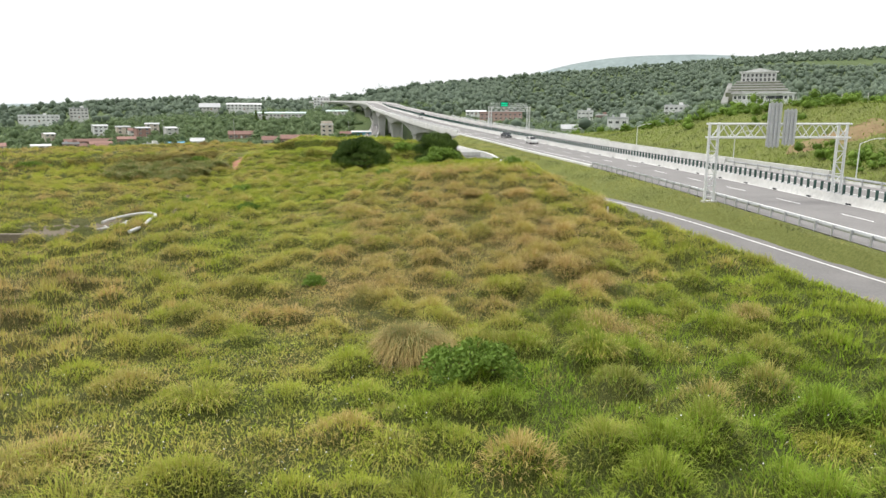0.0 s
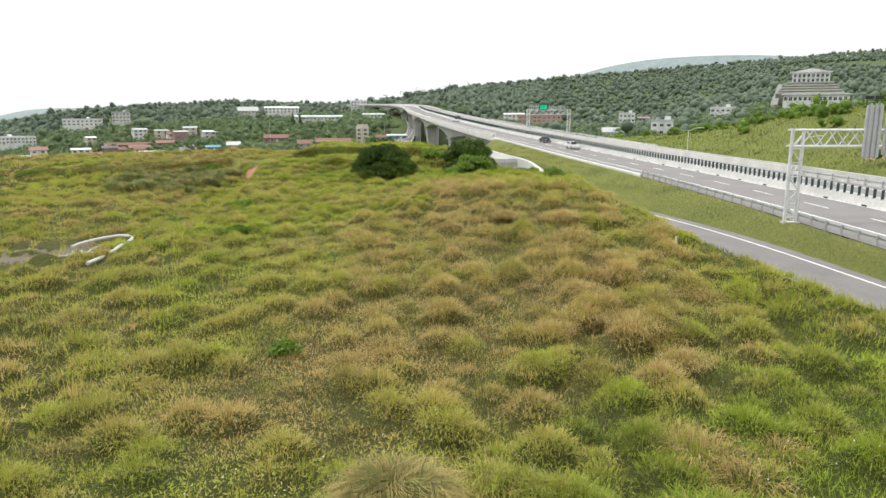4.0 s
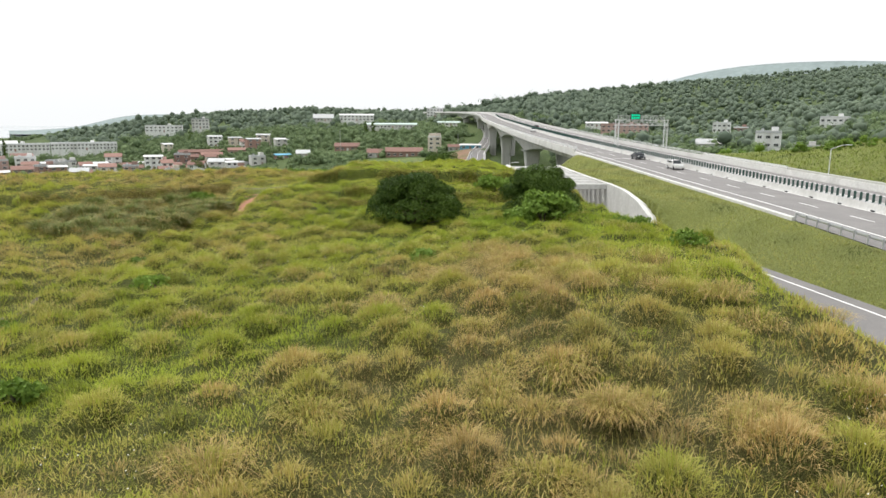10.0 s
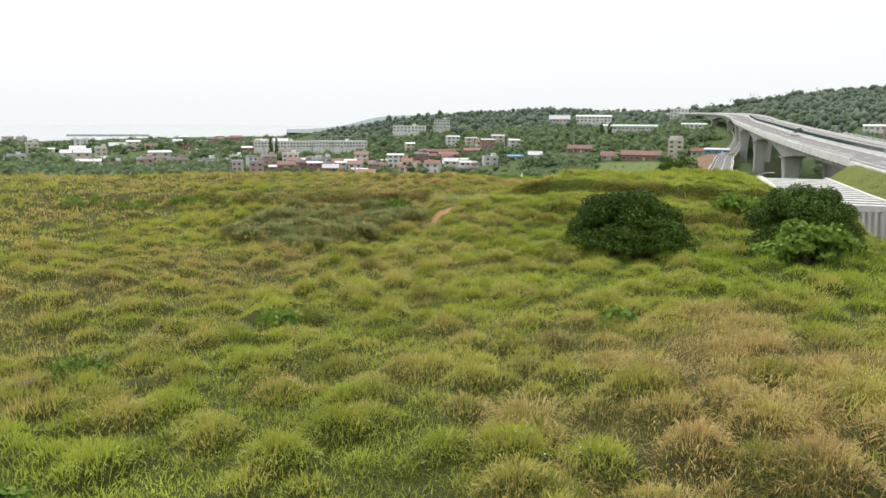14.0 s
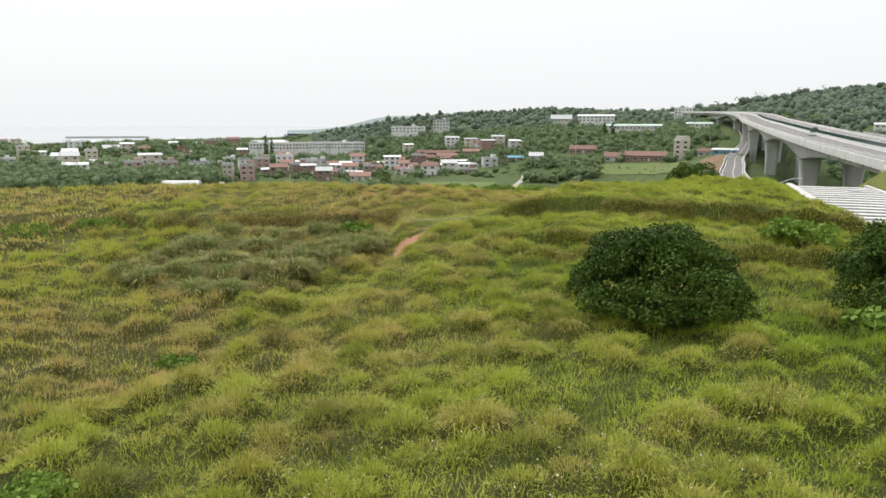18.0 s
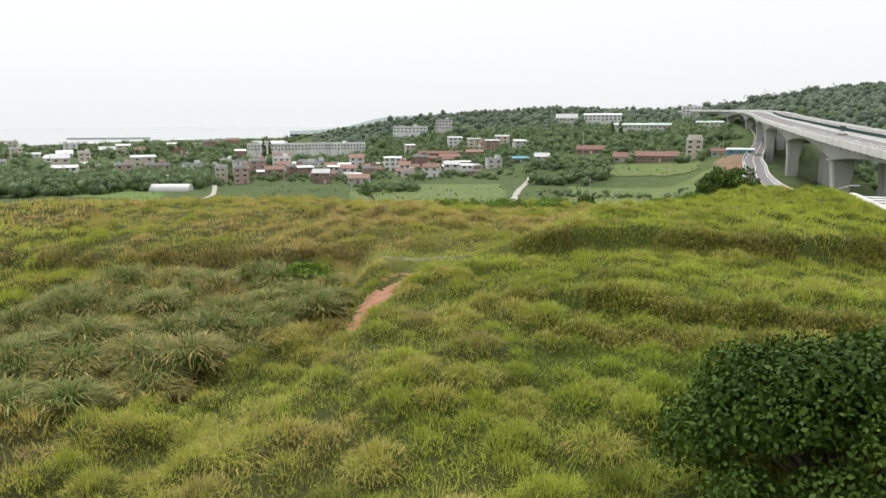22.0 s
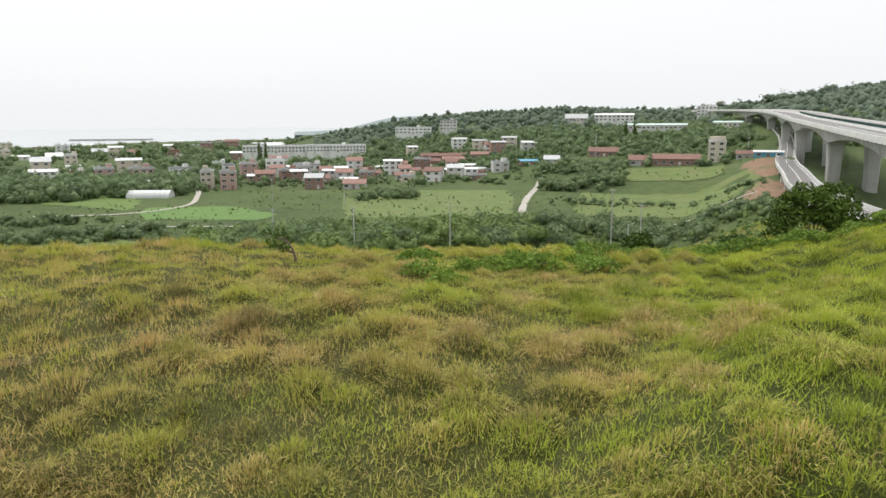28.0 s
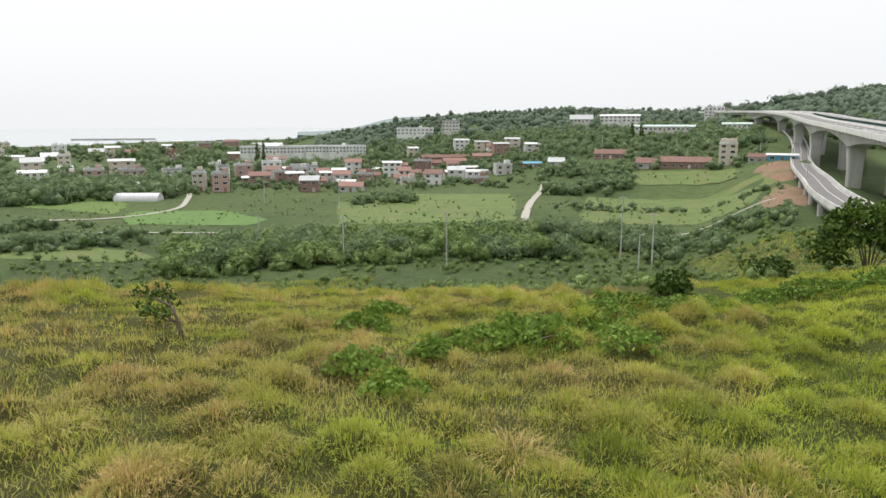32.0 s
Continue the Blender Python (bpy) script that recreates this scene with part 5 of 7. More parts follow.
# ---- woods, hedges and fields of the valley ----
ICO = bmesh.new()
bmesh.ops.create_icosphere(ICO, subdivisions=1, radius=1.0)
ICO_V = np.array([v.co[:] for v in ICO.verts])
ICO_F = np.array([[v.index for v in f.verts] for f in ICO.faces])
ICO.free()


def wood(name, spots, sizes, seed, mat, label, per=52, leaf=0.33, category="trees", lobes=2, core=0.68):
    """Many crowns in one mesh, each of a few uneven lobes with leaf sprays round them."""
    rs = np.random.RandomState(seed)
    n = len(spots) * lobes
    own = np.repeat(np.arange(len(spots)), lobes)
    big_ = sizes[own]
    R_ = big_ * rs.uniform(0.5, 0.86, n)
    X_, Y_ = spots[own, 0] + big_ * rs.normal(0, 0.36, n), spots[own, 1] + big_ * rs.normal(0, 0.36, n)
    tall = rs.uniform(0.3, 1.0, len(spots))[own]
    Z_ = ground_z(spots[:, 0], spots[:, 1])[own] + big_ * np.maximum(0.3, tall + rs.uniform(-0.35, 0.3, n))
    S_ = np.stack([R_ * rs.uniform(0.85, 1.15, n), R_ * rs.uniform(0.85, 1.15, n), R_ * rs.uniform(0.75, 1.25, n)], 1)
    k = len(ICO_V)
    per = max(8, int(per * 1.15 / lobes))
    jig = core * rs.uniform(0.7, 1.14, (n, k, 1))
    core = ICO_V[None] * jig * S_[:, None] + np.stack([X_, Y_, Z_], 1)[:, None]
    cf = (ICO_F[None] + (np.arange(n) * k)[:, None, None]).reshape(-1, 3)
    d = rs.normal(0, 1, (n, per, 3))
    d[..., 2] = np.abs(d[..., 2]) - 0.35
    d /= np.linalg.norm(d, axis=2)[..., None]
    bulge = rs.uniform(0.62, 1.15, (n, per, 1))
    p = d * bulge * S_[:, None] + np.stack([X_, Y_, Z_], 1)[:, None]
    u = np.cross(d, rs.normal(0, 1, d.shape))
    u /= np.linalg.norm(u, axis=2)[..., None] + 1e-9
    w = np.cross(u, d + rs.normal(0, 0.6, d.shape))
    w /= np.linalg.norm(w, axis=2)[..., None] + 1e-9
    s = (leaf * R_)[:, None, None] * rs.uniform(0.5, 1.3, (n, per, 1))
    v = np.stack([p - u * s, p + w * s * 0.5 + u * s * 0.2, p + u * s], 2).reshape(-1, 3)
    f = np.arange(len(v)).reshape(-1, 3) + n * k
    tn = np.clip(rs.normal(0.6, 0.13, len(spots)), 0, 1)[own]
    me = fast_mesh(name, np.concatenate([core.reshape(-1, 3), v]), np.concatenate([cf, f]), mat, tone=np.r_[np.repeat(tn, k), np.repeat(tn, per * 3)])
    return tagged(part(name, me, None), label, category, kind="stuff")


def polar(rs, n, a0, a1, r0, r1, power=0.5):
    a, r = np.radians(rs.uniform(a0, a1, n)), r0 + (r1 - r0) * rs.uniform(0, 1, n) ** power
    return -10 + np.sin(a) * r, 60 + np.cos(a) * r


def off_roads(x, y, m=5):
    b = (x > road_x(y) - m) & (x < road_x(y) + ROAD_W + m) & (y < 850)
    s = (np.abs(x - serv_x(y)) < m + 4) & (y < 640)
    return ~(b | s)


VILLAGE = []          # filled below with (x, y, half size) of every house plot


def free_plots(x, y):
    ok = np.ones(len(x), bool)
    for hx, hy, hr in VILLAGE:
        # a clear space at the house and on the side that looks to the hill
        dx, dy = x - hx, y - hy
        ok &= ~((np.abs(dx) < hr * 0.8) & (dy > -hr - 9) & (dy < hr * 0.7))
    return ok


def in_front(x, y):
    """Trees that stand between a house and the brow of the hill are lower."""
    low = np.ones(len(x))
    for hx, hy, hr in VILLAGE:
        L = math.hypot(hx + 27, hy - 107)
        ux, uy = (-27 - hx) / L, (107 - hy) / L
        f_, g_ = (x - hx) * ux + (y - hy) * uy, np.abs(-(x - hx) * uy + (y - hy) * ux)
        low = np.where((f_ > 0) & (f_ < 36 + 1.6 * hr) & (g_ < hr), 0.55, low)
    return low

# ---- houses ----
PANE = {}


def window_mesh(w, h):
    k = (round(w, 1), round(h, 1))
    if k not in PANE:
        # one piece: a slab whose two lights are set back into the frame
        bm = bmesh.new()
        t = 0.1
        xc = (-w / 2, -w / 2 + t, -t / 2, t / 2, w / 2 - t, w / 2)
        zc = (0.0, t, h - t, h)
        grid = [[bm.verts.new((a, -0.10, b)) for a in xc] for b in zc]
        panes = []
        for j in range(3):
            for i in range(5):
                q = [grid[j][i], grid[j][i + 1], grid[j + 1][i + 1], grid[j + 1][i]]
                if j == 1 and i in (1, 3):
                    back = [bm.verts.new((v_.co.x, -0.03, v_.co.z)) for v_ in q]
                    for n_ in range(4):
                        bm.faces.new((q[n_], q[(n_ + 1) % 4], back[(n_ + 1) % 4], back[n_]))
                    panes.append(bm.faces.new(back))
                else:
                    bm.faces.new(q)
        rim = [grid[0][0], grid[0][5], grid[3][5], grid[3][0]]
        back = [bm.verts.new((v_.co.x, 0.02, v_.co.z)) for v_ in rim]
        for n_ in range(4):
            bm.faces.new((rim[n_], back[n_], back[(n_ + 1) % 4], rim[(n_ + 1) % 4]))
        for f_ in panes:
            f_.material_index = 1
        me = bpy.data.meshes.new("window")
        bm.to_mesh(me)
        bm.free()
        me.materials.append(plaster_white)
        me.materials.append(glass_dark)
        PANE[k] = me
    return PANE[k]


def house(x, y, w, d, storeys, wall, roof, kind, label, turn=0.0, name="house", group="", cols=None, sh=3.0, sides=True, zoff=0.0):
    """A house: walls, roof, windows on the sides that look to the hill."""
    z = min(gz_at(x + a * w / 2, y + b * d / 2) for a in (-1, 1) for b in (-1, 1)) + zoff
    e = thing(name, label, "house", Matrix.Translation((x, y, z)) @ Matrix.Rotation(turn, 4, "Z"), group)
    VILLAGE.append((x, y, max(w, d) / 2))
    h = storeys * sh
    part("wall", boxed(-w / 2, w / 2, -d / 2, d / 2, -0.8 - zoff, h), wall, e)
    if kind == "flat":
        bm = bmesh.new()
        box(bm, -w / 2 - 0.25, w / 2 + 0.25, -d / 2 - 0.25, d / 2 + 0.25, h, h + 0.25)
        for x0, x1, y0, y1 in ((-w / 2, w / 2, -d / 2, -d / 2 + 0.2), (-w / 2, w / 2, d / 2 - 0.2, d / 2), (-w / 2, -w / 2 + 0.2, -d / 2 + 0.2, d / 2 - 0.2), (w / 2 - 0.2, w / 2, -d / 2 + 0.2, d / 2 - 0.2)):
            box(bm, x0, x1, y0, y1, h + 0.25, h + 1.0)
        r_ = part("roof", bm, roof, e)
        if w > 7:
            part("stair_head", boxed(w * 0.1, w * 0.1 + 2.8, -1.2, 1.6, h + 0.25, h + 2.6), wall, r_)
            bm = bmesh.new()
            beam(bm, (-w * 0.25, 0, h + 0.25), (-w * 0.25, 0, h + 1.9), 0.55, 10)
            part("water_tank", bm, steel, r_)
    else:
        rise = d * (0.28 if kind == "gable" else 0.12)
        o = 0.55
        bm = bmesh.new()
        for s in (-1, 1):
            a = [(-w / 2 - o, s * (d / 2 + o), h - 0.12), (w / 2 + o, s * (d / 2 + o), h - 0.12), (w / 2 + o, 0, h + rise), (-w / 2 - o, 0, h + rise)]
            lo = [bm.verts.new(p) for p in a]
            hi = [bm.verts.new((p[0], p[1], p[2] + 0.16)) for p in a]
            bm.faces.new(lo[::-1])
            bm.faces.new(hi)
            for k in range(4):
                bm.faces.new((lo[k], lo[(k + 1) % 4], hi[(k + 1) % 4], hi[k]))
        part("roof", bm, roof, e)
        bm = bmesh.new()
        for s in (-1, 1):
            t = [bm.verts.new(p) for p in ((s * (w / 2 - 0.01), -d / 2, h - 0.02), (s * (w / 2 - 0.01), d / 2, h - 0.02), (s * (w / 2 - 0.01), 0, h + rise - 0.02))]
            t2 = [bm.verts.new((v.co.x - s * 0.2, v.co.y, v.co.z)) for v in t]
            bm.faces.new(t)
            bm.faces.new(t2[::-1])
            for k in range(3):
                bm.faces.new((t[k], t[(k + 1) % 3], t2[(k + 1) % 3], t2[k]))
        part("gable_wall", bm, wall, e)
    n_ = cols or max(2, int(w / 3.2))
    ww, wh = min(1.9, w / n_ * 0.55), 1.35
    for s in range(storeys):
        for k in range(n_):
            cx_ = -w / 2 + w * (k + 0.5) / n_
            if s == 0 and k == n_ // 2:
                part("door", boxed(cx_ - 0.6, cx_ + 0.6, -d / 2 - 0.06, -d / 2 + 0.02, -0.05, 2.1), brick_red if wall is not brick_red else plaster, e)
                continue
            part("window", window_mesh(ww, wh), None, e).matrix_basis = Matrix.Translation((cx_, -d / 2, s * sh + 0.95))
        if sides and d > 5:
            for k in range(max(1, int(d / 4))):
                cy_ = -d / 2 + d * (k + 0.5) / max(1, int(d / 4))
                part("window", window_mesh(1.4, wh), None, e).matrix_basis = Matrix.Translation((w / 2, cy_, s * sh + 0.95)) @ Matrix.Rotation(math.pi / 2, 4, "Z")
    return e, h


def eyed(u, dist):
    """A place by bearing (degrees west of north from the brow of the hill) and distance."""
    a = math.radians(u)
    return -27 - math.sin(a) * dist, 107 + math.cos(a) * dist


face = lambda u: math.radians(u)
V = "village houses"
H = [  # bearing, distance, width, depth, storeys, wall, roof, kind, label
    (38.2, 312, 14, 8, 1, plaster, roof_red, "gable", "long low white house with a red-brown roof"),
    (38.6, 338, 12, 7, 1, plaster_white, roof_white, "shed", "low white house with a pale sheet roof"),
    (41.6, 318, 11, 8, 2, brick_red, roof_grey, "gable", "red brick house with a grey roof"),
    (34.0, 352, 11, 7, 1, plaster, roof_red, "gable", "pale low house with a red tile roof"),
    (31.5, 356, 9, 7, 1, brick_red, roof_red, "gable", "small red brick house with a red roof"),
    (29.4, 362, 12, 8, 2, plaster, roof_grey, "gable", "grey plastered house with a grey sheet roof"),
    (27.0, 372, 14, 7, 1, plaster_white, roof_grey, "shed", "low white house with a wide grey roof"),
    (25.6, 366, 12, 8, 2, plaster, roof_grey, "flat", "two-storey grey house with a flat roof"),
    (23.2, 378, 13, 8, 1, brick_red, roof_blue, "shed", "brick house under a blue-grey sheet roof"),
    (21.2, 374, 11, 9, 1, plaster, roof_grey, "gable", "grey gabled farm shed"),
    (48.6, 330, 10, 9, 3, tile_pink, roof_grey, "flat", "three-storey pink tiled house with a flat roof"),
    (50.2, 338, 7, 8, 3, tile_cream, roof_grey, "flat", "narrow cream house with a flat roof"),
    (45.6, 352, 13, 8, 2, brick_red, roof_red, "gable", "red brick row house"),
    (43.6, 372, 13, 8, 2, brick_red, roof_grey, "flat", "red brick flat-roofed house"),
    (46.8, 392, 12, 9, 3, tile_pink, roof_grey, "flat", "reddish tiled three-storey house"),
    (44.6, 418, 15, 10, 3, plaster_white, roof_white, "flat", "white three-storey house with terraces"),
    (42.4, 398, 12, 8, 2, plaster, roof_grey, "flat", "grey concrete row house"),
    (48.4, 384, 8, 9, 3, plaster, roof_grey, "flat", "tall plain grey house"),
    (55.0, 372, 14, 10, 3, tile_pink, roof_grey, "flat", "old pinkish three-storey house with arched bays"),
    (57.6, 380, 12, 9, 3, tile_pink, roof_grey, "flat", "old reddish house with a flat roof"),
    (55.6, 344, 18, 9, 1, plaster, roof_grey, "gable", "grey hall with a wide gabled roof"),
    (52.0, 410, 16, 8, 2, plaster_white, roof_grey, "flat", "pale two-storey house with flat roof"),
    (61.5, 420, 18, 12, 2, plaster_white, roof_white, "shed", "white workshop with a pale sheet roof"),
    (36.5, 372, 11, 7, 1, brick_red, roof_red, "gable", "low red brick house with a tile roof"),
    (40.2, 362, 9, 7, 2, plaster, roof_white, "shed", "small grey house with a white roof"),
    (33.0, 384, 10, 7, 1, brick_red, roof_red, "gable", "brick farmhouse with a tile roof"),
]
for u, dist, w, d, st, wall, roof, kind, lab in H:
    x, y = eyed(u, dist)
    house(x, y, w * 0.74, d * 0.8, st, wall, roof, kind, lab, face(u) + 0.25 * math.sin(dist), "house", V, sh=2.7)
# the red brick courtyard farm
for u, dist, w, turn in ((31.6, 430, 15, 0.1), (29.6, 424, 16, 0.1), (27.3, 432, 14, 0.1), (30.4, 452, 36, 0.1), (34.0, 436, 8, 0.0)):
    x, y = eyed(u, dist)
    house(x, y, w * 0.85, 6, 1, brick_red, roof_red, "gable", "red brick courtyard house with a red tile roof", face(u) + turn, "courtyard_house", V, sh=3.2)
# houses beside the narrow tower
house(-94, 448, 22, 8, 1, brick_red, roof_red, "gable", "long red brick house with a tile roof", face(10), "brick_house", V, sh=3.4)
house(-112, 446, 9, 8, 1, plaster, roof_red, "gable", "small brick and plaster house", face(10), "brick_house", V)
house(-140, 480, 17, 8, 1, brick_red, roof_red, "gable", "low red-roofed farmhouse among trees", face(14), "brick_house", V)
house(-62, 452, 10, 5, 1, plaster, roof_red, "gable", "small shed with a red roof", face(5), "shed", V)
tw, th = house(-76.5, 456, 8, 8, 4, tile_cream, plaster, "flat", "narrow four-storey cream house with a roof shed", face(8), "tower_house", V, cols=2, sh=2.6, zoff=0.0)
part("roof_shed", boxed(-3.5, 1.0, -2, 3.5, th, th + 2.4), tile_cream, tw)
sh_, _ = house(-52, 440, 12, 5, 1, roof_blue, roof_white, "shed", "blue and white site cabin beside the ramp", face(4), "site_cabin", V, sh=2.8)
# long white factory in two wings
for u, dist, w in ((39.4, 553, 47), (44.4, 560, 49)):
    x, y = eyed(u, dist)
    house(x, y, w, 16, 2, plaster_white, roof_white, "flat", "long white two-storey factory with rows of windows", face(39), "factory", "factory wings", cols=18, sh=2.5, sides=False, zoff=7.0)
# white buildings on the wooded rise
house(-384, 660, 34, 14, 2, plaster_white, roof_white, "flat", "modern white hillside building with long terraces", face(28), "hillside_building", cols=9, zoff=5.0, sh=2.9)
house(-352, 672, 16, 12, 3, plaster, roof_grey, "flat", "plain grey house on the hillside", face(26), "hillside_building", zoff=5.0)
house(-205, 717, 34, 12, 2, plaster_white, roof_white, "shed", "long white hall with a pale blue roof", face(16), "white_hall", cols=9, zoff=4.5, sh=2.8)
house(-240, 716, 20, 14, 1, plaster, roof_grey, "gable", "temple hall with a wide grey roof", face(18), "temple_hall", zoff=5.0)
house(-142, 815, 18, 12, 3, plaster_white, roof_white, "flat", "white three-storey house with deep balconies", face(8), "white_house", zoff=4.0)
house(-150, 640, 46, 10, 1, plaster, roof_green, "shed", "low farm sheds with a pale green roof", face(12), "farm_shed", sides=False, sh=3.4, zoff=2.0)
house(-100, 655, 20, 9, 1, plaster, roof_green, "shed", "farm shed with a pale roof", face(10), "farm_shed", sides=False, zoff=2.0)
# houses east of the viaduct
house(50, 600, 36, 12, 3, tile_pink, tile_pink, "flat", "pink tiled block with small roof turrets", -0.12, "pink_building", cols=9)
house(78.6, 424, 12, 9, 1, plaster_white, roof_grey, "gable", "small white house with a pale gabled roof", -0.2, "white_house", sh=4.2)
house(88.6, 352, 10, 9, 3, plaster_white, roof_grey, "flat", "white house with balconies and a roof shed", -0.3, "white_house", sh=3.3)
house(110, 372, 16, 9, 1, plaster, roof_grey, "flat", "low grey farm building", -0.3, "farm_building")
house(121, 592, 13, 10, 3, plaster_white, roof_white, "flat", "white house on the wooded slope", -0.2, "white_house", sh=3.4)
house(134, 588, 10, 10, 2, brick_red, roof_white, "flat", "red house with white balconies", -0.2, "red_house", sh=3.0)
house(166, 496, 16, 10, 3, plaster_white, roof_white, "flat", "white house with long balconies on the slope", -0.35, "white_house", sh=3.2)
house(30, 640, 18, 9, 1, plaster_white, roof_white, "shed", "white house high on the slope", 0.0, "white_house", zoff=3)


def mansion(x, y, turn):
    """A pale columned hall over planted terraces and a long lower gallery."""
    z = gz_at(x, y)
    e = thing("hillside_mansion", "large pale columned hall above stepped terraces", "building", Matrix.Translation((x, y, z)) @ Matrix.Rotation(turn, 4, "Z"))
    VILLAGE.extend([(x, y, 26), (x - 10, y - 26, 26), (x - 22, y - 60, 24)])
    part("hall", boxed(-12, 12, 0, 14, 15.4, 22.4), plaster_white, e)
    bm = bmesh.new()
    box(bm, -13.5, 13.5, -2.2, 15, 22.4, 23.2)
    vs = [bm.verts.new(p) for p in ((-10, -2.2, 23.2), (10, -2.2, 23.2), (0, -2.2, 25.4), (-10, 15, 23.2), (10, 15, 23.2), (0, 15, 25.4))]
    for q in ((0, 1, 2), (5, 4, 3), (0, 2, 5, 3), (1, 4, 5, 2), (0, 3, 4, 1)):
        bm.faces.new([vs[i] for i in q])
    part("roof", bm, plaster_white, e)
    for k in range(9):
        bm = bmesh.new()
        beam(bm, (-11.6 + k * 2.9, -1.2, 15.4), (-11.6 + k * 2.9, -1.2, 22.4), 0.42, 10)
        part("column", bm, plaster_white, e)
    for k in range(8):
        for zz in (15.9, 19.2):
            part("window", window_mesh(1.6, 2.2), None, e).matrix_basis = Matrix.Translation((-10.1 + k * 2.9, 0, zz))
    grassy = mottled("planted_terrace", (0.10, 0.13, 0.06), (0.20, 0.21, 0.13), 0.25, 0.95, fine=9, depth=0.3, stain=(0.33, 0.32, 0.29))
    for k in range(5):
        w_ = 15 + k * 1.6
        t_ = part("terrace", boxed(-w_, w_, -5 - 3.2 * k, 18 - 3.2 * k, -6, 15.2 - 1.9 * k), grassy, e)
        part("terrace_edge", boxed(-w_, w_, -5.2 - 3.2 * k, -4.9 - 3.2 * k, 15.0 - 1.9 * k, 15.9 - 1.9 * k), concrete, t_)
    part("gallery", boxed(-16, 24, -29, -20, -8, 6.2), plaster_white, e)
    part("gallery_roof", boxed(-17, 25, -30.5, -19.5, 6.2, 7.0), plaster_white, e)
    for k in range(13):
        part("window", window_mesh(1.9, 2.4), None, e).matrix_basis = Matrix.Translation((-14.4 + k * 3.0, -29, 2.4))
    bm = bmesh.new()
    for k in range(16):
        box(bm, -24 + 0.2 * k, -19.5 + 0.1 * k, -26 + k * 1.9, -24 + k * 1.9, -8, 0.5 + k * 0.95)
    part("stairway", bm, concrete_new, e)


mansion(236, 526, -0.42)


# ---- the farther town: small plain houses by the coast ----
rs = np.random.RandomState(210)
WALLS = (plaster_white, plaster, plaster_white, tile_cream, brick_red)
for k in range(46):
    u, dist = rs.uniform(44, 66), rs.uniform(430, 1050)
    x, y = eyed(u, dist)
    if any((x - a) ** 2 + (y - b) ** 2 < (r_ + 12) ** 2 for a, b, r_ in VILLAGE):
        continue
    st = rs.randint(1, 4)
    w = rs.uniform(8, 20)
    kind = ("flat", "shed", "gable")[rs.randint(3)]
    wall = WALLS[rs.randint(5)]
    roof = (roof_grey, roof_white, roof_white, roof_red)[rs.randint(4)]
    tone = {plaster_white: "white", plaster: "grey", tile_cream: "cream", brick_red: "red brick"}[wall]
    house(x, y, w, rs.uniform(8, 12), st, wall, roof, kind, "far %s house of the coastal town" % tone, face(u), "town_house", "town houses", cols=max(2, int(w / 5)), sides=False)

# second row of the village, among trees
for k in range(40):
    u, dist = rs.uniform(23, 52), rs.uniform(385, 520)
    x, y = eyed(u, dist)
    if (dist > 440 and u > 34) or any((x - a) ** 2 + (y - b) ** 2 < (r_ + 8) ** 2 for a, b, r_ in VILLAGE):
        continue
    st = rs.randint(1, 4)
    w = rs.uniform(6.5, 11)
    wall = WALLS[rs.randint(5)]
    kind, roof = (("flat", roof_grey), ("gable", roof_red), ("shed", roof_grey), ("shed", roof_white))[rs.randint(4)]
    tone = {plaster_white: "white", plaster: "grey", tile_cream: "cream", brick_red: "red brick"}[wall]
    house(x, y, w, rs.uniform(6, 8), st, wall, roof, kind, "%s village house with a %s roof" % (tone, kind), face(u) + rs.uniform(-0.3, 0.3), "house", V, cols=max(2, int(w / 3.4)), sh=2.7)

# the tight middle of the village
for k in range(70):
    u, dist = rs.uniform(27, 47), rs.uniform(338, 425)
    x, y = eyed(u, dist)
    if any((x - a) ** 2 + (y - b) ** 2 < (r_ + 4.5) ** 2 for a, b, r_ in VILLAGE):
        continue
    w = rs.uniform(6, 10)
    wall = WALLS[rs.randint(5)]
    kind, roof = (("flat", roof_grey), ("gable", roof_red), ("shed", roof_white))[rs.randint(3)]
    tone = {plaster_white: "white", plaster: "grey", tile_cream: "cream", brick_red: "red brick"}[wall]
    house(x, y, w, rs.uniform(5.5, 7), rs.randint(1, 3), wall, roof, kind, "small %s house in the middle of the village" % tone, face(u) + rs.uniform(-0.3, 0.3), "house", V, cols=max(2, int(w / 3.4)), sh=2.7)

# greenhouse and little things in the fields
gx_, gy_ = -277, 284
gh_ = thing("greenhouse", "long round-topped white plastic greenhouse", "greenhouse", Matrix.Translation((gx_, gy_, gz_at(gx_, gy_))) @ Matrix.Rotation(0.55, 4, "Z"))
bm = bmesh.new()
prof = [(math.cos(a) * 3.4, math.sin(a) * 3.2) for a in np.linspace(0, math.pi, 13)]
ra = [bm.verts.new((-9, b, c)) for b, c in prof]
rb = [bm.verts.new((9, b, c)) for b, c in prof]
for k in range(12):
    bm.faces.new((ra[k], ra[k + 1], rb[k + 1], rb[k]))
bm.faces.new(ra[::-1])
bm.faces.new(rb)
part("cover", bm, roof_white, gh_)
for k in range(10):
    bm = bmesh.new()
    for (a, b), (c, d) in zip(prof, prof[1:]):
        beam(bm, (-9 + k * 2, a * 1.01, b * 1.01), (-9 + k * 2, c * 1.01, d * 1.01), 0.05, 4)
    part("hoop", bm, steel, gh_)

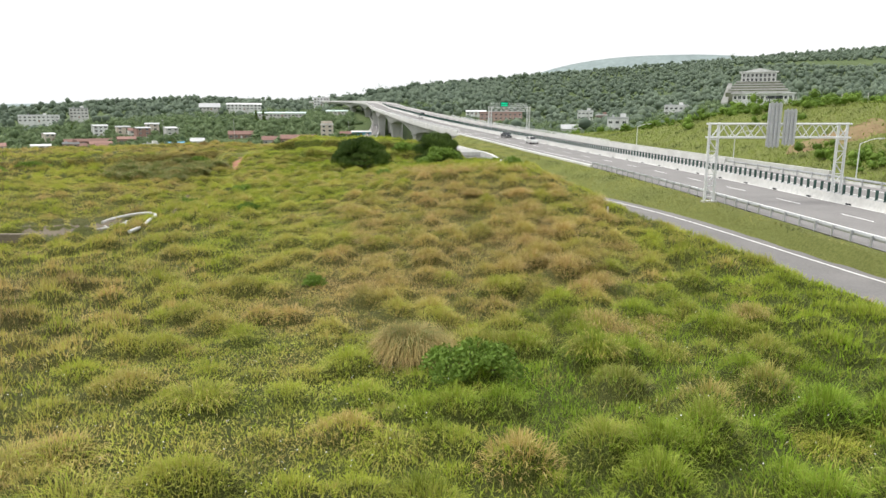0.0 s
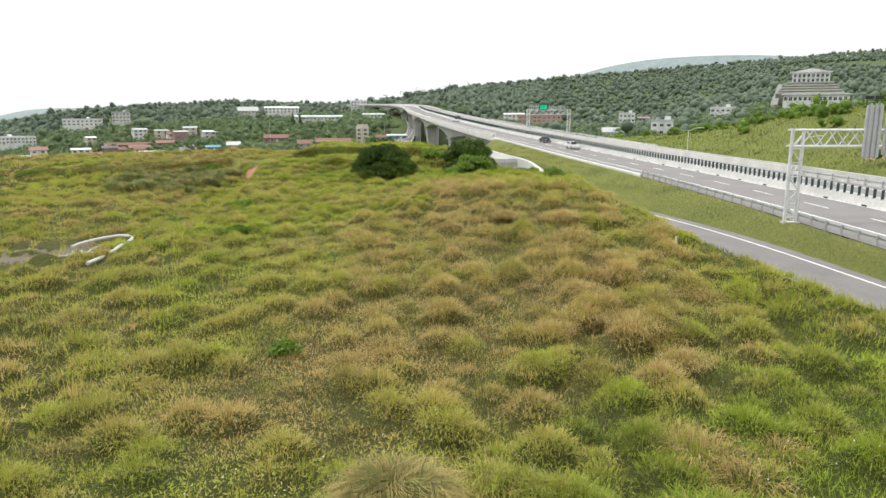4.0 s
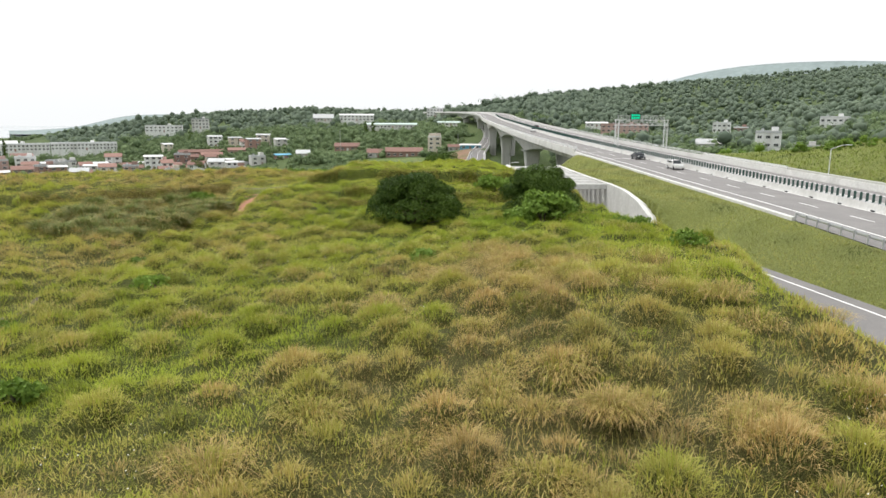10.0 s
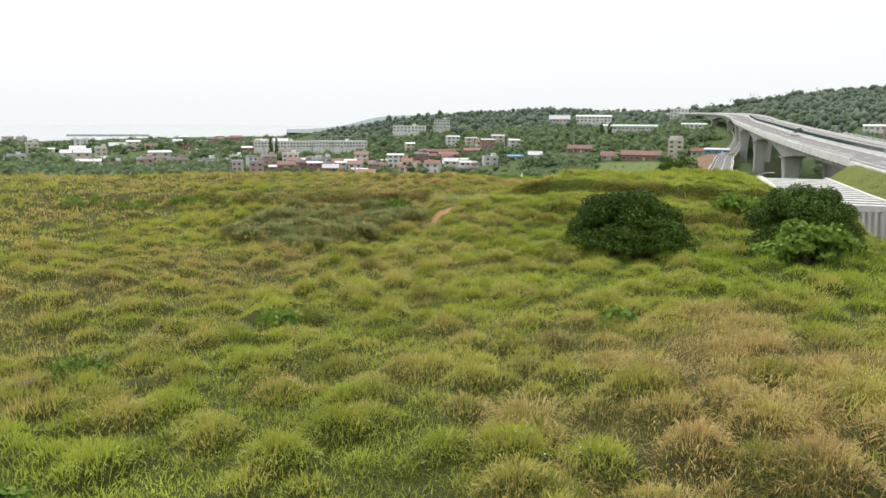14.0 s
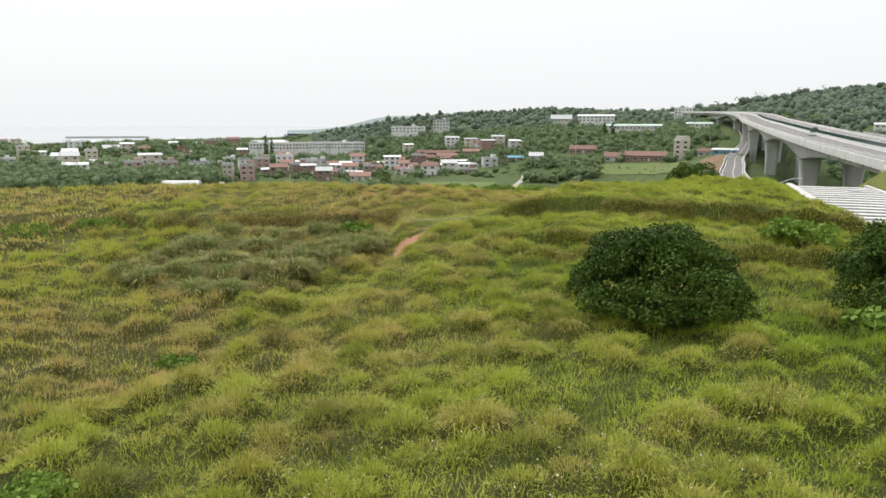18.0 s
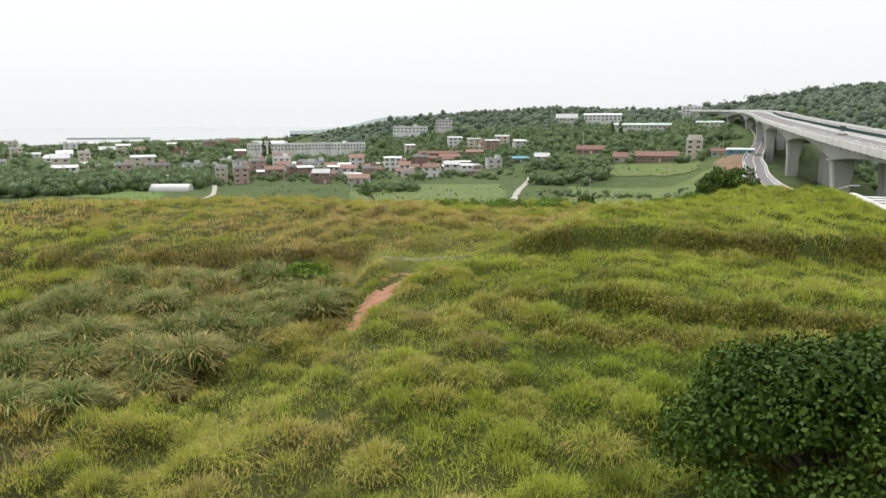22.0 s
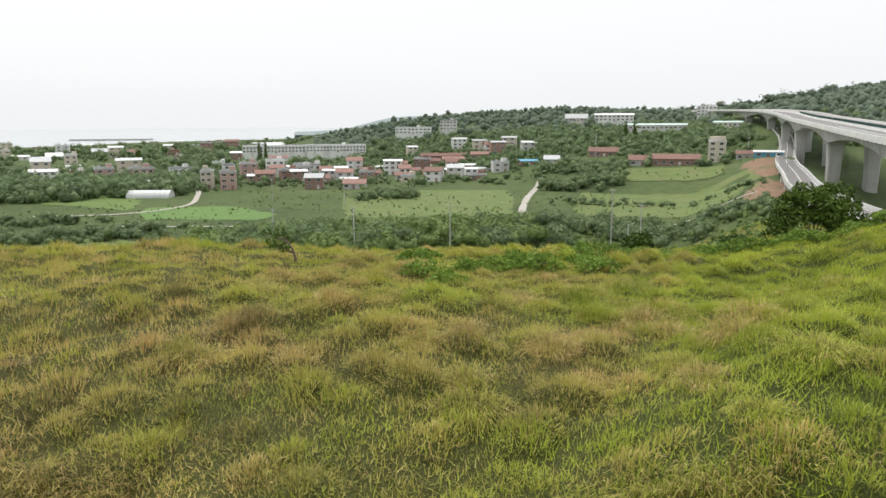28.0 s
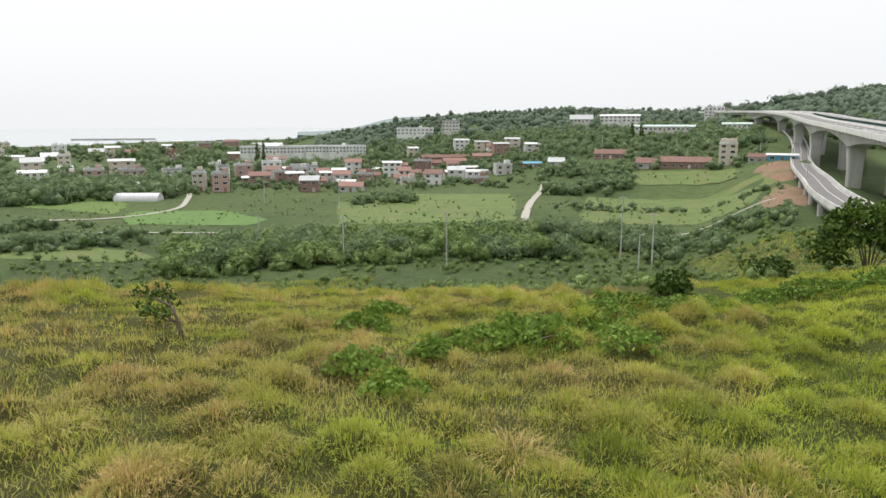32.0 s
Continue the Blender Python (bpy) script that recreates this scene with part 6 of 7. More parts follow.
bw = thing("breakwater", "long thin concrete breakwater in the grey sea", "breakwater")
for k in range(8):
    c = Vector((-1765 + 18 * k, 1172 + 18.2 * k, SEA))
    ob = part("caisson", boxed(-12.6, 12.6, -5, 5, -3, 2.6), concrete, bw)
    ob.matrix_basis = Matrix.Translation(c) @ Matrix.Rotation(0.79, 4, "Z")

# ---- woods ----
rs = np.random.RandomState(220)
x, y = polar(rs, 2500, -40, 3, 350, 660, 0.6)
k = off_roads(x, y, 7) & free_plots(x, y) & (field_noise(x, y, 0.02, 8) > 0.42 - 0.0007 * (np.hypot(x, y) - 330)) & ~((x > -190) & (y < 440))
wood("near_woods", np.stack([x, y], 1)[k], rs.uniform(2.6, 4.8, k.sum()) * in_front(x[k], y[k]), 221, leaf_wood, "dense mixed green trees round the village", 60)
x, y = polar(rs, 5500, -40, 6, 600, 1120, 0.7)
k = off_roads(x, y, 9) & free_plots(x, y) & ((field_noise(x, y, 0.015, 9) > 0.22) | (np.hypot(x, y) > 880))
wood("ridge_woods", np.stack([x, y], 1)[k], np.clip(rs.gamma(9, 0.36, k.sum()) + 1.0, 2.0, 7.0) * in_front(x[k], y[k]), 222, leaf_far, "hazy green woods on the long rise", 16, 0.24, lobes=1, core=0.9)
x, y = polar(rs, 9500, -2, 36, 330, 1560, 0.72)
k = off_roads(x, y, 10) & free_plots(x, y) & (field_noise(x, y, 0.012, 19) > 0.16)
wood("hill_woods", np.stack([x, y], 1)[k], np.clip(rs.gamma(9, 0.36, k.sum()) + 1.0, 2.0, 6.5) * in_front(x[k], y[k]), 223, leaf_far, "thick hazy green woods over the eastern hill", 16, 0.24, lobes=1, core=0.9)
x, y = polar(rs, 900, 1, 26, 270, 520, 0.7)
k = off_roads(x, y, 8) & free_plots(x, y)
wood("roadside_woods", np.stack([x, y], 1)[k], rs.uniform(2.2, 4.2, k.sum()), 224, leaf_wood, "young trees on the slope beyond the viaduct", 50)
x, y = polar(rs, 1500, -66, -34, 380, 1100, 0.7)
k = free_plots(x, y) & (field_noise(x, y, 0.012, 10) > 0.4)
wood("coast_woods", np.stack([x, y], 1)[k], rs.uniform(3.0, 6.5, k.sum()) * in_front(x[k], y[k]), 225, leaf_wood, "tree belts between the town houses", 44)


def belt(name, u0, u1, d0, d1, n, r0, r1, mat, seed, label, per=60, lobes=3):
    """A belt of trees by bearing and distance from the brow."""
    rs = np.random.RandomState(seed)
    u, d = np.radians(rs.uniform(u0, u1, n)), rs.uniform(d0, d1, n)
    x, y = -27 - np.sin(u) * d, 107 + np.cos(u) * d
    k = off_roads(x, y, 4) & free_plots(x, y) & (field_noise(x, y, 0.06, seed) > 0.3)
    wood(name, np.stack([x, y], 1)[k], rs.uniform(r0, r1, k.sum()) * in_front(x[k], y[k]), seed + 1, mat, label, per, 0.33, "trees", lobes)


belt("foot_trees", 20, 52, 152, 186, 330, 1.8, 3.3, leaf_wood, 230, "belt of trees and bamboo at the foot of the hill", 230, 4)
belt("bamboo_belt", 22, 53, 148, 182, 300, 1.6, 3.2, leaf_bamboo, 233, "feathery pale bamboo at the foot of the hill", 230, 4)
belt("dark_grove", 12, 26, 156, 186, 120, 2.0, 3.2, leaf_wood, 236, "dark dense grove beside the field road", 200, 4)
belt("foot_trees_east", 2, 14, 152, 178, 60, 1.4, 2.6, leaf_wood, 239, "bushes in front of the path", 80)
belt("field_hedges", 3, 22, 238, 248, 60, 1.0, 1.9, leaf_wood, 242, "dark hedge line across the green field", 60)
belt("village_hedge", 27, 38, 290, 306, 130, 1.6, 2.6, leaf_bamboo, 245, "long olive reed hedge before the village", 80)
belt("west_hedge", 52, 67, 196, 214, 90, 1.5, 2.8, leaf_wood, 248, "row of bushes between the lower fields", 70)
belt("paddy_hedge", 56, 67, 236, 250, 60, 1.4, 2.6, leaf_wood, 249, "dark bushes along the paddies", 70)
belt("meadow_clump", 33, 38, 258, 278, 36, 1.6, 3.2, leaf_wood, 251, "clump of trees at the edge of the meadow", 70)
belt("lane_woods", 15.5, 22.3, 288, 356, 170, 2.0, 3.8, leaf_wood, 252, "mixed trees beside the winding lane", 70)
belt("west_woods", 50, 68, 330, 460, 520, 2.8, 5.2, leaf_wood, 253, "dense dark trees before the coastal town", 60)

rs = np.random.RandomState(255)
u, d = np.radians(rs.uniform(0, 64, 2200)), rs.uniform(112, 330, 2200)
x, y = -27 - np.sin(u) * d, 107 + np.cos(u) * d
k = off_roads(x, y, 4) & free_plots(x, y) & (brow(x, y) > 26) & (field_noise(x, y, 0.05, 28) > 0.46)
wood("field_weeds", np.stack([x, y], 1)[k], rs.uniform(0.25, 1.0, k.sum()), 256, leaf_bamboo, "rough weeds and small shrubs over the valley fields", 18, category="shrubs", lobes=1)


u, d = np.radians(rs.uniform(-2, 68, 2300)), rs.uniform(60, 185, 2300)
x, y = -27 - np.sin(u) * d, 107 + np.cos(u) * d
k = off_roads(x, y, 4) & (brow(x, y) > 34) & (brow(x, y) < 150) & (field_noise(x, y, 0.07, 29) > 0.12)
wood("slope_scrub", np.stack([x, y], 1)[k], rs.uniform(0.4, 1.5, k.sum()), 257, leaf_bamboo, "rough scrub and tall weeds over the falling slope", 44, category="shrubs", lobes=1)


def conifer(x, y, h, seed):
    """A tall dark columnar tree."""
    rs = np.random.RandomState(seed)
    e = thing("tall_conifer", "tall dark columnar conifer behind the village", "tree", Matrix.Translation((x, y, gz_at(x, y))), "tall conifers")
    bm = bmesh.new()
    beam(bm, (0, 0, -0.5), (0, 0, h * 0.9), 0.35, 7, 0.06)
    part("trunk", bm, bark, e)
    ls = [(rs.normal(0, 0.5), rs.normal(0, 0.5), z, (1.9 - 1.1 * z / h) * rs.uniform(0.8, 1.2)) for z in np.arange(2.0, h, 1.0)]
    v, f = crown(rs, ls, 0.8, 22)
    part("crown", fast_mesh("crown", v, f, leaf_dark), None, e)


for k, (x, y, h) in enumerate(((-408, 479, 18), (-404, 482, 17), (-470, 420, 12), (-476, 423, 12), (-300, 560, 11), (-150, 560, 13), (-146, 566, 12))):
    conifer(x, y, h, 280 + k)
rs = np.random.RandomState(286)
u, d = np.radians(rs.uniform(52, 68, 300)), rs.uniform(308, 372, 300)
wood("west_grove", np.stack([-27 - np.sin(u) * d, 107 + np.cos(u) * d], 1)[free_plots(-27 - np.sin(u) * d, 107 + np.cos(u) * d)], rs.uniform(3.0, 5.4, 300)[:int(free_plots(-27 - np.sin(u) * d, 107 + np.cos(u) * d).sum())], 287, leaf_wood, "dense dark grove beyond the paddies", 70, lobes=3)
rs = np.random.RandomState(288)
u, d = np.radians(rs.uniform(20, 54, 620)), rs.uniform(318, 470, 620)
x, y = -27 - np.sin(u) * d, 107 + np.cos(u) * d
k = np.array([all(abs(a - c) > h * 0.9 + 1.5 or abs(b - e_) > h * 0.9 + 1.5 for c, e_, h in VILLAGE) for a, b in zip(x, y)])
wood("village_trees", np.stack([x, y], 1)[k], rs.uniform(1.2, 3.0, k.sum()), 289, leaf_wood, "garden trees and shrubs between the houses", 60, lobes=3)
rs = np.random.RandomState(290)
a = np.radians(rs.uniform(-12, 24, 40))
r_ = SKY_R(np.degrees(a)) * rs.uniform(0.93, 1.0, 40)
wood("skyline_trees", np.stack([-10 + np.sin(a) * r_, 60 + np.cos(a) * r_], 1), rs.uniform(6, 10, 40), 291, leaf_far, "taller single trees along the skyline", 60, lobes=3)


# ---- far ridges behind the hill and the headland over the sea ----
def far_ridge(a0, a1, r, tops, label):
    """A long hazy ridge on the horizon: its wooded slope runs from the crest down to the low land."""
    n_ = 90
    top = curve(np.linspace(a0, a1, len(tops)), tops)
    verts = []
    for q in range(n_ + 1):
        az = a0 + (a1 - a0) * q / n_
        for rr, f_ in ((r - 420, -0.2), (r - 200, 0.55), (r, 1.0), (r + 260, 0.2)):
            a = math.radians(az)
            x, y = -10 + math.sin(a) * rr, 60 + math.cos(a) * rr
            verts.append((x, y, -40 + (float(top(az)) + 40) * f_ + 5 * float(waves(x, y, 0.02, 19)) * (f_ > 0.3)))
    faces = [(4 * i + j, 4 * i + j + 1, 4 * i + j + 5, 4 * i + j + 4) for i in range(n_) for j in range(3)]
    me = mesh_of("backdrop", verts, faces, ridge_m)
    for p in me.polygons:
        p.use_smooth = True
    tagged(part("backdrop", me, None), label, "hills", kind="structure")


# haze is painted into the base colour: wooded slopes in pale blue-grey
ridge_m = mottled("hazy_distant_hill", (0.19, 0.235, 0.235), (0.24, 0.29, 0.285), 0.006, 0.95, fine=9, depth=2.0)
far_ridge(-4, 34, 2500, (0, 50, 98, 156, 187, 186, 176, 165, 150), "pale hazy distant ridge behind the wooded hill")
far_ridge(-42, -26, 2600, (-40, -25, 12, 22, 26), "faint pale hazy headland above the coast")

# ---- fields, lanes, poles ----
def patch(name, pts, mat, label, category, lift=0.12):
    """A flat field or lane laid on the ground; pts run round its edge, finely cut."""
    me = bpy.data.meshes.new(name)
    bm = bmesh.new()
    rs, ring = np.random.RandomState(len(name) + int(abs(pts[0][0]))), []
    for (a, b), (c, d) in zip(pts, pts[1:] + pts[:1]):
        n_ = max(2, int(math.hypot(c - a, d - b) / 3))
        ring += [(a + (c - a) * q / n_ + rs.normal(0, 0.7), b + (d - b) * q / n_ + rs.normal(0, 0.7)) for q in range(n_)]
    bm.faces.new([bm.verts.new((a, b, 0)) for a, b in ring])
    for ax in (0, 1):
        lo, hi = min(p[ax] for p in pts), max(p[ax] for p in pts)
        for c in np.arange(lo + 6, hi, 6.0):
            no = (1, 0, 0) if ax == 0 else (0, 1, 0)
            bmesh.ops.bisect_plane(bm, geom=bm.verts[:] + bm.edges[:] + bm.faces[:], plane_co=(c, 0, 0) if ax == 0 else (0, c, 0), plane_no=no)
    for v in bm.verts:
        v.co.z = gz_at(v.co.x, v.co.y) + lift
    bm.to_mesh(me)
    bm.free()
    ob = part(name, me, mat)
    return tagged(ob, label, category, kind="structure")


paddy = mottled("rice_green", (0.075, 0.15, 0.03), (0.115, 0.20, 0.045), 0.3, 0.8, fine=25, depth=0.1)
paddy_pale = mottled("pale_crop", (0.085, 0.14, 0.035), (0.14, 0.20, 0.055), 0.25, 0.9, fine=20, depth=0.2)
field_green = mottled("field_green", (0.085, 0.13, 0.04), (0.155, 0.20, 0.065), 0.16, 0.95, fine=14, depth=0.5, stain=(0.16, 0.16, 0.07))
lane_m = mottled("pale_lane", (0.33, 0.31, 0.27), (0.43, 0.41, 0.36), 0.4, 0.9, fine=8)
plots = [
    (((-223, 241), (-240, 251), (-248, 262), (-221, 279), (-190, 269), (-186, 257)), paddy, "bright green young rice paddy"),
    (((-345, 269), (-321, 303), (-264, 270), (-247, 253), (-278, 250), (-304, 247)), paddy_pale, "pale green field beyond the lane"),
    (((-380, 290), (-310, 312), (-350, 340), (-430, 322)), field_green, "light green far field"),
    (((-202, 190), (-226, 203), (-186, 213), (-168, 210), (-172, 201)), field_green, "narrow olive field between tree belts"),
    (((-122, 400), (-66, 408), (-70, 440), (-132, 430)), field_green, "open green field below the brick house"),
    (((-96, 306), (-42, 326), (-50, 392), (-118, 376)), field_green, "wide grassy field beside the ramp"),
    (((-160, 269), (-197, 314), (-194, 347), (-150, 372), (-128, 330), (-117, 303), (-118, 292), (-136, 281)), field_green, "wide rough green meadow in the valley"),
]
for pts, mt, lab in plots:
    patch("field", pts, mt, lab, "field")


def lane(name, pts, w, mat, label):
    """A narrow lane along a smooth line."""
    s = np.arange(len(pts))
    fx, fy = curve(s, [p[0] for p in pts]), curve(s, [p[1] for p in pts])
    verts, faces = [], []
    ts = np.linspace(0, len(pts) - 1, len(pts) * 8)
    for t in ts:
        x, y = float(fx(t)), float(fy(t))
        dx, dy = float(fx(t + 0.02) - fx(t - 0.02)), float(fy(t + 0.02) - fy(t - 0.02))
        L = math.hypot(dx, dy) or 1
        for sgn in (-1, 1):
            px_, py_ = x - dy / L * w / 2 * sgn, y + dx / L * w / 2 * sgn
            verts.append((px_, py_, gz_at(px_, py_) + 0.25))
    for i in range(len(ts) - 1):
        faces.append((2 * i, 2 * i + 1, 2 * i + 3, 2 * i + 2))
    return tagged(part(name, mesh_of(name, verts, faces, mat), None), label, "lane", kind="structure")


lane("field_lane", [(-104, 284), (-110, 296), (-120, 320), (-131, 350), (-142, 385), (-150, 410)], 2.6, lane_m, "pale concrete lane winding through the fields")
lane("cross_lane", [(-88, 286), (-74, 290), (-56, 306), (-40, 323)], 1.6, lane_m, "thin pale path across the valley field")
lane("paddy_lane", [(-262, 226), (-240, 246), (-240, 272), (-262, 296), (-280, 312)], 2.2, lane_m, "pale lane beside the paddies")
lane("paddy_bank", [(-216, 226), (-196, 236), (-170, 248)], 1.6, lane_m, "concrete channel along the paddy")


def pole(x, y, h, label, lamp=False):
    z = gz_at(x, y)
    e = thing("utility_pole", label, "pole", Matrix.Translation((x, y, z)), "utility poles")
    bm = bmesh.new()
    beam(bm, (0, 0, -0.5), (0, 0, h), 0.17, 8, 0.11)
    part("post", bm, concrete, e)
    if not lamp:
        bm = bmesh.new()
        beam(bm, (-0.8, 0, h - 0.5), (0.8, 0, h - 0.5), 0.05, 5)
        part("crossarm", bm, steel, e)
    else:
        bm = bmesh.new()
        beam(bm, (0, 0, h - 0.1), (1.2, 0, h + 0.3), 0.05, 5)
        part("arm", bm, steel_white, e)


for x, y, h in ((-153, 229, 9), (-122, 224, 11), (-99, 230, 12), (-68, 252, 15), (-61, 251, 12), (-185, 300, 9), (-142, 470, 14), (-190, 470, 16), (-64, 470, 9), (-222, 300, 9)):
    pole(x, y, h, "grey concrete utility pole in the fields")
pole(-63, 248, 7.5, "short pole with a white lamp arm", True)
pole(-37, 330, 9, "grey pole beside the ramp columns")
pole(12, 236, 8, "grey lamp pole below the viaduct", True)

# ---- shrubs and fence on the eastern cutting slope ----
rs = np.random.RandomState(260)
x, y = rs.uniform(30, 130, 900), rs.uniform(40, 240, 900)
e_ = x - road_x(y) - 24
k = (e_ > 16) & (e_ < 70) & (field_noise(x, y, 0.09, 27) > 0.5)
wood("bank_shrubs", np.stack([x, y], 1)[k], rs.uniform(0.7, 1.9, k.sum()), 261, leaf_mid, "low green shrubs over the cutting slope", 60, category="shrubs")
fence = thing("bank_fence", "thin wire fence along the top of the slope", "fence")
post_me = mesh_of("post", [(a, b, c) for c in (-0.3, 1.9) for b in (-0.07, 0.07) for a in (-0.07, 0.07)], [(0, 2, 3, 1), (4, 5, 7, 6), (0, 1, 5, 4), (2, 6, 7, 3), (0, 4, 6, 2), (1, 3, 7, 5)], concrete)
for k in range(26):
    px_, py_, _ = along([60 + k * 6.5], ROAD_W + 1.2 + 40, 0)[0]
    part("post", post_me, None, fence).matrix_basis = Matrix.Translation((px_, py_, gz_at(px_, py_)))

brown_soil = mottled("brown_bank_soil", (0.17, 0.115, 0.06), (0.26, 0.19, 0.10), 0.4, 0.95, fine=9, depth=0.06, stain=(0.13, 0.15, 0.04))
rs = np.random.RandomState(266)
crest = [(50.5 + 26 * q + rs.normal(0, 1.2), 190 - 58 * q + rs.normal(0, 2.0)) for q in rs.uniform(0, 1, 90)] + [(60 + rs.normal(0, 2.5), 98 + rs.normal(0, 6)) for _ in range(40)]
wood("crest_shrubs", np.array(crest), rs.uniform(0.5, 1.4, len(crest)), 267, leaf_mid, "dark green shrubs along the top of the slope", 90, category="shrubs", lobes=3)


# ---- red soil, trodden path, the curled white stonework and the old wall ----
def strip(name, line, width, mat, label, category, lift=0.04, seed=0, rag=0.05):
    """An uneven strip of bare earth along a line."""
    rs = np.random.RandomState(seed)
    s = np.arange(len(line))
    fx, fy = curve(s, [p[0] for p in line]), curve(s, [p[1] for p in line])
    ts = np.linspace(0, len(line) - 1, len(line) * 14)
    verts, faces, n_ = [], [], 7
    for t in ts:
        dx, dy = float(fx(t + 0.02) - fx(t - 0.02)), float(fy(t + 0.02) - fy(t - 0.02))
        L = math.hypot(dx, dy) or 1
        w = width(t / (len(line) - 1)) * rs.uniform(0.85, 1.15)
        for j in range(n_):
            o = (j / (n_ - 1) - 0.5) * w + rs.uniform(-rag, rag)
            x, y = float(fx(t)) - dy / L * o, float(fy(t)) + dx / L * o
            verts.append((x, y, gz_at(x, y) + lift * (1 - abs(j / (n_ - 1) - 0.5) * 2.6) + rs.uniform(-0.03, 0.04)))
    for i in range(len(ts) - 1):
        for j in range(n_ - 1):
            a = i * n_ + j
            faces.append((a, a + 1, a + n_ + 1, a + n_))
    me = mesh_of(name, verts, faces, mat)
    for p in me.polygons:
        p.use_smooth = True
    return tagged(part(name, me, None), label, category, kind="structure")


strip("red_path", list(RED_LINE), lambda u: 0.9 + 0.55 * math.sin(u * 2.2), soil, "bare red soil path worn into the bank", "path", 0.05, 1, 0.2)
dust = mottled("trodden_earth", (0.17, 0.155, 0.085), (0.27, 0.24, 0.14), 0.8, 0.95, fine=9, depth=0.03)
strip("foot_path", list(FOOT_LINE), lambda u: 0.16 + 0.2 * math.sin(u * 3.14), dust, "faint trodden path across the brow", "path", 0.10, 2)
grey_earth = mottled("grey_earth", (0.10, 0.085, 0.06), (0.17, 0.14, 0.10), 0.6, 0.95, fine=9, depth=0.05)
strip("worn_trail", [(-20.6, 49), (-21.4, 54), (-22.8, 59), (-24.0, 64)], lambda u: 0.32, grey_earth, "thin worn trail through the grass", "path", 0.05, 3)
strip("bare_yard", [(-31, 49.5), (-29, 51), (-26.5, 52), (-24, 52.5)], lambda u: 4.2, grey_earth, "patch of bare trampled earth", "path", 0.05, 4)
spoil_m = mottled("dull_spoil", (0.16, 0.10, 0.065), (0.26, 0.165, 0.11), 0.12, 0.95, fine=14, depth=0.3, stain=(0.10, 0.12, 0.045))
strip("spoil_bank", [(-40, 300), (-42, 340), (-47, 380), (-52, 420)], lambda u: 13.0 + 4 * math.sin(u * 9), spoil_m, "dull orange-brown bare soil beneath the ramp", "soil", 0.5, 5)


strip("bank_scar", [(58.5, 116.5), (62, 114), (66, 111.5), (70, 110)], lambda u: 7.0 + 5 * u, brown_soil, "bare brown soil on the cutting slope", "soil", 0.35, 6)


def ribbon(line, r, parent, name="branch", z=0.35):
    bm = bmesh.new()
    for (a, b), (c, d) in zip(line, line[1:]):
        beam(bm, (a, b, float(hill_z(a, b)) + z), (c, d, float(hill_z(c, d)) + z), r, 8, r * 0.95)
    part(name, bm, concrete_new, parent)


def rounded(pts, n=5):
    """A smooth line through a few points."""
    q = np.arange(len(pts))
    fx, fy = curve(q, [p[0] for p in pts]), curve(q, [p[1] for p in pts])
    return [(float(fx(u)), float(fy(u))) for u in np.linspace(0, len(pts) - 1, n * (len(pts) - 1) + 1)]


curl = thing("curled_stonework", "white curled stone edging on the bare ground", "stonework")
ribbon(rounded([(-21.0, 45.0), (-21.1, 46.9), (-21.7, 49.8), (-22.4, 52.6), (-23.3, 54.0), (-24.6, 54.8), (-25.8, 54.6), (-26.5, 53.8), (-26.6, 52.6)]), 0.12, curl, "edging", 0.3)
for k in range(6):
    x, w = -23.0 - 0.55 * k, 0.35 + 0.12 * (k % 3)
    ribbon(rounded([(x, 53.8 - 0.12 * k), (x + w, 52.7), (x - 0.5 * w, 51.9), (x + 0.4 * w, 51.0), (x - 0.3, 50.1)], 4), 0.055, curl, "scroll", 0.14)
tagged(part("old_wall", boxed(-44, -27.9, 45.4, 45.8, gz_at(-29, 47.5) - 1.6, gz_at(-29, 47.5) + 0.75, 0.04), mottled("mossy_concrete", (0.15, 0.125, 0.095), (0.24, 0.205, 0.16), 0.8)), "weathered low concrete wall half hidden in grass", "wall", kind="structure")
bm = bmesh.new()
beam(bm, (0, 0, -0.3), (0, 0, 0.6), 0.06, 8)
mk = part("marker_post", bm, concrete_new)
mk.matrix_basis = Matrix.Translation((11.2, 46.0, gz_at(11.2, 46.0)))
tagged(mk, "small white boundary post in the grass", "post")


# ---- vehicles ----
tyre_m = mottled("tyre_rubber", (0.02, 0.02, 0.02), (0.03, 0.03, 0.03), 4.0, 0.8)
rim_m = mottled("wheel_rim", (0.40, 0.41, 0.42), (0.5, 0.51, 0.52), 4.0, 0.35, 0.7)
lamp_red = mottled("tail_lamp", (0.35, 0.02, 0.02), (0.42, 0.03, 0.03), 4.0, 0.3)
lamp_white = mottled("head_lamp", (0.7, 0.7, 0.68), (0.8, 0.8, 0.78), 4.0, 0.2)


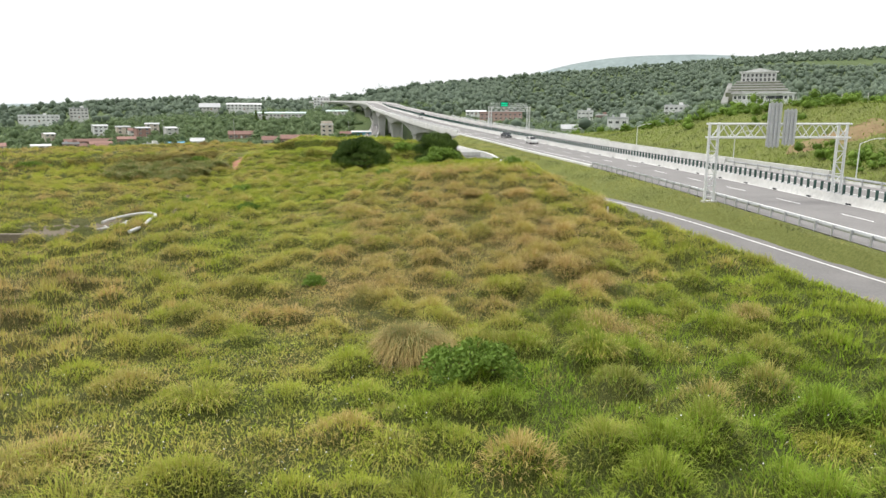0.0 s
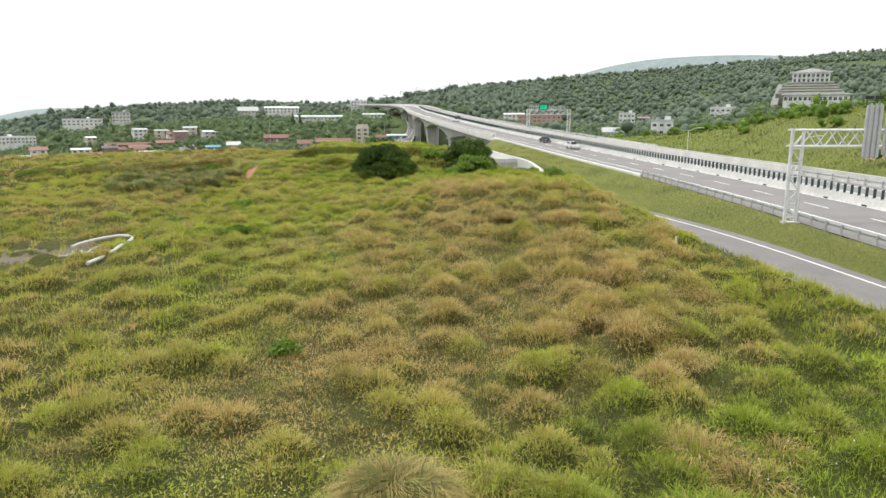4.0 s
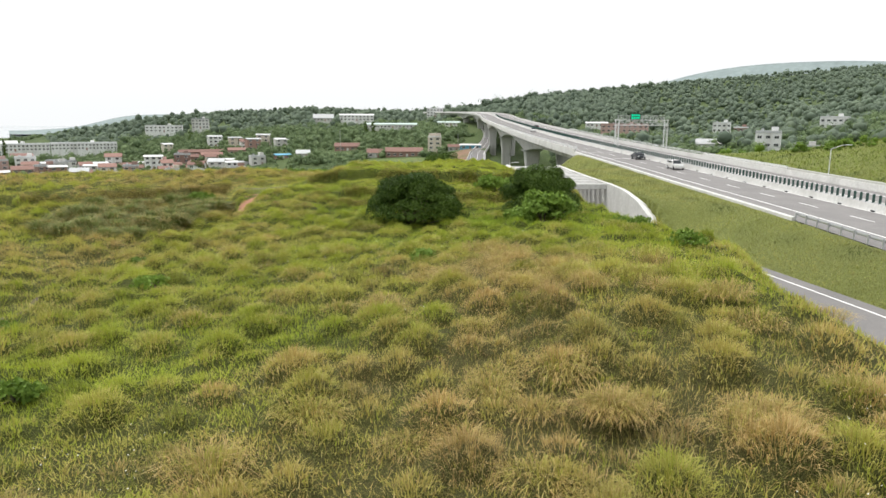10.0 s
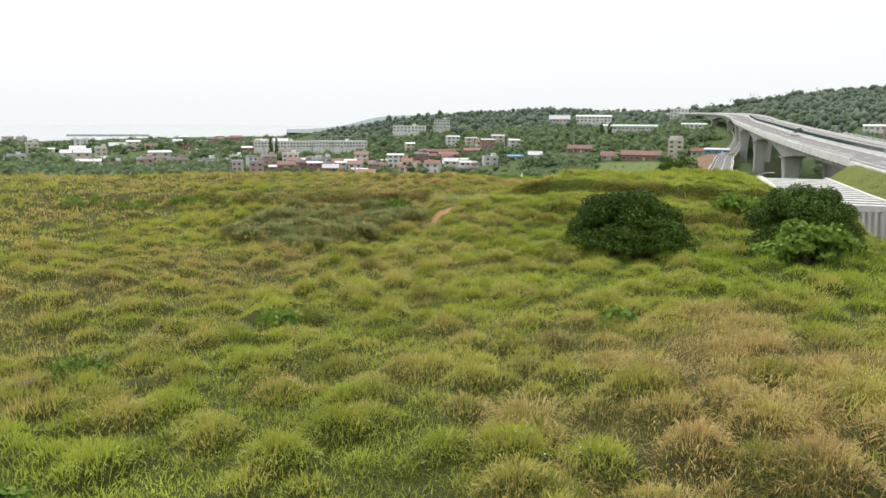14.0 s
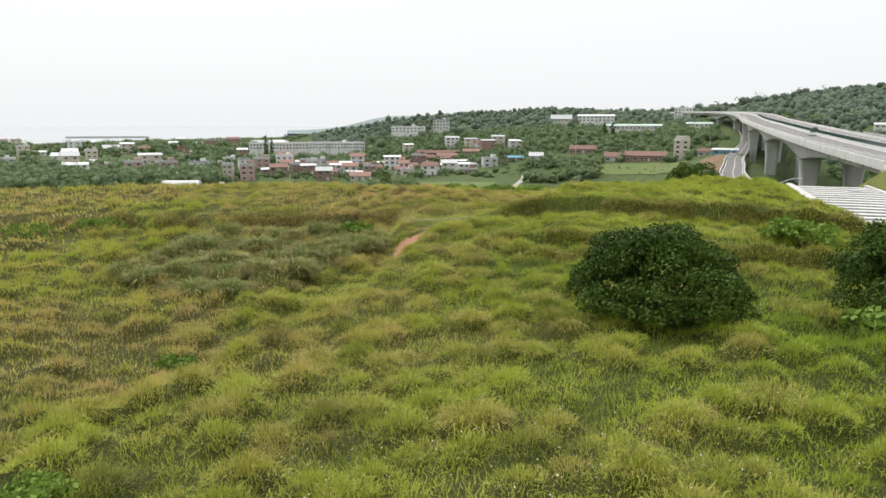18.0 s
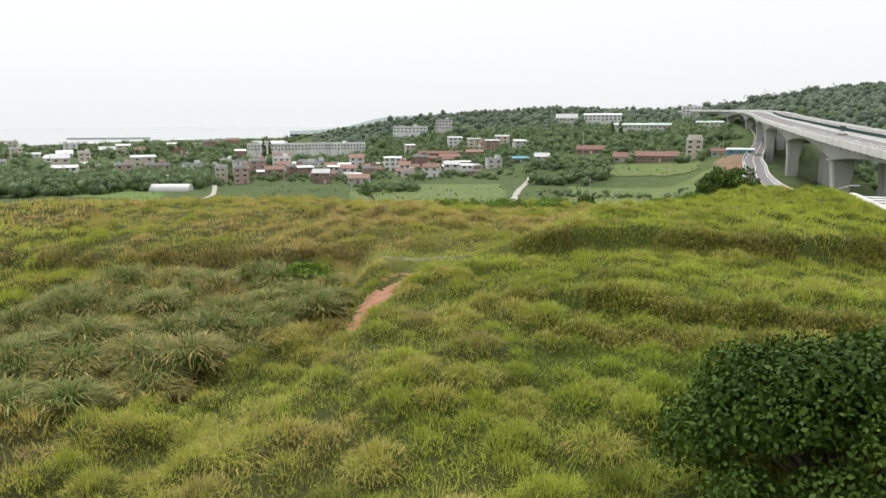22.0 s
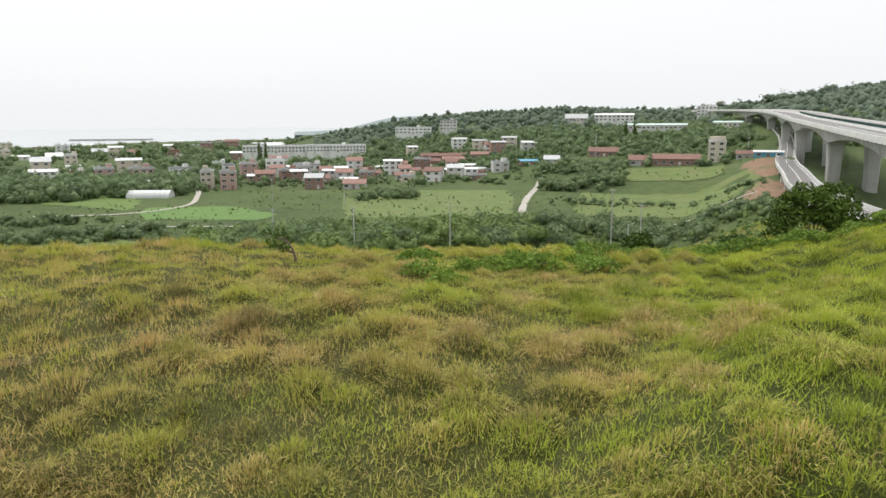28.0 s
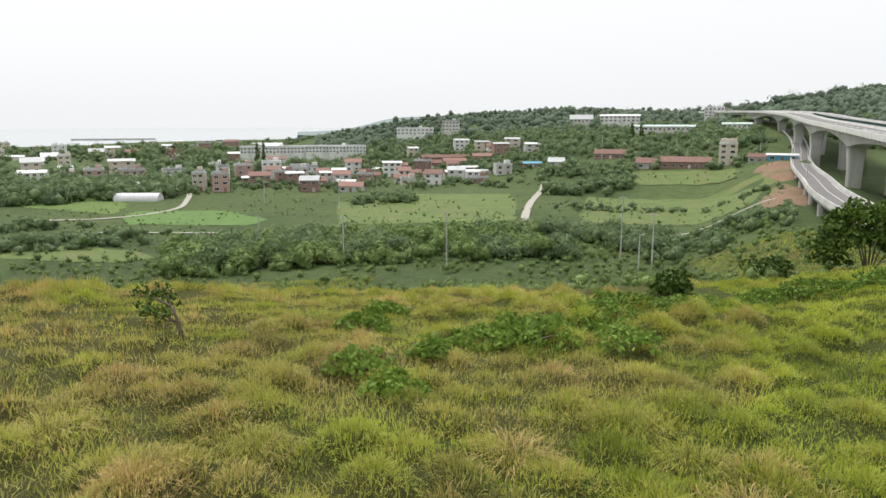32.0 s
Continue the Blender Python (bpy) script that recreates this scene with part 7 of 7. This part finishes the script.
def car(y, off, away, paint, label, tall=1.45, length=4.4, wagon=False):
    p, n_ = frame_at(road_x, road_z, y)
    m = Matrix.Translation((p[0] + n_[0] * off, p[1] + n_[1] * off, p[2])) @ Matrix.Rotation(math.atan2(n_[1], n_[0]) + (math.pi if not away else 0), 4, "Z")
    e = thing("car", label, "car", m)
    L, w = length / 2, 0.86
    prof = [(-L, 0.35), (-L, 0.85), (-L + 0.15, 0.98), (-L * (0.9 if wagon else 0.55), 1.0), (-L * (0.8 if wagon else 0.25), tall), (0.35, tall), (0.95, 0.98), (L - 0.12, 0.82), (L, 0.55), (L, 0.3), (-L, 0.3)]
    bm = bmesh.new()
    a = [bm.verts.new((-w * (0.82 if z > 1.1 else 1), yy, z)) for yy, z in prof]
    b = [bm.verts.new((w * (0.82 if z > 1.1 else 1), yy, z)) for yy, z in prof]
    for k in range(len(prof)):
        bm.faces.new((a[k], a[(k + 1) % len(prof)], b[(k + 1) % len(prof)], b[k]))
    bm.faces.new(a[::-1])
    bm.faces.new(b)
    bmesh.ops.bevel(bm, geom=bm.edges[:], offset=0.05, segments=2, affect="EDGES")
    part("body", bm, paint, e)
    for y0, z0, y1, z1, nm in ((0.42, tall - 0.03, 0.92, 1.02, "windscreen"), (prof[4][0] - 0.02, tall - 0.03, prof[3][0] - 0.02, 1.03, "rear_window")):
        bm = bmesh.new()
        q = [(-0.62, y0, z0), (0.62, y0, z0), (0.74, y1, z1), (-0.74, y1, z1)]
        lo = [bm.verts.new(v_) for v_ in q]
        hi = [bm.verts.new((v_[0], v_[1] + (0.03 if nm == "windscreen" else -0.03), v_[2] + 0.03)) for v_ in q]
        bm.faces.new(lo[::-1])
        bm.faces.new(hi)
        for k in range(4):
            bm.faces.new((lo[k], lo[(k + 1) % 4], hi[(k + 1) % 4], hi[k]))
        part(nm, bm, glass_dark, e)
    for s in (-1, 1):
        part("side_window", boxed(s * 0.79 - 0.03, s * 0.79 + 0.03, prof[4][0] + 0.05, 0.4, 1.06, tall - 0.12), glass_dark, e)
        part("headlight", boxed(s * 0.62 - 0.16, s * 0.62 + 0.16, L - 0.06, L + 0.02, 0.62, 0.76), lamp_white, e)
        part("tail_light", boxed(s * 0.66 - 0.13, s * 0.66 + 0.13, -L - 0.02, -L + 0.05, 0.7, 0.9), lamp_red, e)
        for yy in (-L * 0.6, L * 0.62):
            bm = bmesh.new()
            beam(bm, (s * 0.86 - 0.1, yy, 0.32), (s * 0.86 + 0.06, yy, 0.32), 0.32, 16)
            wl_ = part("wheel", bm, tyre_m, e)
            bm = bmesh.new()
            beam(bm, (s * 0.92 - 0.03, yy, 0.32), (s * 0.92 + 0.04, yy, 0.32), 0.19, 12)
            part("rim", bm, rim_m, wl_)
    return e


paint_dark = mottled("dark_car_paint", (0.02, 0.025, 0.03), (0.03, 0.035, 0.04), 1.0, 0.25, 0.2, spec=0.6)
paint_light = mottled("silver_car_paint", (0.62, 0.62, 0.60), (0.70, 0.70, 0.68), 1.0, 0.3, 0.3, spec=0.6)
car(182, 8.8, False, paint_dark, "dark saloon car on the near carriageway")
car(160, 8.2, False, paint_light, "pale silver estate car on the near carriageway", 1.6, 4.5, True)
car(300, 8.8, False, paint_light, "white saloon car on the viaduct")
car(330, 14.6, True, paint_dark, "dark car far along the viaduct")
